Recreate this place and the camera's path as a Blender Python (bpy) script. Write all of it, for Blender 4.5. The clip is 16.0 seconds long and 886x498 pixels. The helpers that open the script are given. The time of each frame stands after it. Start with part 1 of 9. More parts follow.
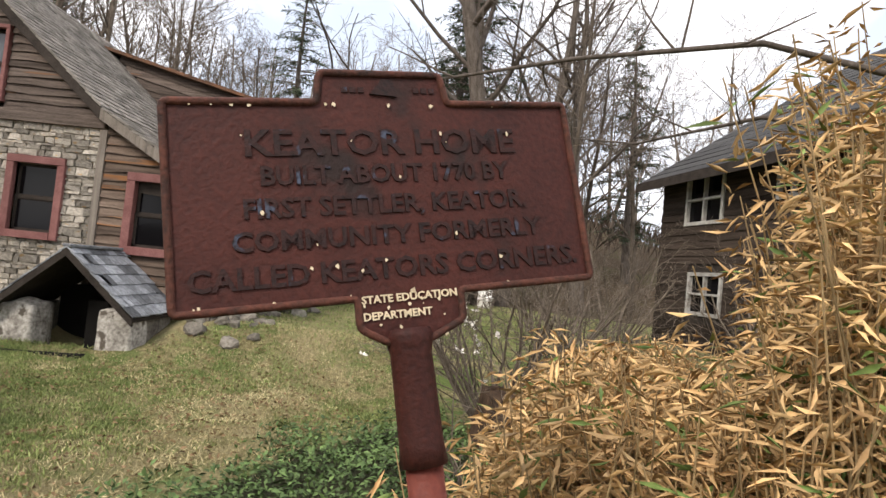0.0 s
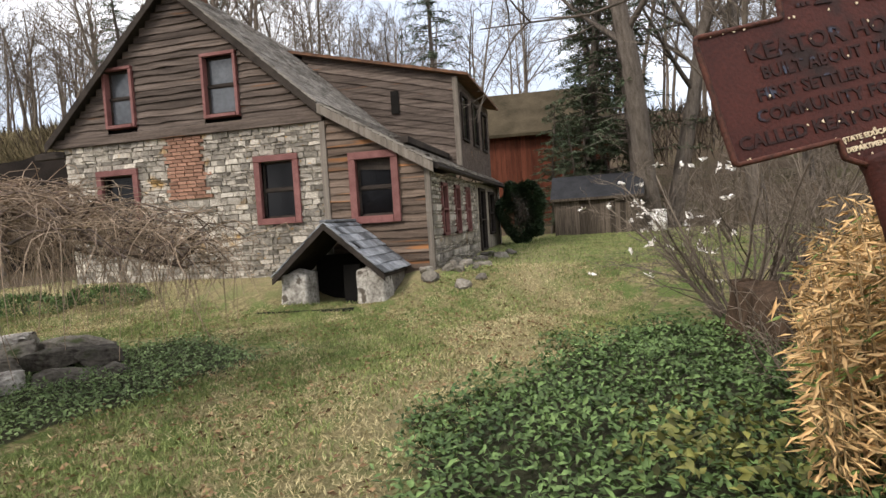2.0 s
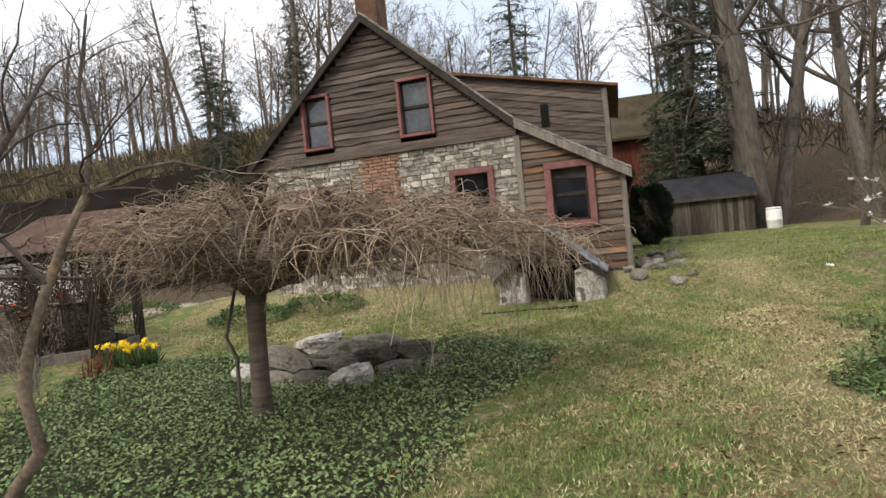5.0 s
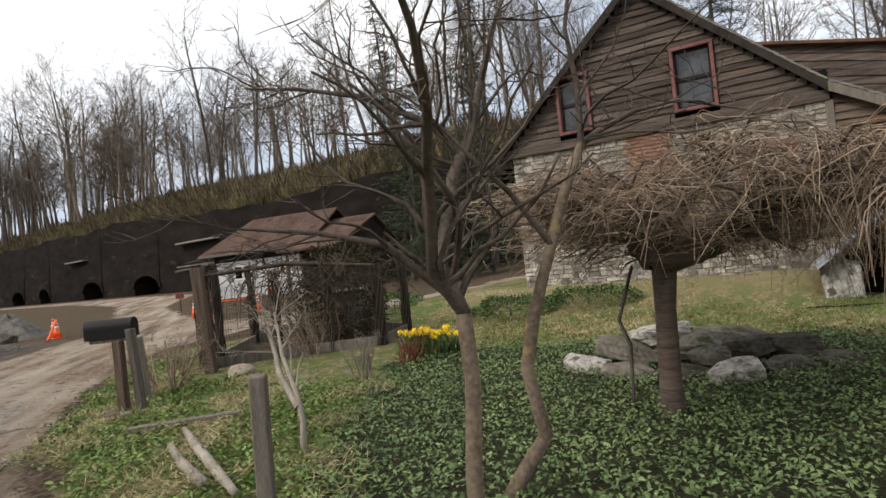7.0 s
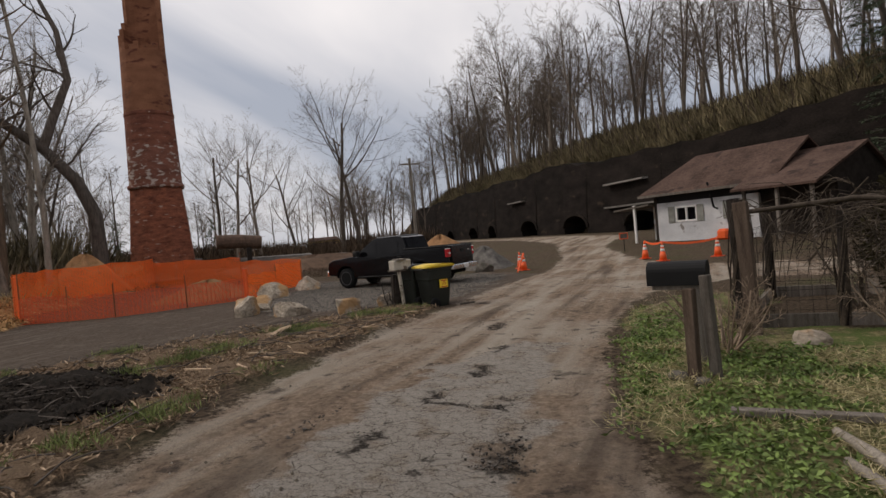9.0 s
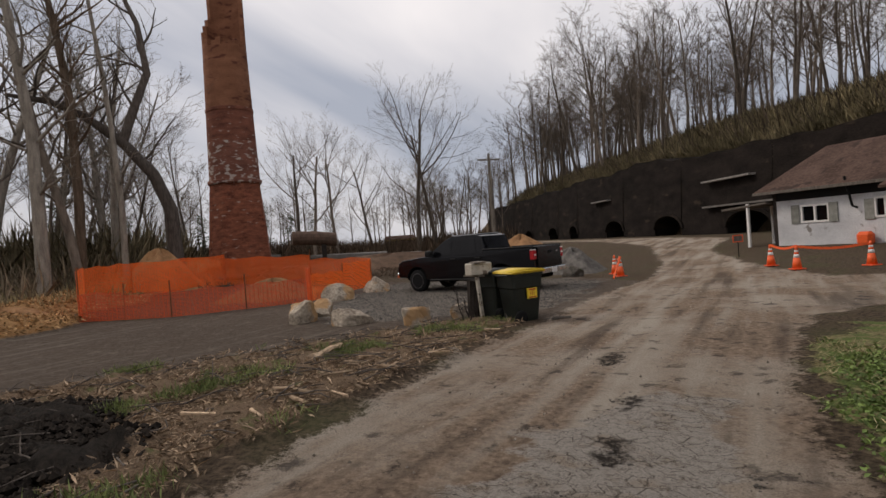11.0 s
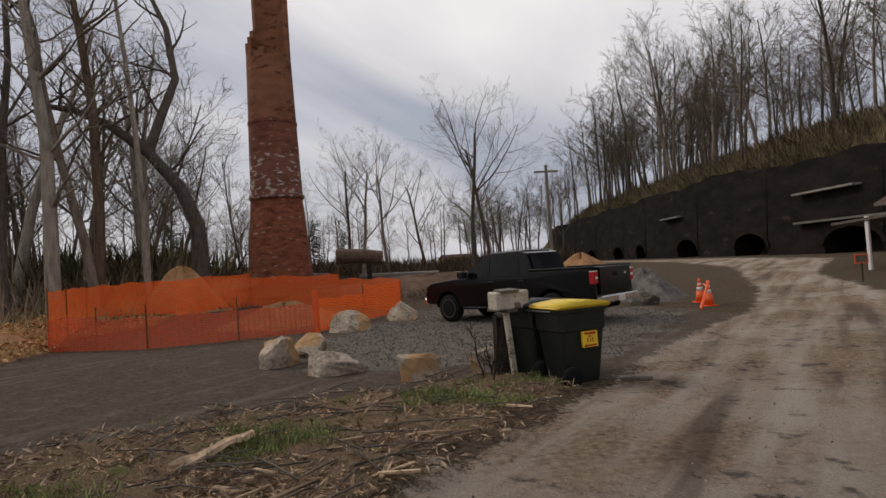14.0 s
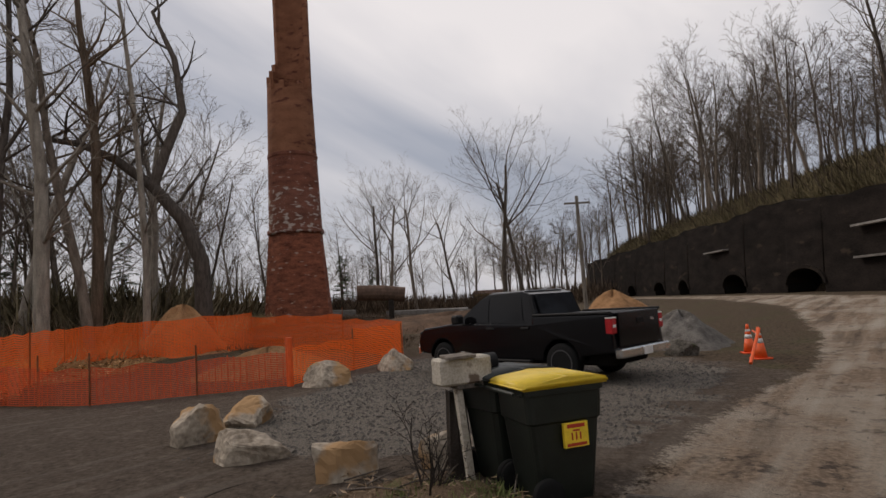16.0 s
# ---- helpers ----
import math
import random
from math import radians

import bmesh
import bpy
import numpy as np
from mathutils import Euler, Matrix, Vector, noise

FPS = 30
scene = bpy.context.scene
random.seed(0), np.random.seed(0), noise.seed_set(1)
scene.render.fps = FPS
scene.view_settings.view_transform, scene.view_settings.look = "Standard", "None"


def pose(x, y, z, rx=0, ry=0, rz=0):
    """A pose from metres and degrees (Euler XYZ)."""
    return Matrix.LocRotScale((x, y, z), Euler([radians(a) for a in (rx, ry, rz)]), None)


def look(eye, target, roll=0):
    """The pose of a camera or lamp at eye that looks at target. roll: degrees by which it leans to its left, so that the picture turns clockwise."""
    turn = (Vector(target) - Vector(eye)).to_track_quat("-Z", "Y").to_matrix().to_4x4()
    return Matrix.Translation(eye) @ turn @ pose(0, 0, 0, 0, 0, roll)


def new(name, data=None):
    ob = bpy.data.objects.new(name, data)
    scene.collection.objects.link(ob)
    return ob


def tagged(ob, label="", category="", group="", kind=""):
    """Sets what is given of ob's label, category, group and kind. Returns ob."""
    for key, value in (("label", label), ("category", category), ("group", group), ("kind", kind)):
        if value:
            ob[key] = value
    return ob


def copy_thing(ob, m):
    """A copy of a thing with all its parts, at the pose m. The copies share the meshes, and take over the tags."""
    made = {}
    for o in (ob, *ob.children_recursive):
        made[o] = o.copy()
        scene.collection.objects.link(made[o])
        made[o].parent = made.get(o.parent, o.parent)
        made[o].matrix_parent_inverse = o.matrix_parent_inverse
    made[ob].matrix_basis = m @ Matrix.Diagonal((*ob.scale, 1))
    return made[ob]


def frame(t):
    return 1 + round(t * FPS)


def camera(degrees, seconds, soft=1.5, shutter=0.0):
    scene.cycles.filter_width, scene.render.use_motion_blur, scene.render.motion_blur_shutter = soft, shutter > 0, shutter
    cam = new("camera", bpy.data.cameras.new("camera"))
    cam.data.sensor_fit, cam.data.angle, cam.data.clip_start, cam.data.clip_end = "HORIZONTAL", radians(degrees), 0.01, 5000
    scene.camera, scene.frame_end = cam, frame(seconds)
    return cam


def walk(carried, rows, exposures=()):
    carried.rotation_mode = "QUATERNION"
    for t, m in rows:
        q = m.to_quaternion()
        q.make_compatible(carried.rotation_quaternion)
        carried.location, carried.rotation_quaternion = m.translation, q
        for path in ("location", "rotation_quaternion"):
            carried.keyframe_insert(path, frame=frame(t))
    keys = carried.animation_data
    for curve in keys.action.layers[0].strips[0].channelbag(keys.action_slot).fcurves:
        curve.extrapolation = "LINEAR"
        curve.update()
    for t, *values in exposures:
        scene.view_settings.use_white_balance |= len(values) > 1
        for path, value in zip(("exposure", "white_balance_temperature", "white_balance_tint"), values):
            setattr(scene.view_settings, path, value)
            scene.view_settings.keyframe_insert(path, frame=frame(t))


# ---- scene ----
cam = camera(74.6, 16.0)
METRES, EYE, TILT, LEAN, TURN = 19.14, 1.65, 0.0, 0.0, 0.0
ROWS = [
    (0.0, 0.0, 0.0, 0.0, -0.25, 2.41, -5.85),
    (0.5, -0.002, -0.0019, -0.0025, 1.77, 0.99, -5.43),
    (1.0, -0.0128, -0.0118, -0.0101, 6.14, -1.48, -1.52),
    (1.5, -0.0252, -0.0284, -0.0098, 9.87, -2.97, 1.27),
    (2.0, -0.0489, -0.0455, -0.0124, 13.62, -2.87, 3.61),
    (2.5, -0.0717, -0.0604, -0.0079, 14.78, -3.13, 4.6),
    (3.0, -0.0959, -0.0773, -0.0059, 14.63, -2.97, 5.07),
    (5.5, -0.2336, -0.1354, -0.0038, 18.4, -1.04, 6.14),
    (6.0, -0.2713, -0.1388, -0.0038, 20.59, -0.71, 6.29),
    (6.5, -0.3024, -0.1442, -0.0047, 23.13, -0.63, 6.41),
    (7.0, -0.3398, -0.1458, -0.0065, 30.38, 0.27, 6.25),
    (7.5, -0.3704, -0.1487, -0.0039, 39.26, 0.35, 7.11),
    (8.0, -0.406, -0.1507, -0.0031, 51.37, -0.91, 6.29),
    (8.5, -0.4397, -0.1527, -0.0015, 60.69, -1.03, 6.01),
    (9.0, -0.4742, -0.1549, -0.0016, 68.96, -1.39, 5.18),
    (9.5, -0.5045, -0.1497, -0.0035, 71.19, -1.67, 4.69),
    (12.0, -0.6696, -0.1007, -0.002, 80.43, 0.68, 4.56),
    (12.5, -0.7006, -0.0921, -0.002, 81.53, 1.28, 4.58),
    (13.0, -0.7304, -0.0753, -0.0045, 81.97, 1.24, 4.19),
    (13.5, -0.7608, -0.0578, -0.0071, 82.09, 1.44, 4.01),
    (14.0, -0.7909, -0.0386, -0.0067, 82.49, 1.52, 3.94),
    (14.5, -0.8183, -0.0175, -0.0053, 83.27, 1.99, 3.83),
    (15.0, -0.8507, -0.0018, -0.0049, 84.49, 3.45, 4.05),
    (15.5, -0.878, 0.0182, -0.002, 85.63, 4.78, 3.95),
    (16.0, -0.9066, 0.0348, -0.0012, 86.35, 5.21, 3.89),
]
walk(cam, [(t, pose(0, 0, EYE, TILT, LEAN, TURN) @ pose(METRES * x, METRES * y, METRES * z, 90 + pitch, roll, yaw)) for t, x, y, z, yaw, pitch, roll in ROWS],
     exposures=[(0, 1.2, 6850, 12), (3, 1.2, 6750, 10), (5.5, 1.05, 6750, 8), (6.5, 0.88, 6750, 8), (7, 0.70, 6750, 9), (7.6, 0.46, 6750, 11), (8.6, -0.02, 6900, 13), (9.5, -0.08, 6950, 15), (12, -0.06, 6950, 15), (13, -0.1, 6950, 15), (14, -0.13, 6950, 15), (15, -0.08, 6950, 15), (15.5, -0.06, 6950, 15), (16, -0.22, 6950, 15)])

# ---------------------------------------------------------------- sky and sun
SUN_ELEVATION, SUN_ROTATION = radians(42), radians(215)
world = bpy.data.worlds.new("sky")
scene.world = world
world.use_nodes = True
wn, wl = world.node_tree.nodes, world.node_tree.links
sky = wn.new("ShaderNodeTexSky")
sky.sky_type, sky.sun_disc = "NISHITA", False
sky.sun_elevation, sky.sun_rotation = SUN_ELEVATION, SUN_ROTATION
sky.air_density, sky.dust_density = 1.0, 3.0
coords = wn.new("ShaderNodeTexCoord")
stretch = wn.new("ShaderNodeMapping")
stretch.vector_type = "TEXTURE"
stretch.inputs["Scale"].default_value = (1.3, 2.6, 0.62)
stretch.inputs["Rotation"].default_value = (radians(-24), 0.0, radians(6))
cloud = wn.new("ShaderNodeTexNoise")
cloud.inputs["Scale"].default_value, cloud.inputs["Detail"].default_value = 1.7, 6.0
cloud.inputs["Roughness"].default_value = 0.48
cloud.inputs["Distortion"].default_value = 0.5
cover = wn.new("ShaderNodeValToRGB")
cover.color_ramp.elements[0].position, cover.color_ramp.elements[0].color = 0.40, (5.0, 5.7, 6.9, 1)
cover.color_ramp.elements[1].position, cover.color_ramp.elements[1].color = 0.59, (12.0, 12.1, 12.4, 1)
veil = wn.new("ShaderNodeMixRGB")
veil.inputs["Fac"].default_value = 0.86
wl.new(coords.outputs["Generated"], stretch.inputs["Vector"])
wl.new(stretch.outputs["Vector"], cloud.inputs["Vector"])
wl.new(cloud.outputs["Fac"], cover.inputs["Fac"])
wl.new(sky.outputs["Color"], veil.inputs["Color1"])
wl.new(cover.outputs["Color"], veil.inputs["Color2"])
wl.new(veil.outputs["Color"], wn["Background"].inputs["Color"])
wn["Background"].inputs["Strength"].default_value = 0.085

sun = new("sun", bpy.data.lights.new("sun", "SUN"))
sun.data.energy, sun.data.angle, sun.data.color = 1.3, radians(14), (1.0, 0.95, 0.87)
sun.matrix_basis = look((0, 0, 60), (0 - math.sin(SUN_ROTATION) * 50, 0 - math.cos(SUN_ROTATION) * 50, 60 - 50 * math.tan(SUN_ELEVATION)))


# ---------------------------------------------------------------- materials
def link(nt, a, b):
    nt.links.new(a, b)


def mat(name, dark, light, scale=6.0, rough=0.85, bump=0.3, grain=60.0, metal=0.0, spread=0.12, stain=None, stretch3=(1, 1, 1), bump_scale=0.02):
    """A worn surface: two tones mixed by a broad and a fine noise, a little spread from piece to piece, fine relief."""
    m = bpy.data.materials.new(name)
    m.use_nodes = True
    nt = m.node_tree
    bsdf = nt.nodes["Principled BSDF"]
    bsdf.inputs["Roughness"].default_value, bsdf.inputs["Metallic"].default_value = rough, metal
    bsdf.inputs["Specular IOR Level"].default_value = 0.5 if rough < 0.6 else (0.25 if rough < 0.84 else 0.08)
    tc, mp = nt.nodes.new("ShaderNodeTexCoord"), nt.nodes.new("ShaderNodeMapping")
    mp.inputs["Scale"].default_value = stretch3
    link(nt, tc.outputs["Object"], mp.inputs["Vector"])
    info = nt.nodes.new("ShaderNodeObjectInfo")
    shift = nt.nodes.new("ShaderNodeVectorMath")
    shift.operation = "ADD"
    wide = nt.nodes.new("ShaderNodeMath")
    wide.operation, wide.inputs[1].default_value = "MULTIPLY", 37.0
    link(nt, info.outputs["Random"], wide.inputs[0])
    link(nt, mp.outputs["Vector"], shift.inputs[0])
    link(nt, wide.outputs[0], shift.inputs[1])
    broad, fine = nt.nodes.new("ShaderNodeTexNoise"), nt.nodes.new("ShaderNodeTexNoise")
    for node, s, d in ((broad, scale, 5.0), (fine, grain, 3.0)):
        node.inputs["Scale"].default_value, node.inputs["Detail"].default_value = s, d
        link(nt, shift.outputs[0], node.inputs["Vector"])
    both = nt.nodes.new("ShaderNodeMath")
    both.operation, both.inputs[1].default_value = "MULTIPLY_ADD", 0.45
    link(nt, fine.outputs["Fac"], both.inputs[0])
    half = nt.nodes.new("ShaderNodeMath")
    half.operation, half.inputs[1].default_value = "MULTIPLY", 0.55
    link(nt, broad.outputs["Fac"], half.inputs[0])
    link(nt, half.outputs[0], both.inputs[2])
    ramp = nt.nodes.new("ShaderNodeValToRGB")
    ramp.color_ramp.elements[0].position, ramp.color_ramp.elements[0].color = 0.34, (*dark, 1)
    ramp.color_ramp.elements[1].position, ramp.color_ramp.elements[1].color = 0.66, (*light, 1)
    link(nt, both.outputs[0], ramp.inputs["Fac"])
    colour = ramp.outputs["Color"]
    if stain:
        blot, edge = nt.nodes.new("ShaderNodeTexNoise"), nt.nodes.new("ShaderNodeValToRGB")
        blot.inputs["Scale"].default_value, blot.inputs["Detail"].default_value = stain[1], 7.0
        edge.color_ramp.elements[0].position, edge.color_ramp.elements[1].position = stain[2], stain[2] + 0.07
        mix = nt.nodes.new("ShaderNodeMixRGB")
        mix.inputs["Color2"].default_value = (*stain[0], 1)
        link(nt, shift.outputs[0], blot.inputs["Vector"])
        link(nt, blot.outputs["Fac"], edge.inputs["Fac"])
        link(nt, edge.outputs["Color"], mix.inputs["Fac"])
        link(nt, colour, mix.inputs["Color1"])
        colour = mix.outputs["Color"]
    if spread:
        hsv, rng = nt.nodes.new("ShaderNodeHueSaturation"), nt.nodes.new("ShaderNodeMapRange")
        geo, add = nt.nodes.new("ShaderNodeNewGeometry"), nt.nodes.new("ShaderNodeMath")
        frac = nt.nodes.new("ShaderNodeMath")
        frac.operation = "FRACT"
        link(nt, info.outputs["Random"], add.inputs[0])
        link(nt, geo.outputs["Random Per Island"], add.inputs[1])
        link(nt, add.outputs[0], frac.inputs[0])
        link(nt, frac.outputs[0], rng.inputs["Value"])
        rng.inputs["To Min"].default_value, rng.inputs["To Max"].default_value = 1 - spread * 1.6, 1 + spread * 1.6
        link(nt, rng.outputs["Result"], hsv.inputs["Value"])
        link(nt, colour, hsv.inputs["Color"])
        colour = hsv.outputs["Color"]
    link(nt, colour, bsdf.inputs["Base Color"])
    if bump:
        b = nt.nodes.new("ShaderNodeBump")
        b.inputs["Strength"].default_value, b.inputs["Distance"].default_value = bump, bump_scale
        link(nt, both.outputs[0], b.inputs["Height"])
        link(nt, b.outputs["Normal"], bsdf.inputs["Normal"])
    return m


def plain(name, colour, rough=0.6, metal=0.0):
    return mat(name, tuple(c * 0.85 for c in colour), tuple(min(1, c * 1.12) for c in colour), 9.0, rough, 0.08, 90.0, metal, 0.0)


STONE = mat("field_stone", (0.15, 0.132, 0.112), (0.50, 0.455, 0.39), 5.0, 0.9, 0.9, 34.0, 0, 0.32, ((0.34, 0.22, 0.10), 2.0, 0.62))
MORTAR = mat("lime_mortar", (0.15, 0.130, 0.105), (0.40, 0.355, 0.29), 3.0, 0.95, 0.6, 45.0, 0, 0)
BRICK = mat("old_brick", (0.20, 0.10, 0.068), (0.36, 0.215, 0.155), 6.0, 0.9, 0.4, 70.0, 0, 0.2)
CLAP = mat("weathered_clapboard", (0.034, 0.026, 0.022), (0.165, 0.130, 0.110), 2.4, 0.85, 0.5, 30.0, 0, 0.22, ((0.15, 0.080, 0.045), 1.3, 0.66), (0.5, 3, 9))
GREYWOOD = mat("grey_weathered_wood", (0.09, 0.075, 0.062), (0.24, 0.21, 0.18), 3.0, 0.9, 0.5, 40.0, 0, 0.2, None, (6, 6, 0.6))
TRIM = mat("faded_red_paint", (0.125, 0.045, 0.042), (0.235, 0.108, 0.098), 5.0, 0.7, 0.2, 50.0, 0, 0.08)
DARKTRIM = mat("dark_trim", (0.022, 0.018, 0.016), (0.055, 0.045, 0.038), 4.0, 0.85, 0.3, 40.0)
SHINGLE = mat("wood_shingle", (0.13, 0.115, 0.10), (0.31, 0.285, 0.255), 5.0, 0.9, 0.5, 40.0, 0, 0.2)
SLATE = mat("grey_slate", (0.095, 0.10, 0.112), (0.30, 0.315, 0.335), 4.0, 0.7, 0.4, 30.0, 0, 0.38)
SIGN = mat("rusty_red_paint", (0.026, 0.0062, 0.0047), (0.064, 0.0152, 0.0103), 5.0, 0.66, 0.3, 80.0, 0, 0.0, ((0.018, 0.0085, 0.007), 3.4, 0.56))
LETTER = mat("flaking_dark_letters", (0.011, 0.006, 0.006), (0.036, 0.012, 0.010), 30.0, 0.7, 0.2, 120.0, 0, 0.0, ((0.050, 0.062, 0.095), 22.0, 0.64))
FLAKE = plain("cream_primer", (0.62, 0.52, 0.36))
BARK = mat("grey_bark", (0.055, 0.045, 0.038), (0.16, 0.135, 0.115), 3.0, 0.95, 0.8, 25.0, 0, 0.15, None, (3, 3, 0.7))
PALEBARK = mat("pale_bark", (0.13, 0.112, 0.092), (0.36, 0.315, 0.26), 2.0, 0.9, 0.5, 25.0, 0, 0.15, None, (3, 3, 0.7))
CHERRYBARK = mat("ringed_cherry_bark", (0.062, 0.045, 0.036), (0.17, 0.125, 0.10), 2.0, 0.8, 0.7, 12.0, 0, 0.1, None, (1, 1, 9))
TWIG = mat("tan_twigs", (0.145, 0.105, 0.078), (0.42, 0.32, 0.235), 3.0, 0.85, 0.2, 20.0, 0, 0.25)
NEEDLE = mat("hemlock_needles", (0.028, 0.044, 0.026), (0.100, 0.130, 0.072), 2.0, 0.8, 0.0, 12.0, 0, 0.3)
LEAF = mat("ground_cover_leaf", (0.030, 0.058, 0.018), (0.125, 0.190, 0.062), 2.5, 0.66, 0.0, 14.0, 0, 0.35)
LIGHTLEAF = mat("spring_leaf", (0.07, 0.12, 0.025), (0.19, 0.25, 0.07), 2.5, 0.6, 0.0, 14.0, 0, 0.3)
STRAW = mat("dry_bamboo_leaf", (0.33, 0.190, 0.080), (0.68, 0.465, 0.225), 4.0, 0.65, 0.0, 20.0, 0, 0.28)
CANE = mat("dry_cane", (0.20, 0.13, 0.06), (0.42, 0.30, 0.16), 6.0, 0.7, 0.1, 40.0, 0, 0.2)
ROCK = mat("pale_boulder", (0.15, 0.118, 0.088), (0.53, 0.455, 0.36), 2.2, 0.9, 1.0, 14.0, 0, 0.15, ((0.38, 0.235, 0.12), 1.5, 0.52))
DARKROCK = mat("mossy_rock", (0.055, 0.048, 0.04), (0.21, 0.19, 0.16), 2.5, 0.95, 0.8, 18.0, 0, 0.3, ((0.055, 0.065, 0.03), 3.0, 0.6))
ORANGE = plain("orange_plastic", (0.86, 0.115, 0.018), 0.5)
WHITE = plain("white_plastic", (0.75, 0.73, 0.70), 0.5)
BLACKPAINT = plain("black_car_paint", (0.005, 0.005, 0.006), 0.14)
BLACKPAINT.node_tree.nodes["Principled BSDF"].inputs["Specular IOR Level"].default_value = 0.22
BLACKPLASTIC = plain("black_plastic", (0.007, 0.007, 0.007), 0.62)
RUBBER = plain("tyre_rubber", (0.014, 0.014, 0.014), 0.85)
CHROME = plain("chrome", (0.62, 0.62, 0.62), 0.22, 1.0)
ALLOY = plain("dull_alloy", (0.075, 0.075, 0.078), 0.45, 0.4)
YELLOW = plain("yellow_lid", (0.72, 0.50, 0.03), 0.45)
GREENPLASTIC = mat("dark_green_plastic", (0.0035, 0.006, 0.0042), (0.009, 0.0135, 0.0095), 6.0, 0.5, 0.1, 60.0)
# near-black colour with the shade of recesses and undersides put in; slab too
SHADEBLACK = plain("dark_inside", (0.012, 0.011, 0.010), 0.95)
GLASSDARK = bpy.data.materials.new("window_glass")
GLASSDARK.use_nodes = True
_g = GLASSDARK.node_tree.nodes["Principled BSDF"]
_g.inputs["Base Color"].default_value, _g.inputs["Roughness"].default_value = (0.005, 0.005, 0.006, 1), 0.08
_g.inputs["Specular IOR Level"].default_value = 0.2
# pale base colour paints in the reflected sky and curtains of the upper panes
SKYGLASS = mat("sky_grey_window_glass", (0.045, 0.050, 0.056), (0.095, 0.102, 0.112), 2.5, 0.12, 0.0, 12.0, 0, 0.0)
RAWCLAP = mat("half_bare_clapboard", (0.055, 0.040, 0.032), (0.215, 0.160, 0.125), 2.4, 0.85, 0.5, 30.0, 0, 0.25, ((0.27, 0.125, 0.055), 1.1, 0.60), (0.5, 3, 9))
MYRTLE = mat("myrtle_leaf", (0.060, 0.100, 0.036), (0.205, 0.275, 0.110), 1.6, 0.66, 0.0, 14.0, 0, 0.24)
FENCENET = bpy.data.materials.new("orange_fence_net")
FENCENET.use_nodes = True
_f = FENCENET.node_tree
_f.nodes["Principled BSDF"].inputs["Base Color"].default_value, _f.nodes["Principled BSDF"].inputs["Roughness"].default_value = (0.88, 0.13, 0.022, 1), 0.5
_glow, _both = _f.nodes.new("ShaderNodeBsdfTranslucent"), _f.nodes.new("ShaderNodeMixShader")
_glow.inputs["Color"].default_value = (0.92, 0.19, 0.03, 1)
_both.inputs["Fac"].default_value = 0.5
_f.links.new(_f.nodes["Principled BSDF"].outputs[0], _both.inputs[1])
_f.links.new(_glow.outputs[0], _both.inputs[2])
_f.links.new(_both.outputs[0], _f.nodes["Material Output"].inputs["Surface"])


# ---------------------------------------------------------------- building helpers
def part(name, bm, material, parent=None, label="", smooth=False):
    """Links a bmesh (or a mesh) as one object under its thing."""
    me = bm
    if isinstance(bm, bmesh.types.BMesh):
        me = bpy.data.meshes.new(name)
        bm.to_mesh(me)
        bm.free()
        me.materials.append(material)
        if smooth:
            me.polygons.foreach_set("use_smooth", [True] * len(me.polygons))
    ob = new(name, me)
    if parent:
        ob.parent = parent
    return tagged(ob, label)


def thing(name, label, category, m=None, group="", kind=""):
    ob = new(name)
    ob.empty_display_size = 0.2
    if m is not None:
        ob.matrix_basis = m
    return tagged(ob, label, category, group, kind)


def box(bm, x0, x1, y0, y1, z0, z1, bevel=0.0, m=None, jag=0.0):
    v = bmesh.ops.create_cube(bm, size=1.0)["verts"]
    for q in v:
        q.co = Vector((x0 + (x1 - x0) * (q.co.x + 0.5), y0 + (y1 - y0) * (q.co.y + 0.5), z0 + (z1 - z0) * (q.co.z + 0.5)))
        if jag:
            q.co += Vector([random.uniform(-jag, jag) for _ in range(3)])
    if bevel:
        es = list({e for q in v for e in q.link_edges})
        r = bmesh.ops.bevel(bm, geom=es, offset=bevel, segments=1, affect="EDGES", profile=0.6)
        v = list({q for f in r["faces"] for q in f.verts} | {q for q in v if q.is_valid})
    if m is not None:
        for q in v:
            q.co = m @ q.co
    return v


def boxmesh(x0, x1, y0, y1, z0, z1, bevel=0.0, m=None, jag=0.0):
    bm = bmesh.new()
    box(bm, x0, x1, y0, y1, z0, z1, bevel, m, jag)
    return bm


def prism(bm, outline, y0, y1, m=None):
    """Extrudes an x-z outline from y0 to y1."""
    a = [bm.verts.new((x, y0, z)) for x, z in outline]
    b = [bm.verts.new((x, y1, z)) for x, z in outline]
    n = len(outline)
    fs = [bm.faces.new(a), bm.faces.new(list(reversed(b)))]
    for i in range(n):
        fs.append(bm.faces.new((a[i], b[i], b[(i + 1) % n], a[(i + 1) % n])))
    bmesh.ops.recalc_face_normals(bm, faces=fs)
    if m is not None:
        for q in a + b:
            q.co = m @ q.co
    return a + b


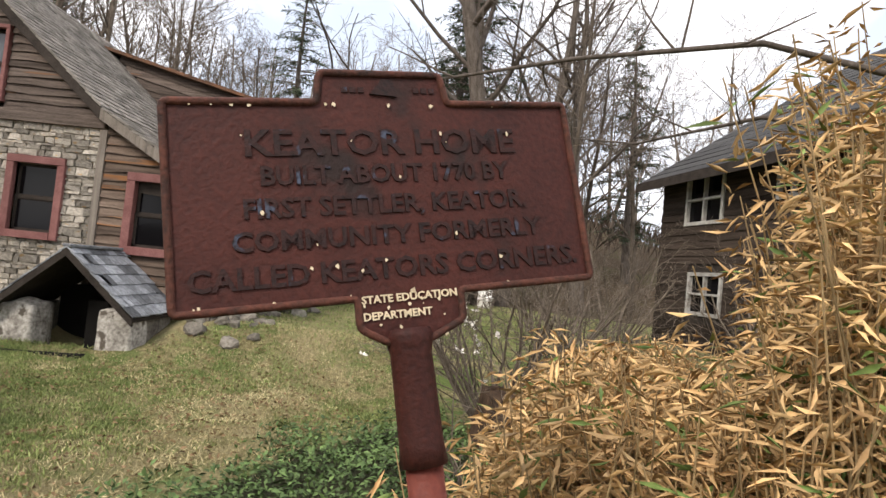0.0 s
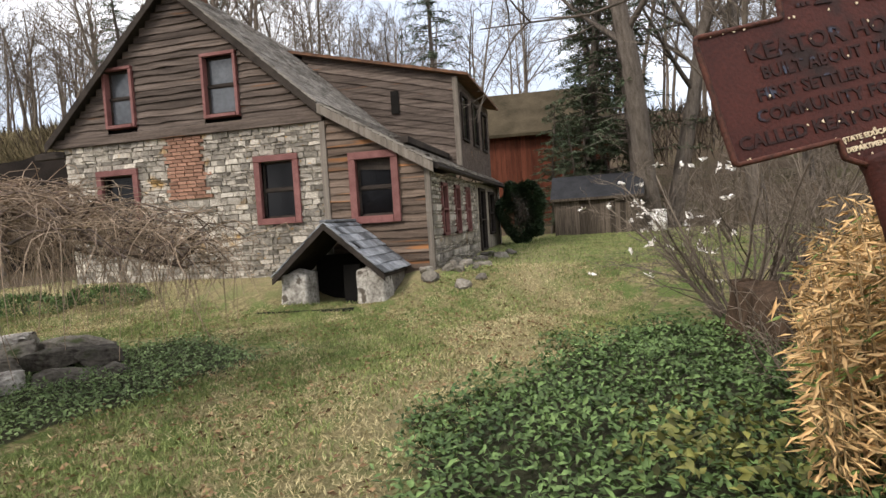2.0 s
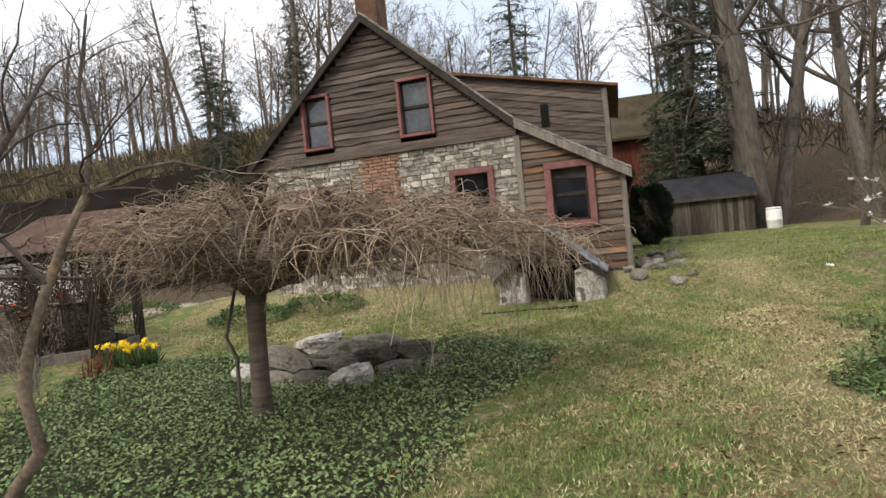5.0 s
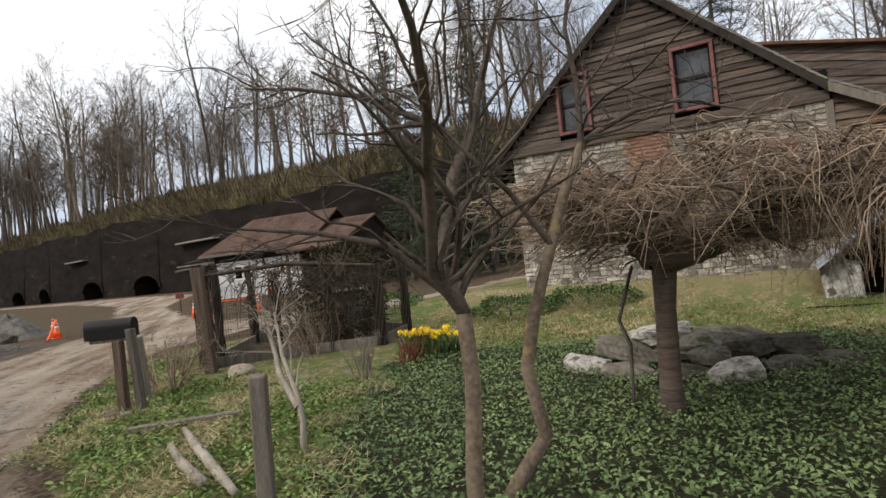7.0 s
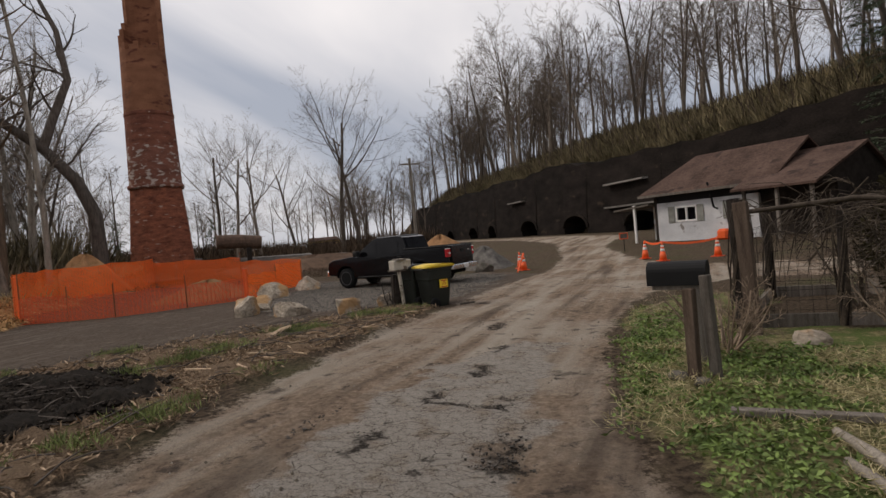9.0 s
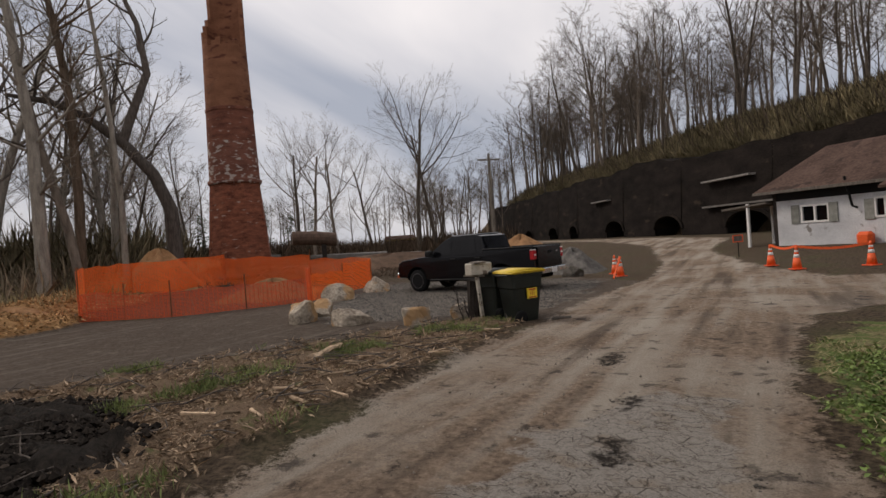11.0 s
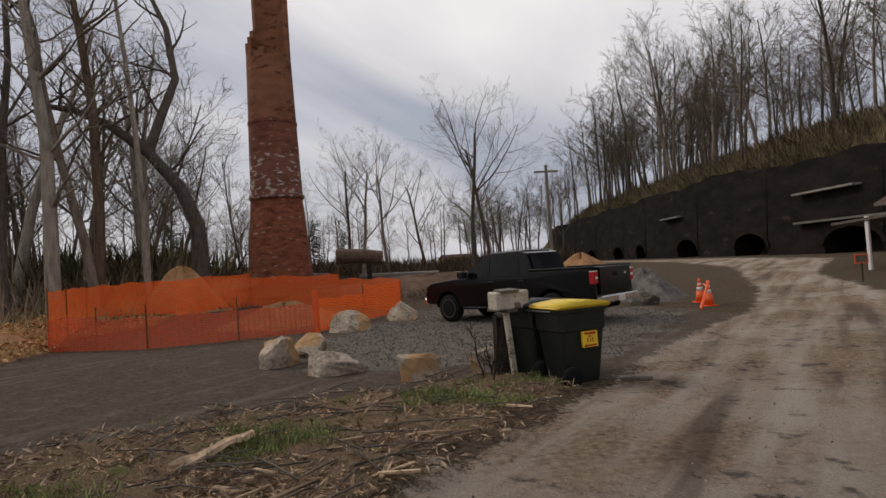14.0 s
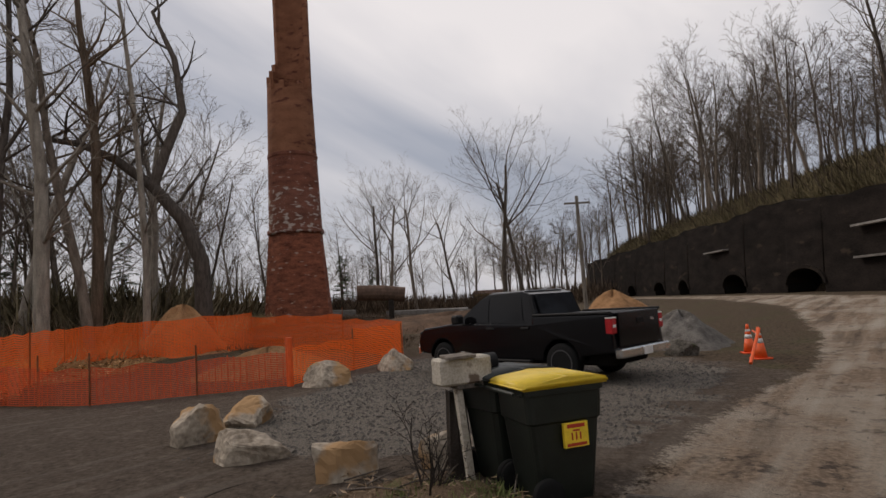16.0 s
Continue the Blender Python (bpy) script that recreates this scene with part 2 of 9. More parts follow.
def tube(bm, points, radii, sides=6, cap=True):
    """A tapered tube along points."""
    rings = []
    pts = [Vector(p) for p in points]
    for i, p in enumerate(pts):
        d = (pts[min(i + 1, len(pts) - 1)] - pts[max(i - 1, 0)]).normalized()
        u = d.cross(Vector((0.31, 0.87, 0.38)))
        u = u.normalized() if u.length > 1e-4 else Vector((1, 0, 0))
        w = d.cross(u)
        r = radii[i] if hasattr(radii, "__len__") else radii
        rings.append([bm.verts.new(p + (u * math.cos(k * math.tau / sides) + w * math.sin(k * math.tau / sides)) * r) for k in range(sides)])
    for a, b in zip(rings, rings[1:]):
        for k in range(sides):
            bm.faces.new((a[k], a[(k + 1) % sides], b[(k + 1) % sides], b[k]))
    if cap:
        bm.faces.new(list(reversed(rings[0])))
        bm.faces.new(rings[-1])


def tubemesh(points, radii, sides=6):
    bm = bmesh.new()
    tube(bm, points, radii, sides)
    return bm


def lathe(bm, profile, sides=16, m=None):
    """Turns an (r, z) profile about the z axis."""
    rings = [[bm.verts.new((r * math.cos(k * math.tau / sides), r * math.sin(k * math.tau / sides), z)) for k in range(sides)] for r, z in profile]
    for a, b in zip(rings, rings[1:]):
        for k in range(sides):
            bm.faces.new((a[k], a[(k + 1) % sides], b[(k + 1) % sides], b[k]))
    bm.faces.new(list(reversed(rings[0])))
    bm.faces.new(rings[-1])
    if m is not None:
        for ring in rings:
            for q in ring:
                q.co = m @ q.co


def pieces(name, parent, meshes, places, limit=300, material=None):
    """Single pieces on shared meshes; those past the limit are joined into one part."""
    for me, m in places[:limit]:
        ob = new(name, meshes[me])
        ob.parent, ob.matrix_basis = parent, m
    if len(places) > limit:
        vs, fs, base = [], [], 0
        for me, m in places[limit:]:
            mesh = meshes[me]
            vs += [m @ v.co for v in mesh.vertices]
            fs += [[base + i for i in p.vertices] for p in mesh.polygons]
            base += len(mesh.vertices)
        far = bpy.data.meshes.new(name + "_field")
        far.from_pydata(vs, [], fs)
        far.materials.append(material or meshes[0].materials[0])
        ob = new(name + "_field", far)
        ob.parent = parent
        tagged(ob, kind="stuff")


def piecemesh(name, bm, material):
    me = bpy.data.meshes.new(name)
    bm.to_mesh(me)
    bm.free()
    me.materials.append(material)
    return me


def soup(name, verts, faces, material, smooth=False):
    me = bpy.data.meshes.new(name)
    me.from_pydata(verts, [], faces)
    me.materials.append(material)
    if smooth:
        me.polygons.foreach_set("use_smooth", [True] * len(me.polygons))
    return me


# ---------------------------------------------------------------- lie of the land
def smooth01(v, a, b):
    t = np.clip((np.asarray(v, float) - a) / (b - a), 0, 1)
    return t * t * (3 - 2 * t)


def wall_line(x):
    return 30.6 - 0.12 * (np.asarray(x, float) + 49.0)


def lie(x, y):
    """The height of the ground."""
    x, y = np.asarray(x, float), np.asarray(y, float)
    west = smooth01(-x, 12.5, 18.0)
    z = (1 - west) * 0.52 * smooth01(y, 7.3, 9.25) + west * (-0.12 * smooth01(-x, 18, 24) + 0.55 * smooth01(y, 9, 26))
    z = z - 0.5 * np.exp(-(((x + 5.1) / 0.9) ** 4 + ((y - 8.75) / 0.55) ** 4))
    z = z - 0.15 * np.exp(-((x + 8) ** 2 + (y - 3) ** 2) / 8.0)
    z = z + 0.9 * smooth01(-x, 38, 60) * smooth01(-y, -10, 8)
    back = y - wall_line(x)
    bank = smooth01(back, 2.75, 3.4) * (6.6 + 1.1 * smooth01(-x, 48, 68)) + np.clip(back - 6.0, 0, 34) * 0.17 + 2.3 * smooth01(back, 3.1, 8.5)
    slope = smooth01(back, 1.0, 9.0) * 1.5 + np.clip(back - 4, 0, 40) * 0.25
    mix = smooth01(x, -26, -17)
    hill = bank * (1 - mix) + slope * mix
    hill = hill * (1 - 0.55 * smooth01(x, 6, 30))
    z = z + hill * smooth01(x, -190, -150)
    return z


def ground_at(x, y):
    return float(lie(x, y))


def poly_dist(x, y, line):
    best = np.full(np.shape(x), 1e9)
    for (ax, ay), (bx, by) in zip(line, line[1:]):
        dx, dy = bx - ax, by - ay
        t = np.clip(((x - ax) * dx + (y - ay) * dy) / (dx * dx + dy * dy), 0, 1)
        best = np.minimum(best, np.hypot(x - ax - t * dx, y - ay - t * dy))
    return best


def inside(x, y, ring):
    """How far inside a ring of corners, in metres (negative outside)."""
    odd = np.zeros(np.shape(x), bool)
    for (ax, ay), (bx, by) in zip(ring, ring[1:] + ring[:1]):
        cross = (ay > y) != (by > y)
        odd ^= cross & (x < (bx - ax) * (y - ay) / ((by - ay) if by != ay else 1e-9) + ax)
    d = poly_dist(x, y, ring + ring[:1])
    return np.where(odd, d, -d)


ROAD = [(40, -22), (20, -15), (0, -10), (-8, -7.4), (-12, -5.4), (-15.7, -3.1), (-17.6, -1.8), (-19.8, 0.1), (-22, 2.0), (-24.4, 4.1), (-26.2, 6.0), (-28.5, 8.6), (-33, 12.2),
        (-45, 19.5), (-62, 25), (-100, 31), (-100, 34), (-60, 29.5), (-45, 25.5), (-36.4, 17.2), (-29, 13.2), (-24.5, 11.5), (-16, 14.5), (-10, 20), (-8.5, 19), (-14, 12.2), (-19.5, 8.4),
        (-19.2, 5.6), (-18.2, 4.2), (-17.1, 3.1), (-15.7, 1.9), (-14.6, 1.05), (-13.2, 0.15), (-11.9, -0.5), (-11, -0.85), (-8, -2.3), (-4, -3.6), (2, -5.2), (20, -9), (40, -14)]
LOT = [(-20.0, -9), (-20.7, -5.4), (-21.5, -3.6), (-22.6, -1.2), (-23.3, 0.6), (-22.3, 2.4), (-24.6, 4.4), (-26.4, 6.2), (-28, 8.0), (-31, 7.5), (-34.5, 5), (-38, 1.5), (-36, -0.5), (-32, -2.2), (-30.8, -6), (-31.5, -9.6), (-30, -14), (-24, -22)]
GRAVEL = [(-25.2, -2.0), (-24.4, 0.3), (-24.2, 3), (-27, 6), (-30, 7.4), (-33, 6), (-36.5, 1.6), (-33, -0.5), (-29, -1.8)]
CHIPS = [(-26.8, -11.6), (-28.8, -10.0), (-29.6, -9.2), (-32.2, -9.0), (-34, -11), (-38, -9), (-44, -10), (-44, -16), (-34, -15), (-28, -14)]
STRIP = [(-11, -6.4), (-15.7, -3.5), (-17.6, -2.2), (-19.9, -0.2), (-22, 1.7), (-23.4, 0.9), (-22.6, -1.4), (-21.5, -3.8), (-20.4, -5.8), (-19.4, -9), (-14, -14)]
MUD = [(-15.6, -5.4), (-16.0, -4.2), (-17.2, -3.8), (-19.0, -4.7), (-19.4, -6.2), (-17, -7.5)]
LAWN = [(40, -12), (20, -8), (2, -5), (-4, -3.5), (-8, -2.2), (-11.3, -0.7), (-13.3, 0.3), (-15.8, 2.1), (-17.2, 3.4), (-18.3, 5.5), (-13.5, 11.8), (-12, 26), (-4, 25), (3, 24), (9, 20), (9, 10), (30, 8)]
IVY = [(-5.3, 0.6), (-5.1, 2.8), (-4.5, 5.2), (-6.2, 5.9), (-8.5, 5.9), (-10.9, 5.0), (-11.4, 3.9), (-10.6, 1.9), (-9.9, 0.5), (-8.9, -0.9), (-7, -0.9)]
PLOT = [(-15.2, 3.6), (-12.9, 5.4), (-13.2, 7.0), (-15.0, 7.7), (-16.7, 6.0)]
HOLES = [(-14.05, -0.62, 0.30, 0.10), (-14.75, -1.05, 0.42, 0.12), (-13.05, -1.15, 0.32, 0.22), (-12.7, -1.2, 0.25, 0.16), (-13.95, -1.95, 0.45, 0.14), (-15.4, -0.2, 0.4, 0.16), (-14.6, 0.34, 0.12, 0.10), (-13.1, -1.8, 0.2, 0.08), (-14.7, -2.3, 0.5, 0.10), (-14.25, -0.85, 0.10, 0.30), (-16.5, 0.6, 0.45, 0.16), (-18.2, 1.4, 0.5, 0.2)]
BED = [(-1.9, 1.6), (-2.0, 2.4), (-1.95, 3.4), (-1.1, 5.0), (-0.4, 6.2), (0.8, 6.0), (1.6, 4.0), (1.2, 1.9), (-0.3, 1.1), (-1.2, 1.05)]
TRACK = [(-2.2, 0.5), (-2.3, 3.5), (-1.6, 6.0), (-1.9, 9.5), (-2.0, 15)]


def axis(lo, hi, step, far_lo, far_hi):
    mid = list(np.arange(lo, hi + 1e-6, step))
    out, s = [], step
    p = hi
    while p < far_hi:
        s = min(s * 1.16, 60.0)
        p += s
        out.append(p)
    low, s = [], step
    p = lo
    while p > far_lo:
        s = min(s * 1.16, 60.0)
        p -= s
        low.append(p)
    return np.array(low[::-1] + mid + out)


gx = axis(-37.0, 3.5, 0.17, -1400, 1300)
gy = np.concatenate([axis(-9.5, 10.5, 0.17, -1300, 10.6), np.arange(11.1, 48, 0.45), axis(48.0, 48.4, 0.45, 47.9, 1400)[1:]])
gy = np.unique(gy.round(3))
GX, GY = np.meshgrid(gx, gy)


def wobble(x, y, scale, seed=0.0):
    """Cheap value noise from summed sines, about -1 to 1."""
    s = np.zeros(np.shape(x))
    for k, (a, b, c) in enumerate(((1.0, 0.7, 0.3), (-0.8, 1.3, 1.9), (1.7, -1.1, 4.1), (2.3, 2.0, 0.7), (-3.1, 2.2, 2.6), (4.3, -3.7, 5.2))):
        s = s + np.sin((a * x + b * y) / scale + c + seed * (k + 1)) / (1 + 0.5 * k)
    return s / 2.6


GZ = lie(GX, GY)
rough_far = np.clip(1 - np.hypot(GX + 15, GY) / 60, 0, 1)
w1, w2 = wobble(GX, GY, 0.35, 1.0), wobble(GX, GY, 0.12, 2.0)
d_road = inside(GX, GY, ROAD) + 0.16 * w1 + 0.07 * w2
d_lot = inside(GX, GY, LOT) + 0.25 * w1 + 0.08 * w2
m_road, m_lot = smooth01(d_road, -0.42, 0.46), smooth01(d_lot, -0.35, 0.35)
m_gravel = smooth01(inside(GX, GY, GRAVEL) + 0.5 * w1 + 0.15 * w2, -0.3, 0.4)
m_chips = smooth01(inside(GX, GY, CHIPS) + 0.5 * w1, -0.3, 0.3)
m_strip = smooth01(inside(GX, GY, STRIP) + 0.3 * w1 + 0.1 * w2, -0.2, 0.3)
m_mud = smooth01(inside(GX, GY, MUD) + 0.4 * w1 + 0.2 * w2, -0.2, 0.3)
m_mud = np.maximum(m_mud, 0.8 * np.clip(1 - np.abs(d_road + 0.05) / 0.22, 0, 1) * (GX > -19.5) * (GX < -8) * (GY > -0.75 * (GX + 12) - 3.0) * (0.5 + 0.5 * w2))
m_hole = np.zeros(GX.shape)
for hx, hy, ha, hb in HOLES:
    hu, hv = (GX - hx) * 0.74 - (GY - hy) * 0.67, (GX - hx) * 0.67 + (GY - hy) * 0.74
    m_hole = np.maximum(m_hole, smooth01(1.15 - np.hypot(hu / ha, hv / hb) + 0.45 * w2 + 0.25 * w1, 0.0, 0.5))
m_mud = np.maximum(m_mud, 0.62 * m_hole)
m_lawn = smooth01(inside(GX, GY, LAWN) + 0.3 * w1, -0.25, 0.25) * (1 - smooth01(inside(GX, GY, PLOT) + 0.3 * w1, -0.2, 0.3))
m_ivy = smooth01(np.maximum(inside(GX, GY, IVY), inside(GX, GY, BED)) + 0.35 * w1, -0.2, 0.2)
m_track = np.clip(1 - poly_dist(GX, GY, TRACK) / 1.1, 0, 1) * (0.6 + 0.4 * w1)
m_track = np.maximum(m_track, 0.8 * np.clip(1 - np.abs(GY - 9.0) / 1.2, 0, 1) * (GX < -3.4) * (GX > -13))
GZ = GZ + rough_far * (0.012 * w2 + 0.02 * w1) * (1 - 0.6 * m_road) * (1 - 0.5 * m_lot)
GZ = GZ - 0.05 * m_road * smooth01(-GX, 8, 11) + 0.06 * m_strip * (1 + w1 + w2) + m_mud * (0.035 * w1 + 0.05 * w2 + 0.01) + m_chips * (0.12 * (1.2 + w1) + 0.42 * smooth01(inside(GX, GY, CHIPS), 0.0, 2.6))
GZ = GZ - 0.028 * m_hole
rut = np.abs(np.sin(poly_dist(GX, GY, ROAD[5:14]) * 1.9))
GZ = GZ + m_road * rough_far * (0.018 * rut + 0.012 * wobble(GX, GY, 0.22, 4.0))

# the ground material: tones by kind of surface, blended by the named fields
GROUND = bpy.data.materials.new("ground_surface")
GROUND.use_nodes = True
gnt = GROUND.node_tree
gb = gnt.nodes["Principled BSDF"]
gb.inputs["Roughness"].default_value = 0.95
gb.inputs["Specular IOR Level"].default_value = 0.08
gtc = gnt.nodes.new("ShaderNodeTexCoord")


def gnoise(scale, detail=6.0, rough=0.6):
    n = gnt.nodes.new("ShaderNodeTexNoise")
    n.inputs["Scale"].default_value, n.inputs["Detail"].default_value, n.inputs["Roughness"].default_value = scale, detail, rough
    gnt.links.new(gtc.outputs["Object"], n.inputs["Vector"])
    return n.outputs["Fac"]


g_broad, g_mid, g_fine, g_grit = gnoise(0.5), gnoise(3.0), gnoise(14.0, 8.0, 0.7), gnoise(55.0, 6.0, 0.75)


def gmix(a, b, fac, kind="MIX"):
    n = gnt.nodes.new("ShaderNodeMixRGB")
    n.blend_type = kind
    for socket, v in ((n.inputs["Color1"], a), (n.inputs["Color2"], b), (n.inputs["Fac"], fac)):
        if isinstance(v, (tuple, float)):
            socket.default_value = (*v, 1) if isinstance(v, tuple) else v
        else:
            gnt.links.new(v, socket)
    return n.outputs["Color"]


def gramp(fac, lo, hi, a, b):
    n = gnt.nodes.new("ShaderNodeValToRGB")
    n.color_ramp.elements[0].position, n.color_ramp.elements[0].color = lo, (*a, 1)
    n.color_ramp.elements[1].position, n.color_ramp.elements[1].color = hi, (*b, 1)
    gnt.links.new(fac, n.inputs["Fac"])
    return n.outputs["Color"]


def gfield(name):
    n = gnt.nodes.new("ShaderNodeAttribute")
    n.attribute_name = name
    if name == "track":
        return n.outputs["Fac"]
    one, two, edge = gnt.nodes.new("ShaderNodeMath"), gnt.nodes.new("ShaderNodeMath"), gnt.nodes.new("ShaderNodeMapRange")
    for node, noise_out, k in ((one, g_fine, 1.1), (two, g_grit, 0.7)):
        node.operation, node.inputs[1].default_value = "MULTIPLY_ADD", k
        gnt.links.new(noise_out, node.inputs[0])
    gnt.links.new(n.outputs["Fac"], one.inputs[2])
    gnt.links.new(one.outputs[0], two.inputs[2])
    edge.inputs["From Min"].default_value, edge.inputs["From Max"].default_value = 1.28, 1.52
    gnt.links.new(two.outputs[0], edge.inputs["Value"])
    return edge.outputs["Result"]


BW = ((0, 0, 0), (1, 1, 1))
colour = gmix(gramp(g_fine, 0.37, 0.63, (0.036, 0.026, 0.018), (0.150, 0.110, 0.075)), (0.085, 0.095, 0.040), gramp(g_broad, 0.5, 0.7, (0, 0, 0), (0.5, 0.5, 0.5)))
lawn_c = gmix(gramp(g_fine, 0.36, 0.64, (0.085, 0.080, 0.034), (0.37, 0.315, 0.165)), gramp(g_grit, 0.35, 0.65, (0.065, 0.095, 0.028), (0.19, 0.235, 0.080)), gramp(g_mid, 0.46, 0.56, *BW))
lawn_c = gmix(lawn_c, gramp(g_grit, 0.3, 0.7, (0.19, 0.155, 0.085), (0.42, 0.35, 0.20)), gfield("track"))
colour = gmix(colour, lawn_c, gfield("lawn"))
colour = gmix(colour, gramp(g_fine, 0.3, 0.7, (0.03, 0.032, 0.018), (0.085, 0.085, 0.05)), gfield("ivy"))
strip_c = gmix(gramp(g_grit, 0.34, 0.66, (0.075, 0.052, 0.035), (0.31, 0.215, 0.14)), (0.11, 0.125, 0.045), gramp(g_mid, 0.58, 0.68, (0, 0, 0), (0.8, 0.8, 0.8)))
colour = gmix(colour, strip_c, gfield("strip"))
lot_c = gmix(gramp(g_fine, 0.3, 0.7, (0.047, 0.036, 0.028), (0.162, 0.126, 0.098)), (0.23, 0.186, 0.147), gramp(g_mid, 0.55, 0.75, (0, 0, 0), (0.6, 0.6, 0.6)))
road_c = gmix(gramp(g_fine, 0.34, 0.66, (0.11, 0.074, 0.051), (0.37, 0.274, 0.196)), gramp(g_grit, 0.34, 0.66, (0.20, 0.165, 0.13), (0.51, 0.43, 0.345)), gramp(g_broad, 0.45, 0.60, (0.1, 0.1, 0.1), (0.9, 0.9, 0.9)))
crack = gnt.nodes.new("ShaderNodeTexVoronoi")
crack.feature = "DISTANCE_TO_EDGE"
crack.inputs["Scale"].default_value = 5.5
warp = gnt.nodes.new("ShaderNodeVectorMath")
warp.operation = "MULTIPLY_ADD"
warp.inputs[1].default_value = (0.35, 0.35, 0.35)
gnt.links.new(g_fine, warp.inputs[0])
gnt.links.new(gtc.outputs["Object"], warp.inputs[2])
gnt.links.new(warp.outputs[0], crack.inputs["Vector"])
seam = gramp(crack.outputs["Distance"], 0.012, 0.05, (1, 1, 1), (0, 0, 0))
road_c = gmix(road_c, (0.045, 0.036, 0.030), gmix((0.0, 0.0, 0.0), seam, gramp(g_mid, 0.52, 0.62, (0, 0, 0), (0.8, 0.8, 0.8))))
rmap = gnt.nodes.new("ShaderNodeMapping")
rmap.vector_type = "TEXTURE"
rmap.inputs["Rotation"].default_value, rmap.inputs["Scale"].default_value = (0, 0, radians(138)), (6.0, 0.55, 1.0)
gnt.links.new(gtc.outputs["Object"], rmap.inputs["Vector"])
streak = gnt.nodes.new("ShaderNodeTexNoise")
streak.inputs["Scale"].default_value, streak.inputs["Detail"].default_value = 1.0, 4.0
gnt.links.new(rmap.outputs["Vector"], streak.inputs["Vector"])
road_c = gmix(road_c, gramp(g_grit, 0.3, 0.7, (0.27, 0.232, 0.188), (0.56, 0.495, 0.41)), gramp(streak.outputs["Fac"], 0.50, 0.66, (0, 0, 0), (0.75, 0.75, 0.75)))
road_c = gmix(road_c, (0.075, 0.055, 0.042), gramp(streak.outputs["Fac"], 0.34, 0.46, (0.65, 0.65, 0.65), (0, 0, 0)))
lot_c = gmix(lot_c, gramp(g_grit, 0.3, 0.7, (0.10, 0.082, 0.066), (0.26, 0.218, 0.178)), gramp(streak.outputs["Fac"], 0.54, 0.68, (0, 0, 0), (0.6, 0.6, 0.6)))
colour = gmix(colour, lot_c, gfield("lot"))
colour = gmix(colour, gramp(g_grit, 0.36, 0.64, (0.057, 0.049, 0.041), (0.29, 0.253, 0.214)), gfield("gravel"))
road_c = gmix(road_c, (0.055, 0.046, 0.04), gramp(g_mid, 0.60, 0.68, (0, 0, 0), (0.75, 0.75, 0.75)))
tar_c = gramp(g_grit, 0.30, 0.70, (0.22, 0.195, 0.165), (0.48, 0.43, 0.375))
tar_c = gmix(tar_c, (0.30, 0.235, 0.175), gramp(g_mid, 0.52, 0.66, (0, 0, 0), (0.7, 0.7, 0.7)))
fine_crack = gnt.nodes.new("ShaderNodeTexVoronoi")
fine_crack.feature = "DISTANCE_TO_EDGE"
fine_crack.inputs["Scale"].default_value = 8.5
gnt.links.new(warp.outputs[0], fine_crack.inputs["Vector"])
tar_c = gmix(tar_c, (0.035, 0.028, 0.023), gramp(fine_crack.outputs["Distance"], 0.008, 0.040, (0.85, 0.85, 0.85), (0, 0, 0)))
tar_c = gmix(tar_c, (0.025, 0.020, 0.017), gmix((0.0, 0.0, 0.0), seam, gramp(g_mid, 0.48, 0.60, (0, 0, 0), (0.85, 0.85, 0.85))))
road_c = gmix(road_c, tar_c, gfield("tar"))
colour = gmix(colour, road_c, gfield("road"))
colour = gmix(colour, gramp(g_grit, 0.3, 0.7, (0.17, 0.085, 0.034), (0.50, 0.29, 0.13)), gfield("chips"))
colour = gmix(colour, gramp(g_fine, 0.3, 0.7, (0.009, 0.008, 0.007), (0.045, 0.037, 0.03)), gfield("mud"))
gnt.links.new(colour, gb.inputs["Base Color"])
gbump = gnt.nodes.new("ShaderNodeBump")
gbump.inputs["Strength"].default_value, gbump.inputs["Distance"].default_value = 1.0, 0.07
gnt.links.new(gmix(g_fine, g_grit, 0.5), gbump.inputs["Height"])
gnt.links.new(gbump.outputs["Normal"], gb.inputs["Normal"])

ny, nx = GX.shape
idx = np.arange(ny * nx).reshape(ny, nx)
quads = np.stack([idx[:-1, :-1], idx[:-1, 1:], idx[1:, 1:], idx[1:, :-1]], -1).reshape(-1, 4)
m_tar = smooth01(1.0 - np.hypot(((GX + 14.4) * 0.78 + (-GY - 1.0) * 0.63) / 3.4, ((GX + 14.4) * 0.63 + (GY + 1.0) * 0.78) / 1.15) + 0.3 * w1 + 0.12 * w2, 0.0, 0.35)
quad_road = (d_road.ravel()[quads].mean(1) > 0)
quad_lot = (d_lot.ravel()[quads].mean(1) > 0) & ~quad_road
FIELDS = dict(road=m_road, lot=m_lot, gravel=m_gravel, chips=m_chips, strip=m_strip, mud=m_mud, lawn=m_lawn, tar=m_tar, ivy=m_ivy, track=m_track)


def land(name, chosen, label, category):
    q = quads[chosen]
    used, inv = np.unique(q, return_inverse=True)
    me = bpy.data.meshes.new(name)
    me.from_pydata(np.stack([GX.ravel(), GY.ravel(), GZ.ravel()], -1)[used].tolist(), [], inv.reshape(-1, 4).tolist())
    me.materials.append(GROUND)
    me.polygons.foreach_set("use_smooth", [True] * len(me.polygons))
    for key, field in FIELDS.items():
        me.attributes.new(key, "FLOAT", "POINT").data.foreach_set("value", np.clip(field, 0, 1).ravel()[used].astype(np.float32))
    return tagged(new(name, me), label, category, kind="structure")


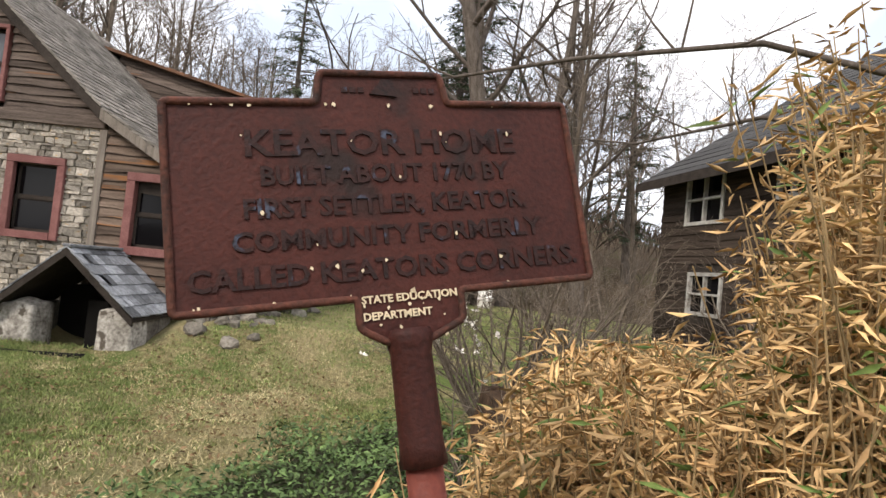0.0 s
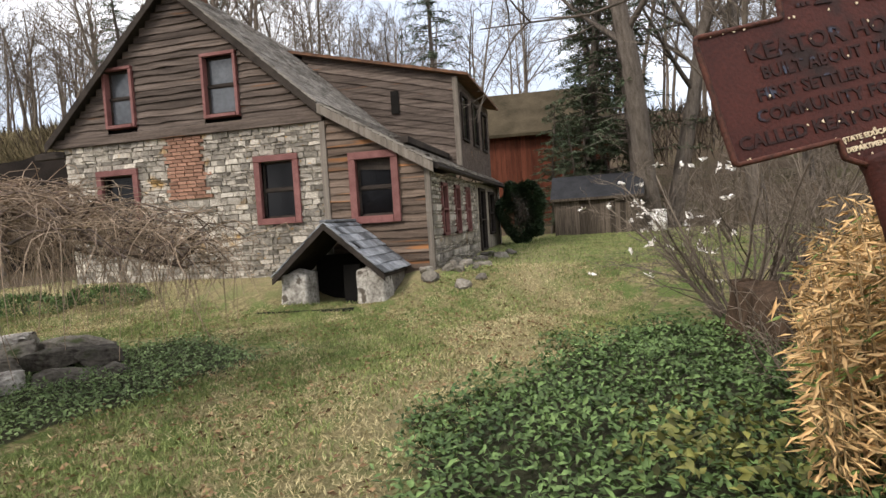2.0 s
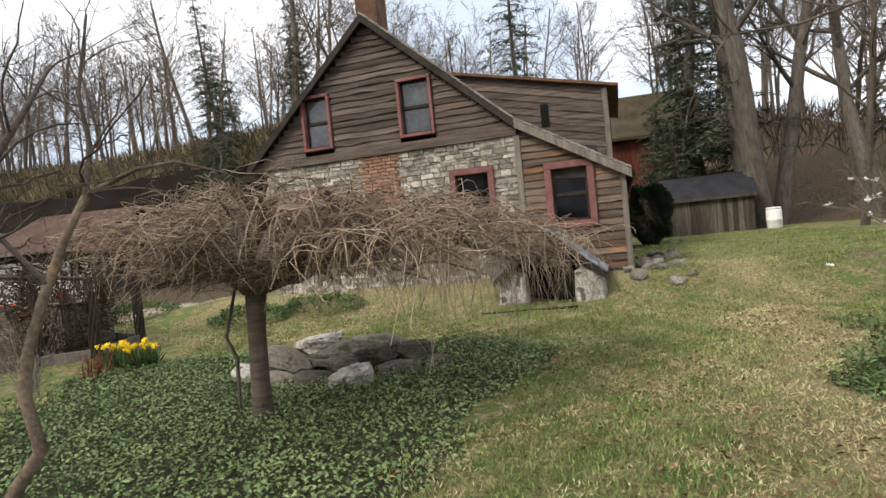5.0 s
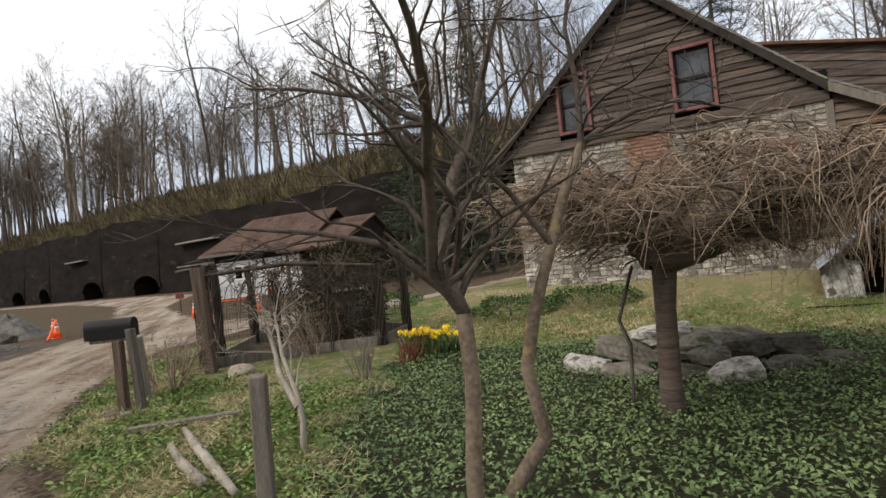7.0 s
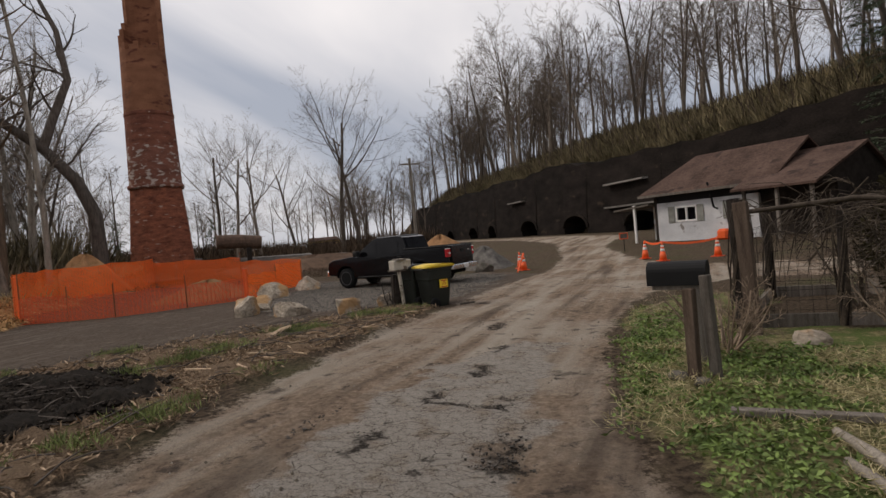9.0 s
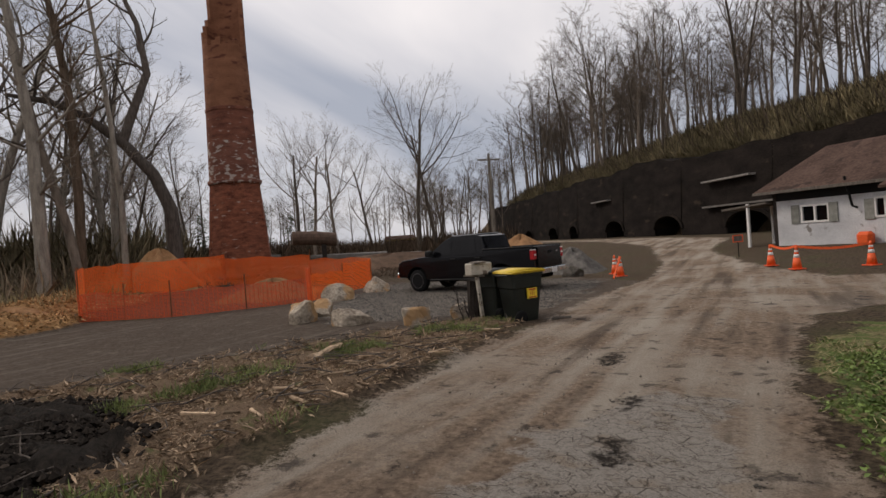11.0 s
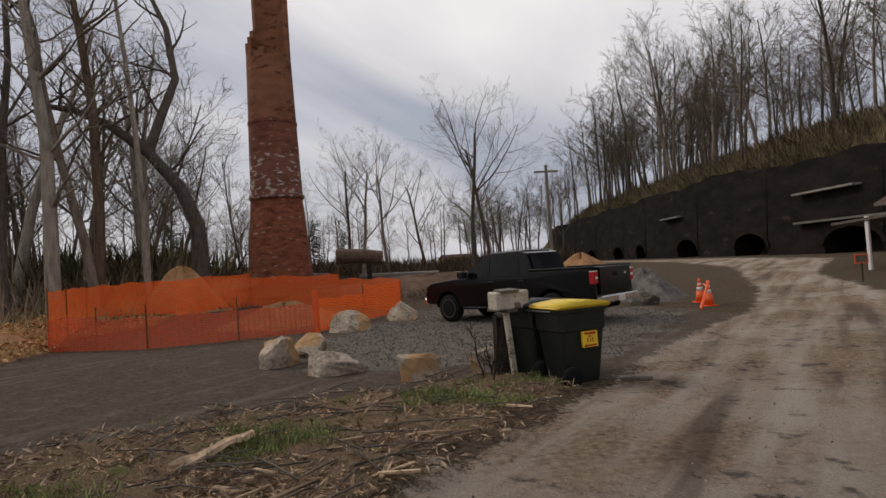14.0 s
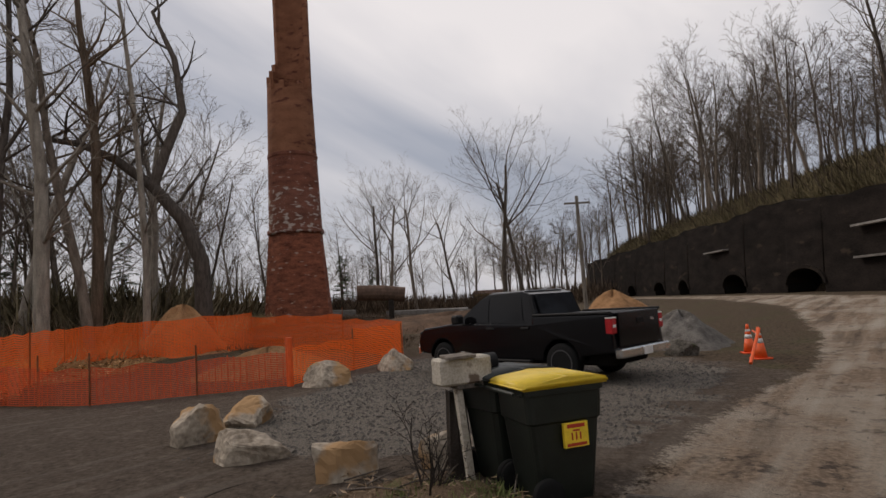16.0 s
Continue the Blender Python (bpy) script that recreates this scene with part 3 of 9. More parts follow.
land("ground", ~quad_road & ~quad_lot, "early spring lawn, leaf litter and wooded slopes", "ground")
land("road", quad_road, "worn brown dirt road with broken asphalt patches", "road")
land("parking_lot", quad_lot, "dark packed dirt parking lot with grey gravel", "parking lot")


# ---------------------------------------------------------------- the stone house
WALL_Y, X_LEFT, X_MID, X_RIGHT, BACK_Y = 9.32, -11.55, -5.65, -3.60, 18.2
BELT = 3.42
ROOF_LEFT, APEX, KINK, ROOF_RIGHT = (-11.85, 3.52), (-8.68, 6.44), (-5.62, 3.72), (-3.48, 2.46)
house = thing("stone_house", "old stone and weathered clapboard farmhouse with shingled roof", "house")


def holed_wall(name, x0, x1, z0, z1, y0, y1, holes, material, parent, label=""):
    """A wall along x, of a thickness, with openings cut through (built of butted blocks)."""
    bm = bmesh.new()
    xs = sorted({x0, x1, *[h[0] for h in holes], *[h[1] for h in holes]})
    zs = sorted({z0, z1, *[h[2] for h in holes], *[h[3] for h in holes]})
    for xa, xb in zip(xs, xs[1:]):
        for za, zb in zip(zs, zs[1:]):
            if not any(h[0] <= xa and xb <= h[1] and h[2] <= za and zb <= h[3] for h in holes):
                box(bm, xa, xb, y0, y1, za, zb)
    bmesh.ops.remove_doubles(bm, verts=bm.verts, dist=0.0005)
    return part(name, bm, material, parent, label)


GABLE_WINDOWS = [(-10.33, -9.75, 3.76, 4.86), (-8.02, -7.37, 3.75, 4.87)]
STONE_WINDOWS = [(-10.65, -9.88, 1.64, 2.74), (-6.98, -6.28, 1.65, 2.74)]
LEAN_WINDOW = (-5.00, -4.31, 1.57, 2.62)
holed_wall("stone_wall", X_LEFT, X_MID, -0.1, BELT, WALL_Y + 0.04, WALL_Y + 0.44, STONE_WINDOWS, MORTAR, house, "lime-mortared rubble stone wall")
back = bmesh.new()
box(back, X_LEFT, X_LEFT + 0.4, WALL_Y + 0.44, BACK_Y, -0.1, BELT)
box(back, X_LEFT + 0.4, X_RIGHT, BACK_Y - 0.3, BACK_Y, -0.1, BELT - 0.9)
part("rear_wall", back, MORTAR, house)
floor_bm = boxmesh(X_LEFT + 0.4, X_RIGHT - 0.3, WALL_Y + 0.44, BACK_Y - 0.3, 0.3, 0.4)
part("inner_floor", floor_bm, DARKTRIM, house)
part("inner_ceiling", boxmesh(X_LEFT + 0.3, X_RIGHT - 0.5, WALL_Y + 0.46, BACK_Y - 0.3, BELT - 0.5, BELT - 0.38), DARKTRIM, house)


def roof_z(x):
    pts = [ROOF_LEFT, APEX, KINK, ROOF_RIGHT]
    return float(np.interp(x, [p[0] for p in pts], [p[1] for p in pts]))


# stones of the gable wall, laid in uneven courses
rng = random.Random(11)
stone_meshes = []
for k in range(8):
    bm = bmesh.new()
    box(bm, -0.5, 0.5, -0.5, 0.5, -0.5, 0.5)
    bmesh.ops.subdivide_edges(bm, edges=[e for e in bm.edges if abs(e.verts[0].co.x - e.verts[1].co.x) > 0.5], cuts=1)
    for v in bm.verts:
        v.co += Vector((rng.uniform(-0.05, 0.05), rng.uniform(-0.16, 0.16), rng.uniform(-0.10, 0.10)))
        if v.co.y < 0:
            v.co.x *= 0.94
            v.co.z *= 0.80
    stone_meshes.append(piecemesh("stone", bm, STONE))
BRICKED = (-9.03, -8.22, 2.15, 3.40)


def blocked(xa, xb, za, zb, holes, pad):
    return any(xa < h[1] + pad and xb > h[0] - pad and za < h[3] + pad and zb > h[2] - pad for h in holes)


def lay_stones(along, across, z0, z1, holes, inside_fn=None, lo=0.09, hi=0.36):
    """Courses of rubble between along[0] and along[1]; across is the face."""
    out, z = [], z0
    while z < z1 - 0.03:
        h = min(rng.choice((0.04, 0.05, 0.06, 0.075, 0.09, 0.11, 0.15)), z1 - z)
        x = along[0]
        while x < along[1] - 0.02:
            w = min(rng.uniform(lo, hi) * (0.7 + 2.0 * h), along[1] - x)
            if along[1] - x - w < 0.1:
                w = along[1] - x
            xa, xb = x, x + w
            clear = not blocked(xa, xb, z, z + h, holes, 0.005)
            if not clear:
                for hole in holes:
                    if z < hole[3] and z + h > hole[2]:
                        if xa < hole[0] - 0.06 < xb:
                            xb, clear = hole[0] - 0.01, True
                        elif xa < hole[1] + 0.06 < xb:
                            xa, clear = hole[1] + 0.01, True
                clear = clear and not blocked(xa, xb, z, z + h, holes, 0.0)
            if clear and xb - xa > 0.05:
                out.append((xa, xb, z, h))
            x += w
        z += h
    return out


places = []
for xa, xb, z, h in lay_stones((X_LEFT, X_MID), WALL_Y, 0.05, BELT, [(a - 0.09, b + 0.09, c - 0.09, d + 0.09) for a, b, c, d in STONE_WINDOWS] + [BRICKED]):
    m = Matrix.Translation(((xa + xb) / 2, WALL_Y + 0.062 + rng.uniform(-0.016, 0.012), z + h / 2)) @ pose(0, 0, 0, 0, rng.uniform(-4, 4), 0) @ Matrix.Diagonal((xb - xa - 0.004, 0.10, h + 0.002, 1))
    if rng.random() < 0.5:
        m = m @ pose(0, 0, 0, 0, 0, 0) @ Matrix.Diagonal((-1, 1, -1, 1))
    places.append((rng.randrange(8), m))
places.sort(key=lambda p: -p[1].translation.x)
HOUSE_STONES = places

# the bricked-up patch
bm = bmesh.new()
box(bm, -0.5, 0.5, -0.5, 0.5, -0.5, 0.5)
for v in bm.verts:
    v.co += Vector((rng.uniform(-0.03, 0.03), 0, rng.uniform(-0.05, 0.05)))
brick_meshes = [piecemesh("brick", bm, BRICK)]
HOUSE_BRICKS = []
for row in range(17):
    z = BRICKED[2] + 0.035 + row * 0.0735
    x = BRICKED[0] + (0.0 if row % 2 else -0.05) + rng.uniform(-0.05, 0.05)
    while x < BRICKED[1] + rng.uniform(-0.2, 0.02):
        HOUSE_BRICKS.append((0, Matrix.Translation((x + 0.1, WALL_Y + 0.04 + rng.uniform(-0.006, 0.006), z)) @ Matrix.Diagonal((0.195, 0.09, 0.06, 1))))
        x += 0.207


def sash_window(x0, x1, z0, z1, y, parent, wide=0.1, glass=GLASSDARK):
    """A red-framed sash window in a wall facing -y."""
    w = part("window", boxmesh(x0 - wide, x1 + wide, y - 0.05, y + 0.03, z1, z1 + wide, 0.006), TRIM, parent, "sash window with faded red frame")
    for n, b in (("frame_side", (x0 - wide, x0, y - 0.045, y + 0.12, z0 - wide, z1)), ("frame_side", (x1, x1 + wide, y - 0.045, y + 0.12, z0 - wide, z1)), ("sill", (x0, x1, y - 0.06, y + 0.14, z0 - wide, z0))):
        part(n, boxmesh(*b, 0.006), TRIM, w)
    zm = (z0 + z1) / 2
    part("meeting_rail", boxmesh(x0, x1, y + 0.06, y + 0.10, zm - 0.025, zm + 0.025), DARKTRIM, w)
    for za, zb, off in ((z0, zm, 0.0), (zm, z1, 0.02)):
        bm = bmesh.new()
        for b in ((x0, x0 + 0.045, za, zb), (x1 - 0.045, x1, za, zb), (x0, x1, za, za + 0.045), (x0, x1, zb - 0.045, zb)):
            box(bm, b[0], b[1], y + 0.075 + off, y + 0.105 + off, b[2], b[3])
        part("sash", bm, DARKTRIM, w)
        g = part("pane", boxmesh(x0 + 0.04, x1 - 0.04, y + 0.088 + off, y + 0.094 + off, za + 0.04, zb - 0.04), glass, w)
        g.visible_shadow = False
    return w


for wdw in GABLE_WINDOWS:
    sash_window(*wdw, WALL_Y - 0.02, house, 0.065, SKYGLASS)
for wdw in STONE_WINDOWS:
    sash_window(*wdw, WALL_Y, house, 0.12)
sash_window(*LEAN_WINDOW, WALL_Y - 0.02, house, 0.135)

# gable backing, belt board and clapboards
bm = bmesh.new()
prism(bm, [(ROOF_LEFT[0] + 0.2, BELT), (X_MID + 0.02, BELT), (KINK[0], KINK[1] - 0.1), (APEX[0], APEX[1] - 0.12), (ROOF_LEFT[0] + 0.2, ROOF_LEFT[1] - 0.05)], WALL_Y + 0.14, WALL_Y + 0.18)
part("gable_backing", bm, SHADEBLACK, house)
part("belt_board", boxmesh(ROOF_LEFT[0] + 0.05, X_MID + 0.05, WALL_Y - 0.05, WALL_Y + 0.05, BELT - 0.02, BELT + 0.17, 0.008), CLAP, house)
part("corner_board", boxmesh(X_MID - 0.03, X_MID + 0.09, WALL_Y - 0.03, WALL_Y + 0.04, 0.5, BELT - 0.02, 0.006), GREYWOOD, house)
part("corner_board", boxmesh(X_RIGHT - 0.10, X_RIGHT + 0.01, WALL_Y - 0.03, WALL_Y + 0.05, 0.42, 2.40, 0.006), GREYWOOD, house)
holed_wall("lean_to_wall", X_MID + 0.09, X_RIGHT - 0.02, 0.3, 2.5, WALL_Y + 0.05, WALL_Y + 0.16, [LEAN_WINDOW], DARKTRIM, house)
bm = bmesh.new()
prism(bm, [(X_MID, 2.5), (X_RIGHT - 0.02, 2.34), (X_RIGHT - 0.02, 2.40), (X_MID, 3.55)], WALL_Y + 0.06, WALL_Y + 0.16)
part("lean_to_gable", bm, DARKTRIM, house)


def clapboard(xa, xb, z, h, y, lift=0.03, m=None):
    """One lapped board, thick at its lower edge, slightly bowed and chewed."""
    bm = bmesh.new()
    n = max(2, int((xb - xa) / 0.35))
    rows = []
    for i in range(n + 1):
        x = xa + (xb - xa) * i / n
        d, e = rng.uniform(-0.021, 0.016), rng.uniform(-0.008, 0.006)
        rows.append([bm.verts.new(p) for p in ((x, y - lift - d * 0.6, z + d), (x, y - lift + 0.022, z + d), (x, y + 0.012, z + h + 0.02), (x, y - 0.002 + e, z + h + 0.02))])
    for a, b in zip(rows, rows[1:]):
        for k in range(4):
            bm.faces.new((a[k], b[k], b[(k + 1) % 4], a[(k + 1) % 4]))
    bm.faces.new(rows[0][::-1])
    bm.faces.new(rows[-1])
    bmesh.ops.recalc_face_normals(bm, faces=bm.faces)
    if m is not None:
        bm.transform(m)
    return bm


def board_rows(left_fn, right_fn, z0, z1, h, holes, y, parent, m=None, material=CLAP):
    z = z0
    while z < z1:
        xa, xb = left_fn(z + h * 0.5), right_fn(z + h * 0.5)
        spans = [(xa, xb)]
        for hole in holes:
            if z + h * 0.9 > hole[2] and z + h * 0.1 < hole[3]:
                spans = [s for a, b in spans for s in ((a, min(b, hole[0])), (max(a, hole[1]), b)) if s[1] - s[0] > 0.04]
        for a, b in spans:
            cuts = [a, b]
            if b - a > 3.2:
                cuts = [a, rng.uniform(a + 1.0, b - 1.0), b]
            for p, q in zip(cuts, cuts[1:]):
                if q - p > 0.05:
                    part("clapboard", clapboard(p + 0.002, q - 0.002, z, h, y, 0.038, m), material, parent)
        z += h


holes = [(a - 0.075, b + 0.075, c - 0.075, d + 0.075) for a, b, c, d in GABLE_WINDOWS]
lslope = lambda z: max(ROOF_LEFT[0] + 0.15, float(np.interp(z + 0.18, [ROOF_LEFT[1], APEX[1]], [ROOF_LEFT[0], APEX[0]])))
rslope = lambda z: float(np.interp(z + 0.18, [KINK[1], APEX[1]], [KINK[0], APEX[0]]))
board_rows(lslope, rslope, BELT + 0.17, APEX[1] - 0.24, 0.135, holes, WALL_Y + 0.12 - 0.1, house)
hole = [(LEAN_WINDOW[0] - 0.11, LEAN_WINDOW[1] + 0.11, LEAN_WINDOW[2] - 0.1, LEAN_WINDOW[3] + 0.1)]
lean_r = lambda z: min(X_RIGHT - 0.10, float(np.interp(z + 0.12, [ROOF_RIGHT[1], KINK[1]], [ROOF_RIGHT[0], KINK[0]])))
board_rows(lambda z: X_MID + 0.09, lean_r, 0.42, 3.40, 0.145, hole, WALL_Y + 0.02, house, None, RAWCLAP)

# east side wall under the eave: stone piers with small windows and a door
SIDE_X = X_RIGHT
SIDE_HOLES = [(10.15, 10.65, 1.10, 2.15), (11.35, 11.85, 1.10, 2.15), (12.55, 13.05, 1.10, 2.15), (14.4, 15.3, 0.5, 2.2), (16.0, 16.9, 0.9, 2.15)]
turn = Matrix(((0, -1, 0, SIDE_X), (1, 0, 0, 0), (0, 0, 1, 0), (0, 0, 0, 1)))
side = holed_wall("side_wall", WALL_Y + 0.05, BACK_Y - 0.3, -0.1, 2.32, 0.04, 0.34, SIDE_HOLES, MORTAR, house, "whitewashed rubble side wall")
side.matrix_basis = turn
SIDE_STONES = []
for xa, xb, z, h in lay_stones((WALL_Y + 0.06, 14.0), 0, 0.35, 2.3, [(a - 0.02, b + 0.02, c - 0.02, d + 0.02) for a, b, c, d in SIDE_HOLES]):
    SIDE_STONES.append((rng.randrange(8), turn @ Matrix.Translation(((xa + xb) / 2, 0.045, z + h / 2)) @ Matrix.Diagonal((xb - xa - 0.02, 0.09, h - 0.014, 1))))
for a, b, c, d in SIDE_HOLES:
    bm = bmesh.new()
    for q in ((a, a + 0.07, c, d), (b - 0.07, b, c, d), (a, b, d - 0.07, d), (a, b, c, c + 0.06), (a, b, (c + d) / 2 - 0.02, (c + d) / 2 + 0.02)):
        box(bm, q[0], q[1], -0.02, 0.12, q[2], q[3])
    w = part("side_window", bm, DARKTRIM if a > 14 else TRIM, house)
    w.matrix_basis = turn
    g = part("pane", boxmesh(a + 0.05, b - 0.05, 0.05, 0.056, c + 0.05, d - 0.05), GLASSDARK, w)

# roof: boards under rows of wooden shingles
bm = bmesh.new()
T = 0.09
for (ax, az), (bx, bz) in ((ROOF_LEFT, APEX), (APEX, KINK), (KINK, ROOF_RIGHT)):
    prism(bm, [(ax, az), (bx, bz), (bx, bz - T), (ax, az - T)], WALL_Y - 0.16, BACK_Y + 0.25)
part("roof", bm, DARKTRIM, house, "weathered grey wood shingle roof")
for (ax, az), (bx, bz), mt in ((ROOF_LEFT, APEX, DARKTRIM), (APEX, KINK, DARKTRIM), (KINK, ROOF_RIGHT, GREYWOOD)):
    bm = bmesh.new()
    prism(bm, [(ax, az - 0.02), (bx, bz - 0.02), (bx, bz - 0.19), (ax, az - 0.19)], WALL_Y - 0.19, WALL_Y - 0.163)
    part("rake_board", bm, mt, house)
shingle_meshes = []
for k in range(3):
    bm = bmesh.new()
    box(bm, -0.5, 0.5, 0, 1, -0.5, 0.5)
    for v in bm.verts:
        v.co += Vector((0, rng.uniform(-0.06, 0.06) if v.co.y < 0.5 else 0, 0))
    shingle_meshes.append(piecemesh("shingle", bm, SHINGLE))
HOUSE_SHINGLES = []
for (ax, az), (bx, bz) in ((ROOF_RIGHT, KINK), (KINK, APEX)):
    L = math.hypot(bx - ax, bz - az)
    ang = math.atan2(bz - az, ax - bx)
    rows_n = int(L / 0.15)
    for r in range(rows_n):
        f = r * 0.15 / L
        x0, z0 = ax + (bx - ax) * f, az + (bz - az) * f
        y = WALL_Y - 0.2
        while y < BACK_Y + 0.2:
            w = rng.uniform(0.13, 0.3)
            m = Matrix.Translation((x0, y + w / 2, z0 + 0.022)) @ Matrix.Rotation(ang, 4, "Y") @ Matrix.Rotation(radians(90), 4, "Z") @ pose(0, 0, 0, -6 + rng.uniform(-2, 2), 0, 0) @ Matrix.Diagonal((w - 0.012, 0.2, 0.030, 1))
            HOUSE_SHINGLES.append((rng.randrange(3), m))
            y += w
HOUSE_SHINGLES.sort(key=lambda p: p[1].translation.y)

# shed dormer with sagging boards and a rusty roof
DY, DX, DZ0, DZ1 = 13.3, -3.82, 6.05, 4.90
dorm_top = lambda x: float(np.interp(x, [-8.4, DX], [DZ0, DZ1]))
bm = bmesh.new()
prism(bm, [(-7.9, dorm_top(-7.9) - 0.1), (DX, DZ1 - 0.05), (DX, 2.70), (-5.62, 3.78), (-7.9, 5.70)], DY + 0.06, DY + 0.16)
part("dormer_side", bm, DARKTRIM, house)
slope = math.atan2(DZ0 - DZ1, DX + 8.4)
for k in range(14):
    drop = 0.17 * (k + 1)
    za = lambda x: dorm_top(x) - drop
    xs = np.linspace(-8.0, DX, 60)
    ok = [x for x in xs if dorm_top(x) - drop + 0.10 > roof_z(x) and x > -8.0]
    if len(ok) < 3:
        continue
    a, b = ok[0] - 0.1, ok[-1]
    m = Matrix.Translation((DX, 0, DZ1 - drop)) @ Matrix.Rotation(slope * (1 - 0.35 * k / 14), 4, "Y")
    part("clapboard", clapboard(a - DX, b - DX, 0, 0.17, DY + 0.03, 0.03, m), CLAP, house)
part("vent_slot", boxmesh(-5.52, -5.32, DY - 0.03, DY + 0.02, 4.15, 4.72), SHADEBLACK, house)
part("corner_board", boxmesh(DX - 0.1, DX + 0.03, DY - 0.03, DY + 0.08, 2.72, DZ1, 0.006), GREYWOOD, house)
bm = bmesh.new()
box(bm, DX - 0.12, DX, DY + 0.16, BACK_Y - 0.1, 2.6, DZ1 - 0.05)
part("dormer_front", bm, CLAP, house)
for k in range(3):
    ya = DY + 0.35 + k * 1.5
    bm = bmesh.new()
    for q in ((ya, ya + 0.07, 3.4, 4.6), (ya + 0.75, ya + 0.82, 3.4, 4.6), (ya + 0.07, ya + 0.75, 4.53, 4.6), (ya + 0.07, ya + 0.75, 3.4, 3.47)):
        box(bm, DX, DX + 0.05, q[0], q[1], q[2], q[3])
    w = part("dormer_window", bm, DARKTRIM, house)
    part("pane", boxmesh(DX + 0.003, DX + 0.012, ya + 0.07, ya + 0.75, 3.47, 4.53), GLASSDARK, w)
RUSTROOF = mat("rusty_roof", (0.045, 0.028, 0.020), (0.17, 0.080, 0.042), 3.0, 0.8, 0.3, 30.0)
bm = bmesh.new()
prism(bm, [(-8.55, DZ0 + 0.02), (DX + 0.32, DZ1 - 0.03), (DX + 0.32, DZ1 + 0.04), (-8.55, DZ0 + 0.09)], DY - 0.14, BACK_Y + 0.2)
part("dormer_roof", bm, RUSTROOF, house, "rust-stained shed dormer roof")
part("eave_gutter", tubemesh([(ROOF_RIGHT[0] + 0.04, WALL_Y - 0.1, ROOF_RIGHT[1] - 0.08), (ROOF_RIGHT[0] + 0.04, BACK_Y, ROOF_RIGHT[1] - 0.1)], 0.05, 8), DARKTRIM, house)
# chimney on the ridge
part("chimney", boxmesh(-9.0, -8.48, 9.7, 10.3, 5.9, 7.5, 0.02), RUSTROOF, house, "weathered brick chimney")
part("chimney_cap", boxmesh(-9.05, -8.43, 9.65, 10.35, 7.5, 7.6, 0.02), STONE, house)
part("eave_beam", boxmesh(-12.35, X_LEFT - 0.02, WALL_Y + 0.0, WALL_Y + 0.12, 3.22, 3.36, 0.01), DARKTRIM, house)

pieces("stone", house, stone_meshes, HOUSE_STONES, 300)
pieces("brick", house, brick_meshes, HOUSE_BRICKS, 300)
pieces("side_stone", house, stone_meshes, SIDE_STONES, 0)
pieces("shingle", house, shingle_meshes, HOUSE_SHINGLES, 200)

# ---------------------------------------------------------------- well house in front of the gable
WHITESTONE = mat("mottled_whitewash", (0.13, 0.115, 0.10), (0.56, 0.53, 0.48), 5.0, 0.95, 0.9, 22.0, 0, 0.0, ((0.10, 0.085, 0.07), 5.0, 0.58))
well = thing("well_house", "small gabled well cover with grey slate roof on stone piers", "well house", pose(-5.08, 7.96, 0))
for xa, xb in ((-0.92, -0.46), (0.46, 0.92)):
    bm = bmesh.new()
    bmesh.ops.create_cube(bm, size=1.0)
    bmesh.ops.subdivide_edges(bm, edges=bm.edges, cuts=7, use_grid_fill=True)
    for v in bm.verts:
        q = v.co.lerp(v.co.normalized() * 0.62, 0.35)
        q += q.normalized() * (noise.noise(v.co * 3.0 + Vector((xa * 9, 0, 0))) * 0.07 + noise.noise(v.co * 8.0) * 0.03)
        v.co = Vector(((xa + xb) / 2 + q.x * (xb - xa) * 1.08, 0.34 + q.y * 0.5, 0.24 + q.z * 0.88))
    part("pier", bm, WHITESTONE, well, "mottled whitewashed stone pier", True)
part("side_wall", boxmesh(-0.95, -0.75, 0.5, 1.28, -0.15, 0.62, 0.02), DARKROCK, well)
part("side_wall", boxmesh(0.72, 0.92, 0.5, 1.28, -0.15, 0.62, 0.02), DARKROCK, well)
part("back_wall", boxmesh(-0.75, 0.72, 1.12, 1.24, -0.1, 0.9), SHADEBLACK, well)
part("sill_slab", boxmesh(-1.25, 0.5, -0.28, 0.35, -0.14, 0.07, 0.03, None, 0.03), SHADEBLACK, well, "black stone slab")
part("door", boxmesh(0.05, 0.36, 0.5, 0.55, -0.05, 0.75, 0.01), SHADEBLACK, well)
W_APEX, W_EAVE, W_HALF = 1.50, 0.62, 0.98
for sgn in (-1, 1):
    bm = bmesh.new()
    prism(bm, [(0, W_APEX - 0.02), (sgn * W_HALF, W_EAVE - 0.02), (sgn * W_HALF, W_EAVE - 0.07), (0, W_APEX - 0.07)], -0.02, 1.25)
    part("roof_board", bm, DARKTRIM, well)
    bm = bmesh.new()
    prism(bm, [(0, W_APEX), (sgn * (W_HALF + 0.02), W_EAVE - 0.02), (sgn * (W_HALF + 0.02), W_EAVE - 0.12), (0, W_APEX - 0.13)], -0.06, -0.02)
    part("barge_board", bm, DARKTRIM, well)
slate_meshes = []
for k in range(3):
    bm = bmesh.new()
    box(bm, -0.5, 0.5, 0, 1, -0.5, 0.5)
    for v in bm.verts:
        if v.co.y < 0.5:
            v.co.y += rng.uniform(-0.05, 0.05)
    slate_meshes.append(piecemesh("slate", bm, SLATE))
WELL_SLATES = []
L = math.hypot(W_HALF, W_APEX - W_EAVE)
pitch = math.atan2(W_APEX - W_EAVE, W_HALF)
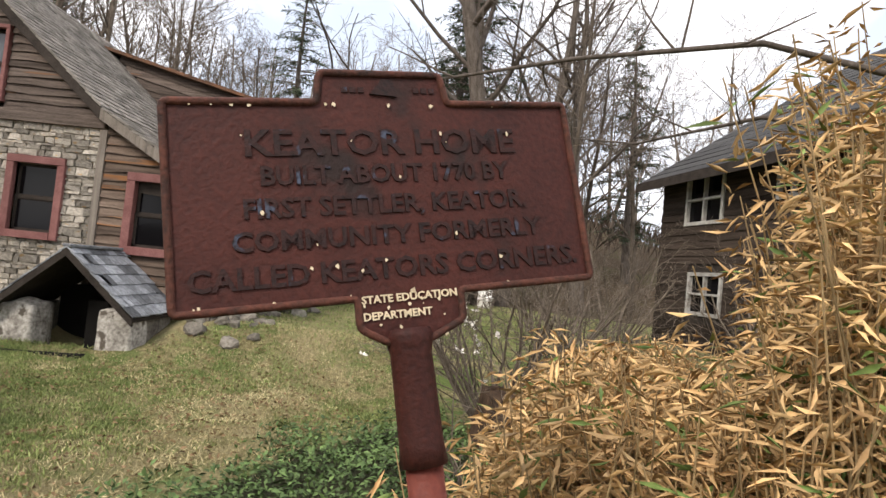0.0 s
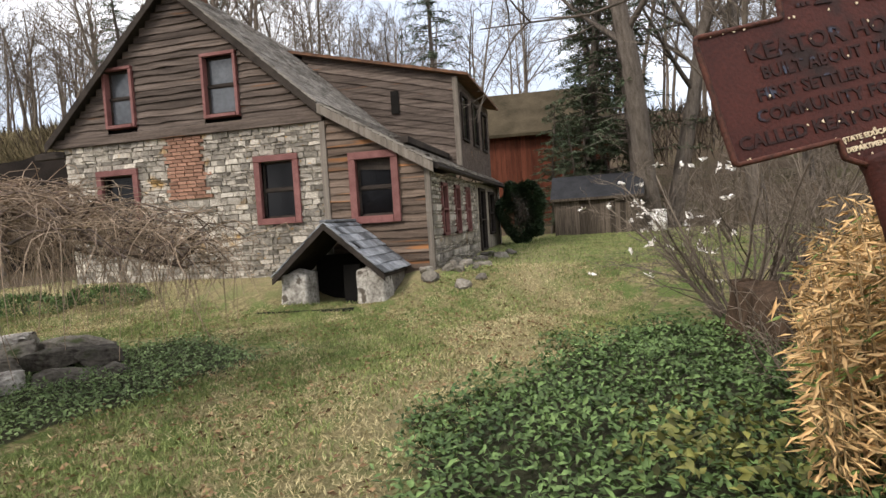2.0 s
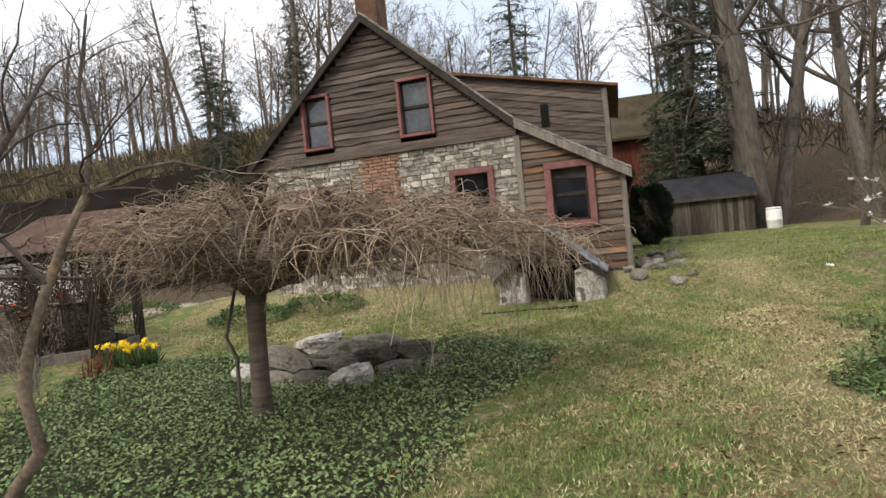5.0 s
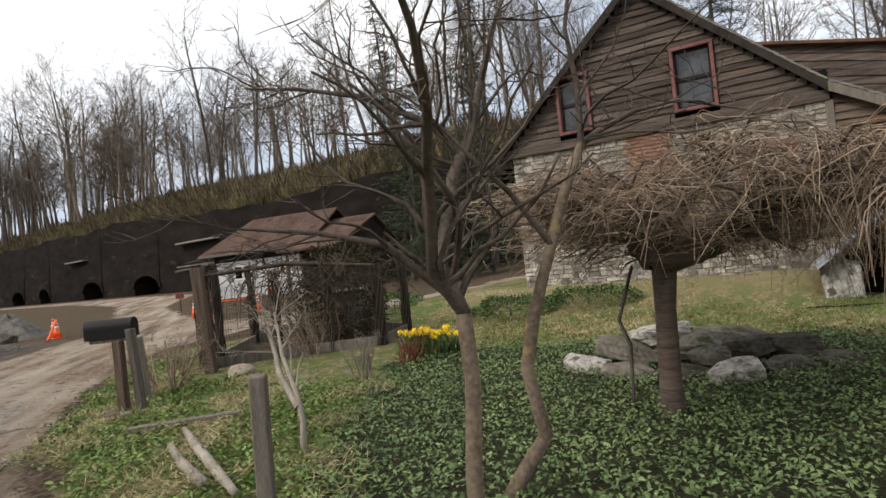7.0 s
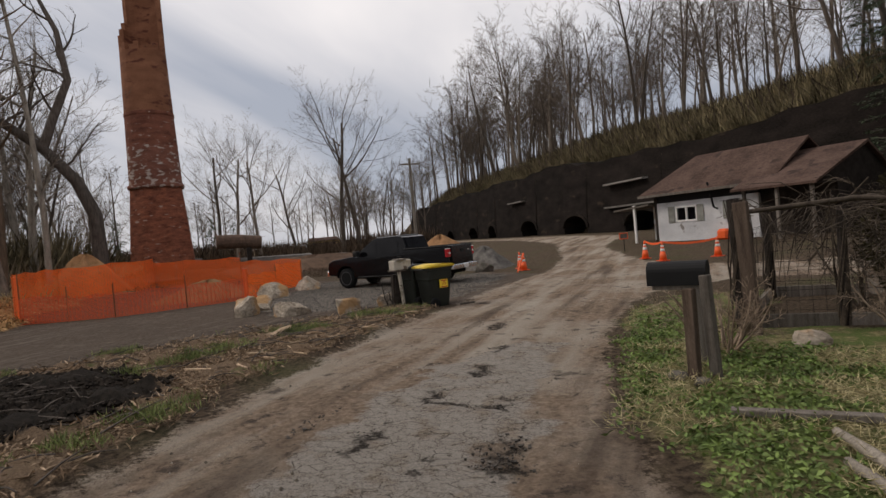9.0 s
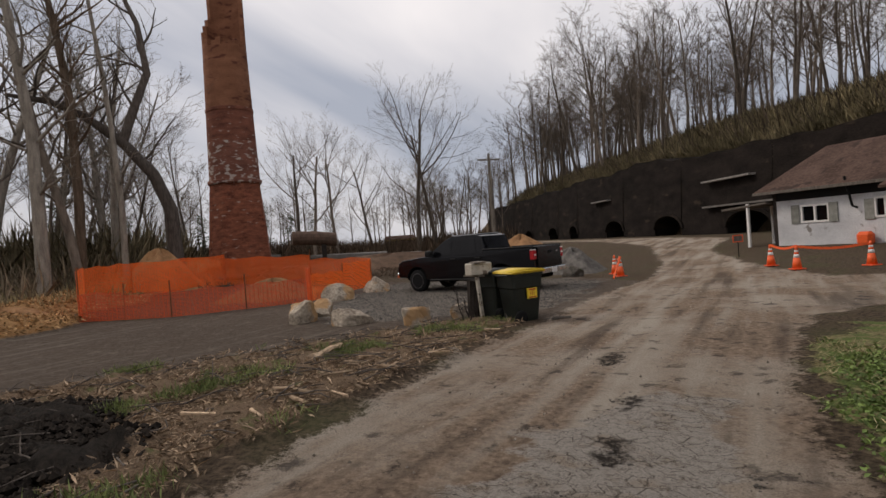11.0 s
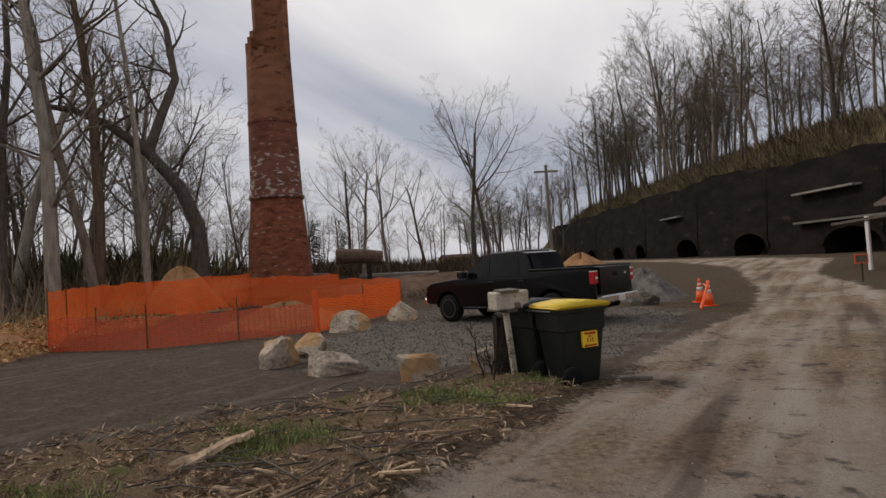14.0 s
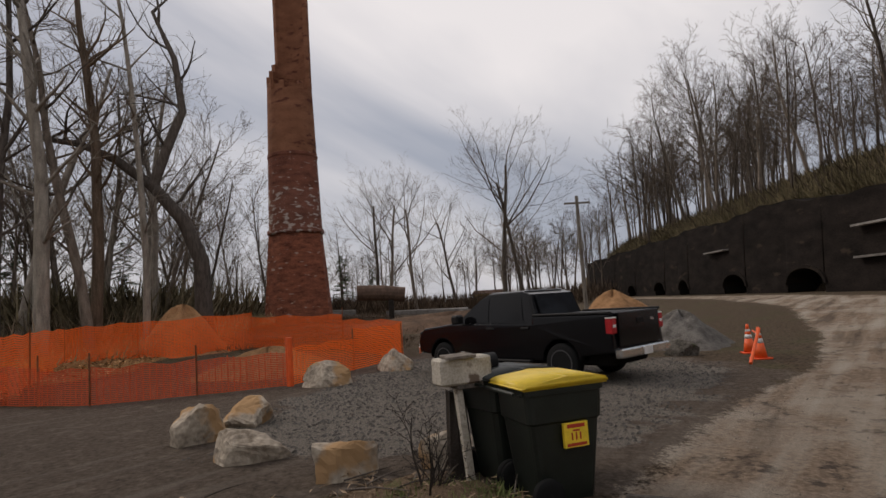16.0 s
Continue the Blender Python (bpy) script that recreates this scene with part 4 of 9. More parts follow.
for sgn in (-1, 1):
    for r in range(7):
        f = r * 0.195 / L
        x0, z0 = sgn * (W_HALF + 0.04) * (1 - f), W_EAVE - 0.02 + (W_APEX - W_EAVE) * f
        y = -0.07 - (r % 2) * 0.09
        while y < 1.25:
            w = rng.uniform(0.17, 0.24)
            m = Matrix.Translation((x0, max(y, -0.07) + w / 2, z0 + 0.03)) @ Matrix.Rotation(sgn * pitch, 4, "Y") @ Matrix.Rotation(sgn * radians(90), 4, "Z") @ pose(0, 0, 0, -4.5, 0, 0) @ Matrix.Diagonal((w - 0.008, min(0.26, L - r * 0.195 + 0.02), 0.016, 1))
            WELL_SLATES.append((rng.randrange(3), m))
            y += w
pieces("slate", well, slate_meshes, WELL_SLATES, 300)
part("ridge_cap", boxmesh(-0.06, 0.06, -0.07, 1.25, W_APEX - 0.01, W_APEX + 0.035, 0.01), SLATE, well)

# ---------------------------------------------------------------- garden shed behind the lawn
shed = thing("garden_shed", "low weathered board shed with black tarpaper roof", "shed", pose(-0.45, 22.0, 0.42, 0, 0, -3))
SHEDWOOD = mat("brown_grey_boards", (0.032, 0.025, 0.020), (0.135, 0.110, 0.088), 3.0, 0.9, 0.5, 40.0, 0, 0.3, None, (8, 8, 0.5))
SH = mat("tar_paper", (0.010, 0.010, 0.012), (0.028, 0.029, 0.033), 3.0, 0.8, 0.3, 20.0)
for k in range(17):
    xa = -1.6 + k * 0.188
    part("plank", boxmesh(xa, xa + 0.18, 0 + rng.uniform(0, 0.012), 0.03 + rng.uniform(0, 0.01), -0.1, 1.48 + rng.uniform(-0.015, 0.015)), SHEDWOOD, shed)
part("shed_body", boxmesh(-1.58, 1.58, 0.045, 2.0, -0.1, 1.46), SHEDWOOD, shed)
bm = bmesh.new()
prism(bm, [(-0.15, 1.42), (1.15, 2.32), (2.25, 1.5), (2.25, 1.58), (1.15, 2.40), (-0.15, 1.50)], -1.72, 1.72, Matrix.Rotation(radians(90), 4, "Z") @ Matrix.Diagonal((1, -1, 1, 1)))
part("shed_roof", bm, SH, shed, "black tarpaper roof")
part("fascia", boxmesh(-1.7, 1.7, -0.17, -0.15, 1.40, 1.50), SHEDWOOD, shed)

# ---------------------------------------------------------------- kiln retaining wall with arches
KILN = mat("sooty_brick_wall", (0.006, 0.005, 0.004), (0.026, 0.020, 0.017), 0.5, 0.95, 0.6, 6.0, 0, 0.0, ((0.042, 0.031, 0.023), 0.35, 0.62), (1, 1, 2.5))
CONCRETE = mat("pale_concrete", (0.13, 0.118, 0.106), (0.27, 0.25, 0.23), 2.0, 0.95, 0.4, 20.0)
kiln = thing("kiln_wall", "long soot-dark brick kiln wall with arched openings", "retaining wall", kind="structure")
ARCHES = [(-61.4, 5.2, 0.45, 2.35), (-73.9, 5.0, 0.5, 2.4), (-88, 3.4, 0.5, 2.3), (-97.5, 4.6, 0.45, 2.3), (-112, 4.6, 0.45, 2.2), (-125, 4.2, 0.5, 2.2), (-49.2, 5.4, 0.4, 2.2)]
ARCHES.sort()


def wall_point(s):
    return Vector((s, float(wall_line(s)), 0))


def arch_top(x):
    for c, w, foot, top in ARCHES:
        if abs(x - c) < w / 2:
            u = abs(x - c) / (w / 2)
            return foot + (top - foot) * (0.35 + 0.65 * math.sqrt(max(0, 1 - u * u)))
    return None


bm = bmesh.new()
stations = sorted({*np.arange(-150, -19.9, 2.0).round(2), *[round(c + w / 2 * k / 8, 3) for c, w, a, b in ARCHES for k in range(-8, 9)]})
crest = lambda x: 7.05 + 1.1 * float(smooth01(-x, 48, 68)) + 0.18 * math.sin(x * 0.35) + 0.12 * math.sin(x * 1.3 + 2)
for a, b in zip(stations, stations[1:]):
    mid = arch_top((a + b) / 2)
    pa, pb = wall_point(a), wall_point(b)
    inn = Vector((0.12, 1, 0)).normalized()
    za, zb = (-0.3, -0.3)
    if mid is not None:
        za, zb = arch_top(a + 1e-4) or 1.1, arch_top(b - 1e-4) or 1.1
    q = []
    for p, lo in ((pa, za), (pb, zb)):
        batter = inn * 0.5
        q += [bm.verts.new(p + Vector((0, 0, lo))), bm.verts.new(p + batter + Vector((0, 0, crest(p.x)))), bm.verts.new(p + inn * 3.6 + Vector((0, 0, crest(p.x)))), bm.verts.new(p + inn * (2.0 if lo > 0 else 3.6) + Vector((0, 0, lo)))]
    for f in ((0, 1, 5, 4), (1, 2, 6, 5), (2, 3, 7, 6), (3, 0, 4, 7)):
        bm.faces.new([q[i] for i in f])
bmesh.ops.remove_doubles(bm, verts=bm.verts, dist=0.002)
bmesh.ops.recalc_face_normals(bm, faces=bm.faces)
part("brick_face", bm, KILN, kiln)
for c, w, foot, top in ARCHES:
    p = wall_point(c)
    base = Matrix.Translation(p) @ pose(0, 0, 0, 0, 0, -6.84)
    bm = bmesh.new()
    ring = [(w / 2 * math.cos(t), foot + (top - foot) * (0.35 + 0.65 * math.sin(t))) for t in np.linspace(0, math.pi, 15)]
    out = [(x * (1 + 0.7 / w), foot + (z - foot) * 1.0 + 0.33 * math.sin(t)) for (x, z), t in zip(ring, np.linspace(0, math.pi, 15))]
    for (x0, z0), (x1, z1), (u0, v0), (u1, v1) in zip(ring, ring[1:], out, out[1:]):
        prism(bm, [(x0, z0), (x1, z1), (u1, v1), (u0, v0)], -0.06, 0.25)
    bm.transform(base)
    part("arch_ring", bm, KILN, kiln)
    # vault back and lining: the gloom inside the arch is in their black colour
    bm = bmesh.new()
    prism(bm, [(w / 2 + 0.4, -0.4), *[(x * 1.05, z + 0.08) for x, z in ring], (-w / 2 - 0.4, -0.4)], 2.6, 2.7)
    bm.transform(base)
    part("vault_back", bm, SHADEBLACK, kiln)
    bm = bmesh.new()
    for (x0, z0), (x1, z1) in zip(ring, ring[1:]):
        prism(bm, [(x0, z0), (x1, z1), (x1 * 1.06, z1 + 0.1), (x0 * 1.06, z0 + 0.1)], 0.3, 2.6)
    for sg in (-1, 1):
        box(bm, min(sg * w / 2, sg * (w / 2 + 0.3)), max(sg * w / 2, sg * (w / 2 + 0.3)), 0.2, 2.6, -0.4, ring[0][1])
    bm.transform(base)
    part("vault", bm, SHADEBLACK, kiln)
for xa, xb, z in ((-54.6, -45.5, 2.68), (-54.5, -48.2, 4.8), (-79.8, -74.7, 4.9), (-36, -30, 4.2)):
    a, b = wall_point(xa), wall_point(xb)
    m = Matrix.Translation((a + b) / 2) @ pose(0, 0, 0, 0, 0, -6.84)
    L = (b - a).length
    part("ledge", boxmesh(-L / 2, L / 2, -0.35, 0.4, z, z + 0.14, 0, m), CONCRETE, kiln, "pale concrete ledge")

# ---------------------------------------------------------------- broken brick smokestack
STACK = mat("stack_brick", (0.10, 0.034, 0.023), (0.37, 0.135, 0.078), 1.4, 0.9, 0.8, 9.0, 0, 0.0, ((0.42, 0.30, 0.24), 1.6, 0.63), (1, 1, 3.0))
stack = thing("smokestack", "tall broken red brick factory smokestack", "smokestack", pose(-61.8, -7.3, 0.2, 0, 0, 22))
bm = bmesh.new()
lathe(bm, [(2.62, -0.4), (2.55, 0.8), (2.28, 4.2), (2.08, 6.6), (2.02, 7.2)], 8)
part("base", bm, STACK, stack, "flared octagonal brick base")
bm = bmesh.new()
lathe(bm, [(2.02, 7.2), (2.11, 7.3), (2.11, 7.52), (1.98, 7.57), (1.90, 10.6)], 28)
part("lower_shaft", bm, mat("limed_brick", (0.12, 0.050, 0.036), (0.30, 0.130, 0.090), 0.8, 0.9, 0.6, 14.0, 0, 0.0, ((0.46, 0.38, 0.33), 1.9, 0.53), (1, 1, 2.4)), stack, "red brick shaft blotched white with lime")
bm = bmesh.new()
lathe(bm, [(1.90, 10.6), (1.83, 13.0), (1.88, 13.1), (1.88, 13.3), (1.82, 13.35)], 28)
part("middle_shaft", bm, mat("part_limed_brick", (0.10, 0.040, 0.028), (0.29, 0.115, 0.075), 0.9, 0.9, 0.6, 12.0, 0, 0.0, ((0.42, 0.33, 0.28), 1.9, 0.62), (1, 1, 2.4)), stack, "dark red brick shaft with a corbel ring")
UPPER = mat("orange_brown_brick", (0.15, 0.062, 0.034), (0.31, 0.145, 0.085), 0.6, 0.9, 0.5, 16.0, 0, 0.0, ((0.12, 0.045, 0.03), 1.0, 0.58), (1, 1, 2.2))
bm = bmesh.new()
lathe(bm, [(1.82, 13.35), (1.70, 18.2)], 28)
part("upper_shaft", bm, UPPER, stack, "orange-brown tapered brick shaft")
bm = bmesh.new()
n = 28
tops = [18.5 + 0.35 * math.sin(k * 2.1) + (10.5 if 4 <= k <= 15 else 0) + (2.2 if k in (16, 17) else 0) + (0.8 if k in (18, 19, 20) else 0) for k in range(n)]
for k in range(n):
    t0, t1 = k * math.tau / n, (k + 1) * math.tau / n
    vs = [(r * math.cos(t), r * math.sin(t), z) for r in (1.695, 1.36) for t in (t0, t1) for z in (18.15, tops[k])]
    v = [bm.verts.new(q) for q in vs]
    for f in ((0, 2, 3, 1), (4, 5, 7, 6), (0, 1, 5, 4), (2, 6, 7, 3), (1, 3, 7, 5), (0, 4, 6, 2)):
        bm.faces.new([v[i] for i in f])
bmesh.ops.recalc_face_normals(bm, faces=bm.faces)
part("broken_top", bm, UPPER, stack, "jagged broken chimney top")
flue = thing("flue_pipe", "rusty steel flue lying beside the brick smokestack", "pipe", pose(-64.5, -2.6, 0.9))
bm = bmesh.new()
tube(bm, [(0, -0.6, 1.9), (-0.2, 1.4, 1.8), (-0.4, 3.2, 1.55)], [0.62, 0.62, 0.6], 14)
part("pipe", bm, mat("rusty_steel", (0.06, 0.04, 0.03), (0.16, 0.10, 0.07), 3.0, 0.8, 0.3, 30.0), flue)
part("stand", boxmesh(-0.6, 0.2, 1.9, 2.3, -0.9, 1.2), DARKTRIM, flue)


# ---------------------------------------------------------------- cast-iron history marker
SIGN_POSE = Matrix.Translation((-0.117, 1.24, 1.801)) @ Matrix.Rotation(0.289, 4, "Z") @ Matrix.Rotation(-0.185, 4, "X") @ Matrix.Rotation(-0.181, 4, "Y")
marker = thing("history_marker", "rusty dark red cast-iron historical marker on leaning post", "sign", SIGN_POSE)


def rounded(points, r=0.012, n=3):
    out = []
    for i, p in enumerate(points):
        a, b, c = Vector(points[i - 1]), Vector(p), Vector(points[(i + 1) % len(points)])
        u, v = (a - b).normalized() * r, (c - b).normalized() * r
        for k in range(n + 1):
            t = k / n
            out.append(tuple((b + u) * (1 - t) ** 2 + b * 2 * t * (1 - t) + (b + v) * t * t))
    return out


SW, SHH = 0.4425, 0.2105
OUTLINE = rounded([(-SW, -SHH), (-0.10, -SHH), (-0.10, -SHH - 0.062), (-0.045, -SHH - 0.095), (0.045, -SHH - 0.095), (0.12, -SHH - 0.062), (0.12, -SHH), (SW, -SHH), (SW, SHH), (0.145, SHH), (0.135, SHH + 0.068), (-0.135, SHH + 0.068), (-0.145, SHH), (-SW, SHH)])
bm = bmesh.new()
prism(bm, OUTLINE, -0.008, 0.012)
part("plate", bm, SIGN, marker, "flat cast plate with worn dark red paint")
bm = bmesh.new()
ring = [Vector((x, -0.009, z)) for x, z in OUTLINE]
tube(bm, ring + [ring[0]], 0.0085, 6, False)
part("rim", bm, mat("rusted_rim", (0.022, 0.012, 0.010), (0.10, 0.034, 0.022), 14.0, 0.8, 0.5, 80.0), marker, "raised rusted rim", True)


def lettering(text, x, z, size, parent, material, squeeze=1.0, y=-0.0085, turn_m=None, depth=0.0035, name="lettering"):
    cu = bpy.data.curves.new("text", "FONT")
    cu.body, cu.size, cu.extrude, cu.align_x, cu.offset = text, size, depth, "CENTER", size * 0.022
    cu.resolution_u = 2
    tmp = new("text", cu)
    bpy.context.view_layer.update()
    me = bpy.data.meshes.new_from_object(tmp.evaluated_get(bpy.context.evaluated_depsgraph_get()))
    bpy.data.objects.remove(tmp)
    me.transform(Matrix.Translation((x, y, z)) @ Matrix.Rotation(radians(90), 4, "X") @ Matrix.Diagonal((squeeze, 1, 1, 1)))
    if turn_m is not None:
        me.transform(turn_m)
    me.materials.clear()
    me.materials.append(material)
    ob = new(name, me)
    ob.parent = parent
    return ob


for text, z, size, squeeze in (("KEATOR HOME", 0.095, 0.078, 1.10), ("BUILT ABOUT 1770 BY", 0.033, 0.056, 0.97), ("FIRST SETTLER, KEATOR.", -0.034, 0.056, 1.0), ("COMMUNITY FORMERLY", -0.100, 0.056, 1.06), ("CALLED KEATORS CORNERS.", -0.172, 0.060, 1.05)):
    lettering(text, 0.0, z, size, marker, LETTER, squeeze)
lettering("STATE EDUCATION", 0.01, -SHH - 0.012, 0.022, marker, FLAKE, 1.05)
lettering("DEPARTMENT", -0.02, -SHH - 0.046, 0.022, marker, FLAKE, 1.05)
for x in (-0.09, 0.07):
    for k in range(3):
        part("letter_bar", boxmesh(x + k * 0.018, x + k * 0.018 + 0.012, -0.0115, -0.008, SHH + 0.024, SHH + 0.036), LETTER, marker)
bm = bmesh.new()
prism(bm, [(-0.03, SHH + 0.02), (0.03, SHH + 0.014), (0.024, SHH + 0.052), (0.0, SHH + 0.055), (-0.02, SHH + 0.03)], -0.014, -0.008)
part("emblem", bm, LETTER, marker)
for k in range(46):
    x, z = rng.choice(((rng.uniform(-0.32, 0.32), rng.choice((0.12, 0.05, -0.02, -0.085, -0.15)) + rng.uniform(-0.012, 0.02)), (rng.uniform(-0.1, 0.1), rng.uniform(-0.3, -0.22)), (rng.uniform(-SW, SW), rng.choice((SHH, -SHH)) * 0.97)))
    r = rng.uniform(0.0015, 0.0055)
    pts = [(x + r * rng.uniform(0.5, 1.2) * math.cos(t), z + r * rng.uniform(0.5, 1.6) * math.sin(t)) for t in np.linspace(0, math.tau, 7)[:-1]]
    bm = bmesh.new()
    prism(bm, pts, -0.0135, -0.012)
    part("paint_fleck", bm, FLAKE, marker)
bm = bmesh.new()
lathe(bm, [(0.05, 0.0), (0.046, 0.04), (0.044, 0.22), (0.048, 0.24), (0.05, 0.255), (0.046, 0.27)][::-1], 14, Matrix.Translation((0, 0.002, -SHH - 0.34)))
part("socket", bm, SIGN, marker, "cast socket under the plate", True)
part("post", tubemesh([(0, 0.002, -SHH - 0.31), (0, 0.002, -1.95)], 0.038, 14), mat("red_post_paint", (0.085, 0.018, 0.013), (0.155, 0.038, 0.025), 5.0, 0.6, 0.3, 60.0, 0, 0.0, ((0.06, 0.025, 0.018), 4.0, 0.62)), marker, "dull red steel post", True)

# ---------------------------------------------------------------- pickup truck
def pickup(m):
    t = thing("pickup_truck", "black crew-cab pickup truck parked on gravel", "pickup truck", m)
    # lower body: side profile swept across with tucked edges
    def sweep(name, outline, half, tuck, material, parent, label="", bevel=0.03):
        bm = bmesh.new()
        prism(bm, outline, -half, half)
        es = [e for e in bm.edges if abs(e.verts[0].co.y - e.verts[1].co.y) < 1e-4]
        bmesh.ops.bevel(bm, geom=es, offset=bevel, segments=2, affect="EDGES", profile=0.6)
        for v in bm.verts:
            v.co.y *= 1 - tuck * max(0, v.co.z - 1.1)
        return part(name, bm, material, parent, label)

    def arch(cx, r=0.47, n=9):
        return [(cx + r * math.cos(a), 0.42 + r * math.sin(a)) for a in np.linspace(math.pi, 0, n)][::-1]

    body = sweep("body", [(2.92, 0.55), (2.95, 0.80), (2.88, 1.02), (2.7, 1.14), (1.62, 1.25), (-0.95, 1.22), (-0.95, 1.36), (-2.88, 1.36), (-2.92, 0.62), (-2.2, 0.55), *arch(-1.66)[::-1], (-1.15, 0.45), (1.5, 0.42), *arch(2.0)[::-1], (2.5, 0.5)], 0.98, 0.06, BLACKPAINT, t, "glossy black body", 0.04)
    cab = sweep("cab", [(1.62, 1.20), (0.72, 1.80), (0.45, 1.90), (-0.55, 1.92), (-0.82, 1.84), (-1.0, 1.28), (-0.95, 1.18)], 0.93, 0.20, BLACKPAINT, t, "black cab with sky sheen painted grey on its roof", 0.05)
    # thin grey plate paints the sky's sheen onto the black roof
    part("roof_skin", boxmesh(-0.62, 0.5, -0.66, 0.66, 1.905, 1.935, 0.012), plain("grey_roof_glare", (0.20, 0.21, 0.22), 0.3), cab)
    part("bed_floor", boxmesh(-2.8, -1.05, -0.85, 0.85, 1.362, 1.372), BLACKPLASTIC, t)
    part("bed_rail", boxmesh(-2.9, -0.98, 0.88, 0.99, 1.36, 1.41, 0.015), BLACKPLASTIC, t)
    part("bed_rail", boxmesh(-2.9, -0.98, -0.99, -0.88, 1.36, 1.41, 0.015), BLACKPLASTIC, t)
    for sy in (-1, 1):
        for pts, n in (([(1.35, 1.26), (0.70, 1.70), (0.42, 1.78), (0.42, 1.27)], "front_window"), ([(0.34, 1.27), (0.34, 1.79), (-0.35, 1.80), (-0.58, 1.74), (-0.66, 1.28)], "rear_window")):
            bm = bmesh.new()
            prism(bm, pts, -0.006, 0.006)
            for v in bm.verts:
                v.co.y = sy * (0.938 * (1 - 0.20 * max(0, v.co.z - 1.1)) + v.co.y)
            part(n, bm, GLASSDARK, cab)
        part("side_mirror", boxmesh(1.12, 1.36, sy * 1.13 - 0.12, sy * 1.13 + 0.12, 1.25, 1.46, 0.04), BLACKPLASTIC, t)
        part("running_board", boxmesh(-0.9, 1.35, sy * 0.98 - 0.08, sy * 0.98 + 0.08, 0.40, 0.45, 0.015), BLACKPLASTIC, t)
        for x in (0.30, -0.75):
            part("door_handle", boxmesh(x - 0.12, x + 0.10, sy * 0.99 - 0.02, sy * 0.99 + 0.02, 1.10, 1.14, 0.008), BLACKPLASTIC, t)
        light = part("tail_light", boxmesh(-2.945, -2.78, sy * 0.90 - 0.085, sy * 0.90 + 0.085, 0.98, 1.28, 0.02), plain("red_lens", (0.42, 0.02, 0.025), 0.15), t, "red tail light")
        part("bezel", boxmesh(-2.95, -2.90, sy * 0.90 - 0.05, sy * 0.90 + 0.06, 1.10, 1.16, 0.008), WHITE, light)
        part("bezel", boxmesh(-2.94, -2.80, sy * 0.90 - 0.095, sy * 0.90 + 0.095, 1.275, 1.30, 0.006), WHITE, light)
        part("headlight", boxmesh(2.72, 2.93, sy * 0.80 - 0.16, sy * 0.80 + 0.16, 0.86, 1.06, 0.03), GLASSDARK, t)
    bm = bmesh.new()
    prism(bm, [(1.52, 1.25), (0.74, 1.77), (0.71, 1.76), (1.49, 1.24)], -0.76, 0.76)
    part("windscreen", bm, GLASSDARK, cab)
    bm = bmesh.new()
    prism(bm, [(-0.985, 1.36), (-0.84, 1.80), (-0.86, 1.81), (-1.005, 1.37)], -0.68, 0.68)
    part("back_window", bm, GLASSDARK, cab)
    gate = part("tailgate", boxmesh(-2.965, -2.92, -0.78, 0.78, 0.72, 1.38, 0.015), BLACKPAINT, t)
    part("gate_handle", boxmesh(-2.985, -2.96, -0.12, 0.12, 1.14, 1.24, 0.012), BLACKPLASTIC, gate)
    part("gate_badge", boxmesh(-2.975, -2.963, -0.55, -0.42, 1.16, 1.22, 0.01), CHROME, gate)
    bump = part("rear_bumper", boxmesh(-3.10, -2.90, -0.92, 0.92, 0.52, 0.70, 0.03), CHROME, t, "chrome step bumper")
    part("number_plate", boxmesh(-3.115, -3.10, -0.16, 0.16, 0.53, 0.68, 0.004), WHITE, bump)
    part("front_bumper", boxmesh(2.86, 3.05, -0.95, 0.95, 0.48, 0.72, 0.04), CHROME, t)
    part("grille", boxmesh(2.90, 2.97, -0.55, 0.55, 0.74, 1.05, 0.02), CHROME, t)
    part("undercarriage", boxmesh(-2.7, 2.6, -0.7, 0.7, 0.34, 0.6, 0.05), SHADEBLACK, t)
    for x in (2.0, -1.66):
        for sy in (-1, 1):
            mm = Matrix.Translation((x, sy * 0.84, 0.40)) @ Matrix.Rotation(radians(90 * sy), 4, "X")
            bm = bmesh.new()
            lathe(bm, [(0.26, -0.13), (0.38, -0.13), (0.40, -0.09), (0.40, 0.09), (0.38, 0.13), (0.26, 0.13)], 26, mm)
            tyre = part("wheel", bm, RUBBER, t, "black tyre with alloy rim", True)
            bm = bmesh.new()
            lathe(bm, [(0.26, -0.11), (0.275, -0.135), (0.25, -0.135), (0.24, -0.06)], 26, mm)
            for k in range(6):
                box(bm, -0.035, 0.035, 0.0, 0.25, -0.118, -0.085, 0.008, mm @ Matrix.Rotation(k * math.tau / 6, 4, "Z"))
            lathe(bm, [(0.06, -0.125), (0.06, -0.08)], 12, mm)
            part("rim", bm, ALLOY, tyre)
    part("antenna", tubemesh([(0.1, -0.2, 1.92), (0.0, -0.2, 2.25)], 0.008, 5), BLACKPLASTIC, t)
    return t


TRUCK_Z = ground_at(-30.6, 3.4) + 0.0
pickup(pose(-30.6, 3.4, TRUCK_Z, 0, 0, 218) @ Matrix.Diagonal((0.95, 0.95, 0.97, 1)))

# ---------------------------------------------------------------- wheeled bins
STICKER = plain("yellow_sticker", (0.85, 0.60, 0.04), 0.5)
RED_INK = plain("red_ink", (0.45, 0.04, 0.02), 0.5)


